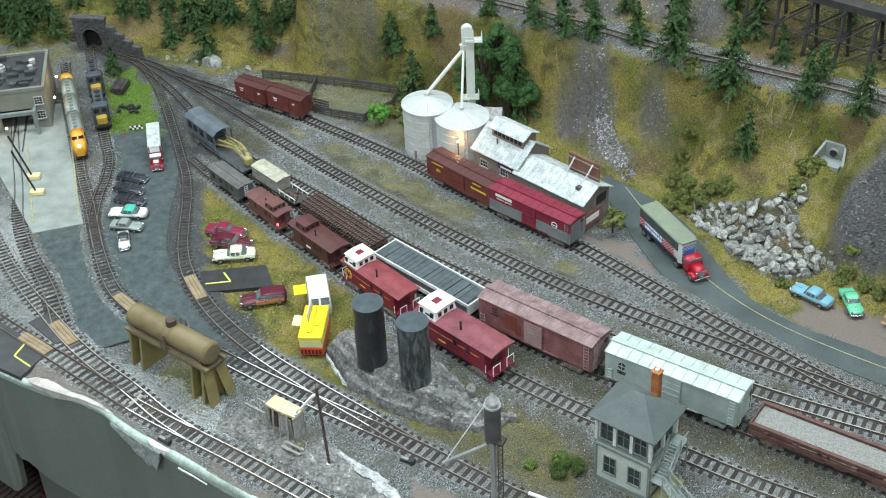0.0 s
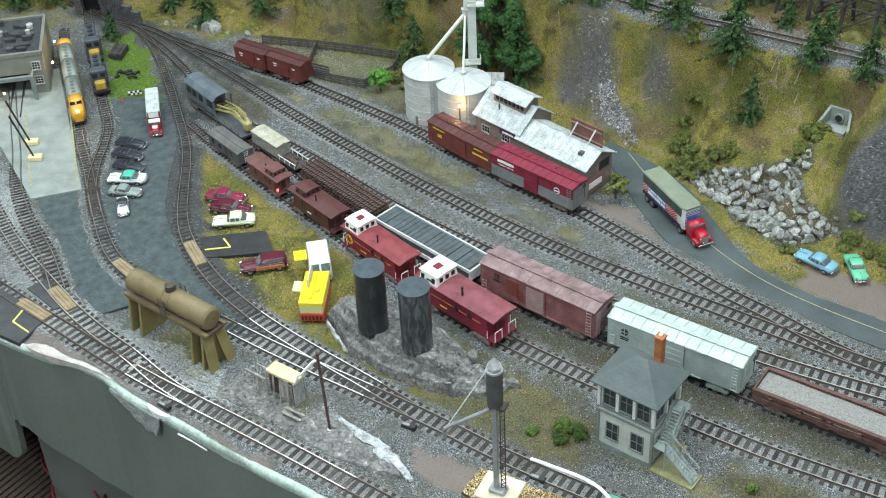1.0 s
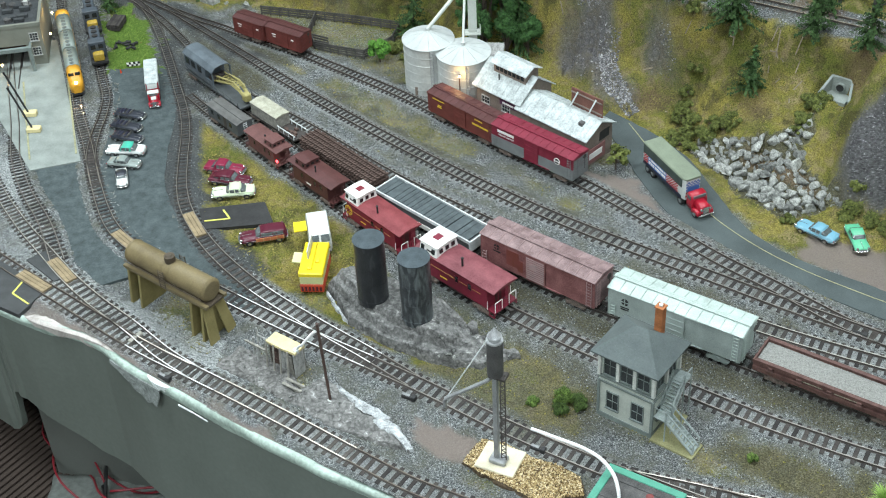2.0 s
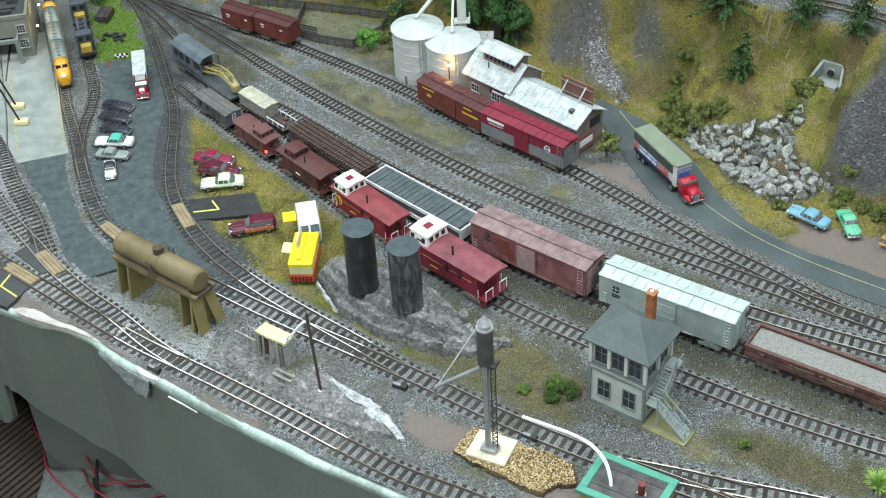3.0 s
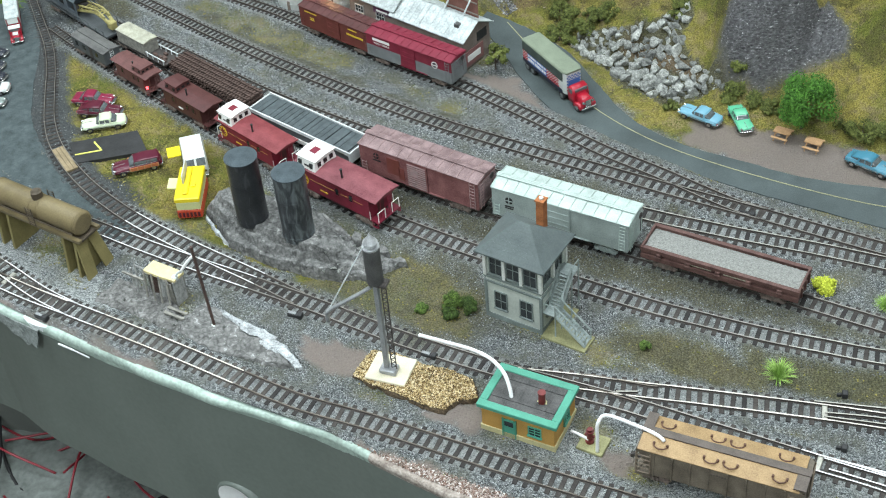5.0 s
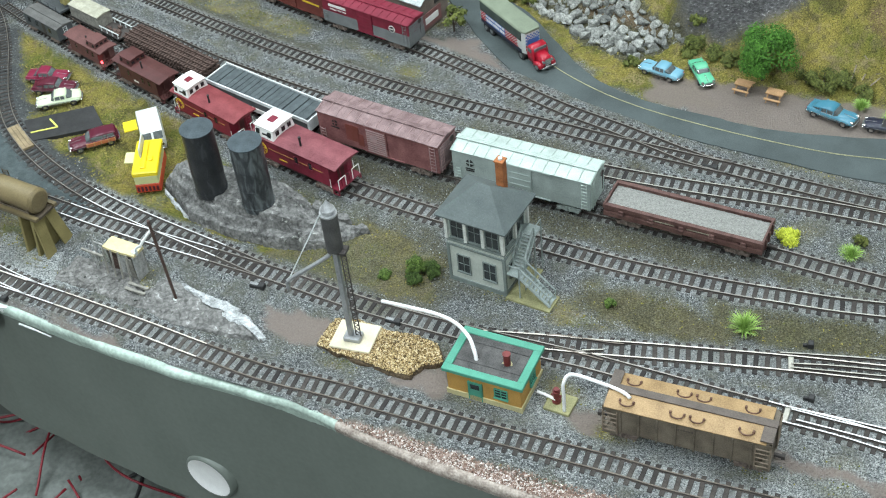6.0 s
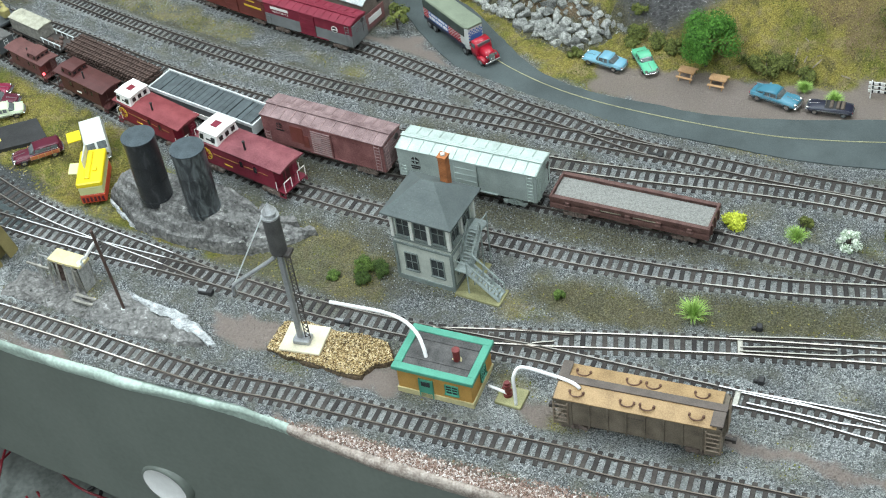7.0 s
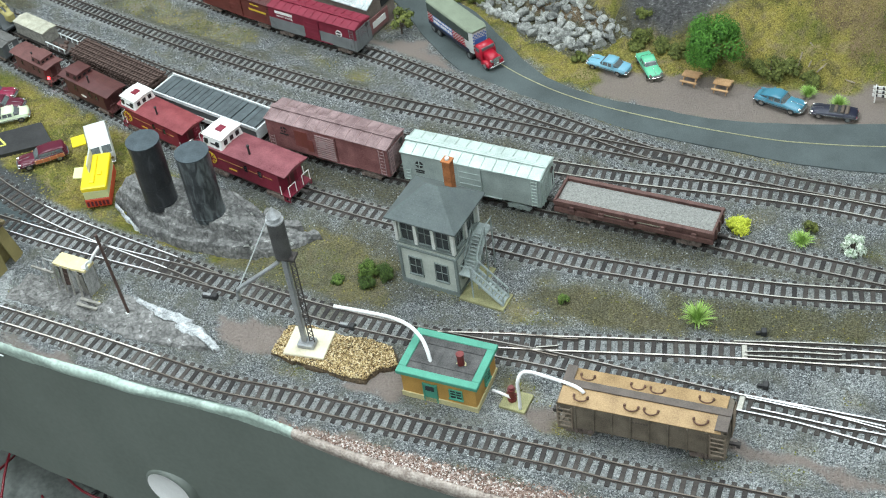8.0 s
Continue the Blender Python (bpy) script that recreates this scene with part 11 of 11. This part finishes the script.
# stacked ties and scrap on the lawn
rng = random.Random(31)
t = thing("tie_stack", at_corner(-.4505, 1.7320, 80, .002), "stack of dark railway ties on the lawn", "tie stack")
for layer in range(3):
    for k in range(6):
        part("tie", box(B(), rng.uniform(-.001, .001), k * .0032, layer * .0030, .031 + rng.uniform(-.001, .001), k * .0032 + .0028, layer * .0030 + .0027), M["tie"], t)
t = thing("scrap_heap", Matrix.Translation((-.4363, 1.6860, .001)), "dark heap of scrap parts on the lawn", "scrap")
for k in range(11):
    b = B()
    box(b, -.0038, -.0017, 0, .0038, .0017, .003, bevel=.0005)
    o = part("scrap_piece", b, M["black"], t)
    o.matrix_local = Matrix.Translation((rng.uniform(-.014, .014), rng.uniform(-.012, .012), rng.uniform(0, .003))) @ Matrix.Rotation(rng.uniform(0, 3), 4, "Z")

# black switch machines beside the turnouts
for x, y, rz, lab, small in ((-.0455, .9635, -30, "black switch machine with silver lid", 0), (.0750, .8862, -33, "black switch machine beside the loop track", 0), (.4137, 1.0200, -32, "black switch machine box in the ballast", 2), (-.2925, 1.0095, -38, "black switch machine beside the edge track", 0), (.4216, .7720, -18, "small black switch motor beside the turnout", 1), (.4016, .7155, -31, "small black switch motor beside the loop turnout", 1)):
    t = thing("switch_machine", at_corner(x, y, rz, .003), lab, "switch machine", "switch machines")
    part("motor", box(B(), .0028, -.0030, 0, .0078, .0030, .0060, bevel=.0006), M["black"], t)
    if small == 1:
        part("crank", box(B(), -.0015, -.0012, 0, .0026, .0012, .0034, bevel=.0004), M["black"], t)
        continue
    part("case", box(B(), -.0080, -.0024, 0, .0026, .0024, .0042, bevel=.0005), M["black"], t)
    part("lid", box(B(), -.0072, -.0012, .0042, .0006, .0014, .0048), M["galv"] if small == 0 else M["black"], t)

# point blades, closure rails and guard rails of the turnouts
def turnout(label, rails, block=None):
    t = tagged(thing("turnout", Matrix.Identity(4), label, "turnout", "turnouts"), kind="structure")
    for name, head, pts in rails:
        rail_part(spline([(x, y, 0) for x, y in pts], .0012), 0.0, .0047, t, M[head], name)
    if block:
        x, y, a = block
        o = part("throw_bar", box(B(), -.0026, -.0090, .0034, .0022, .0085, .0062, bevel=.0005), M["railpale"], t)
        o.matrix_local = Matrix.Translation((x, y, 0)) @ Matrix.Rotation(radians(a), 4, "Z")


turnout("turnout with pale point blades and cream closure rails", (
    ("stock_rail", "railpale", [(.398, .7672), (.4295, .7567), (.4615, .7455), (.517, .7245), (.62, .685)]),
    ("closure_rail", "railpale", [(.4028, .7531), (.4396, .7413), (.4785, .7261)]),
    ("point_blade", "railpale", [(.4008, .7490), (.4367, .7355), (.4758, .7206), (.5106, .7105), (.62, .669)])), (.4035, .7545, -19))
# Rails painted white for the glare that lies on this turnout
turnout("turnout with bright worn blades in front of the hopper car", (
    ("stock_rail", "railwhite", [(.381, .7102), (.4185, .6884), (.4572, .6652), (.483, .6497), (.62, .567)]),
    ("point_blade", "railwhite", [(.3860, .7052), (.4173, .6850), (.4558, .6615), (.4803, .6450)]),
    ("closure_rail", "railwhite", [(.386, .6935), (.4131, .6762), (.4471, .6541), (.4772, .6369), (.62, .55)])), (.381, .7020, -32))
turnout("turnout with a pale cast frog at the layout edge", (("closure_rail", "railcream", [(-.328, 1.0715), (-.300, 1.0495), (-.268, 1.0255)]),), (-.3315, 1.0735, -38))
turnout("turnout with dark guard rails beside the pump house", (
    ("guard_rail", "railbrown", [(.2065, .8355), (.2148, .8335), (.2400, .8220), (.2608, .8120), (.2710, .8085)]),
    ("wing_rail", "railbrown", [(.2107, .8188), (.2300, .8068), (.2479, .7945)]),
    ("frog_point", "railpale", [(.2330, .8098), (.2430, .8078), (.2527, .8060)])))

# ---- under the layout: fascia hole, wires ----
M["wirered"] = mat("red_wire_insulation", (0.20, 0.010, 0.018), 0.4, vary=0.1)
M["wireblack"] = mat("black_wire_insulation", (0.012, 0.012, 0.012), 0.4, vary=0.1)
rng = random.Random(44)
for k in range(34):
    x0, y0 = rng.uniform(-.44, -.20), rng.uniform(1.0, 1.16)
    pts = [(x0, y0, rng.uniform(-.298, -.26))]
    a = rng.uniform(0, 2 * math.pi)
    for j in range(4):
        a += rng.uniform(-.7, .7)
        q = pts[-1]
        pts.append((q[0] + .075 * math.cos(a), q[1] + .075 * math.sin(a), rng.choice((-.2975, -.296, -.28, -.265))))
    blk = k % 4 == 3
    tagged(part("wire", tube(pts, .0022 if blk else .0015, 6, .012), M["wireblack"] if blk else M["wirered"]), "loose black wire on the shelf" if blk else "loose red wire on the shelf", "wire", "loose wires")
ex = -.122
ey = float(edge_y(ex))
nrm = Vector((-.62, -.78, 0)).normalized()
t = thing("fascia_knob", Matrix.Translation(Vector((ex, ey, -.150)) + nrm * .0062) @ nrm.to_track_quat("Z", "Y").to_matrix().to_4x4(), "round white plastic knob recess in the fascia", "knob")
b = B()
rings = []
for r, z in ((.0290, -.006), (.0282, .0008), (.0266, .0024), (.0250, .0026), (.0226, .0018), (.0180, .0006), (.0120, 0), (.0040, -.0002)):
    rings.append([b.verts.new((r * math.cos(math.pi * k / 24), r * math.sin(math.pi * k / 24), z)) for k in range(48)])
for lo, hi in zip(rings, rings[1:]):
    for k in range(48):
        f = b.faces.new((lo[k], lo[(k + 1) % 48], hi[(k + 1) % 48], hi[k]))
        f.smooth, f.material_index = True, 1 if hi in rings[4:] else 0
b.faces.new(rings[-1]).material_index = 1
bmesh.ops.recalc_face_normals(b, faces=b.faces)
part("dish", b, (M["fascia"], M["pipewhite"]), t, "white hollow dish with a grey-green rim")
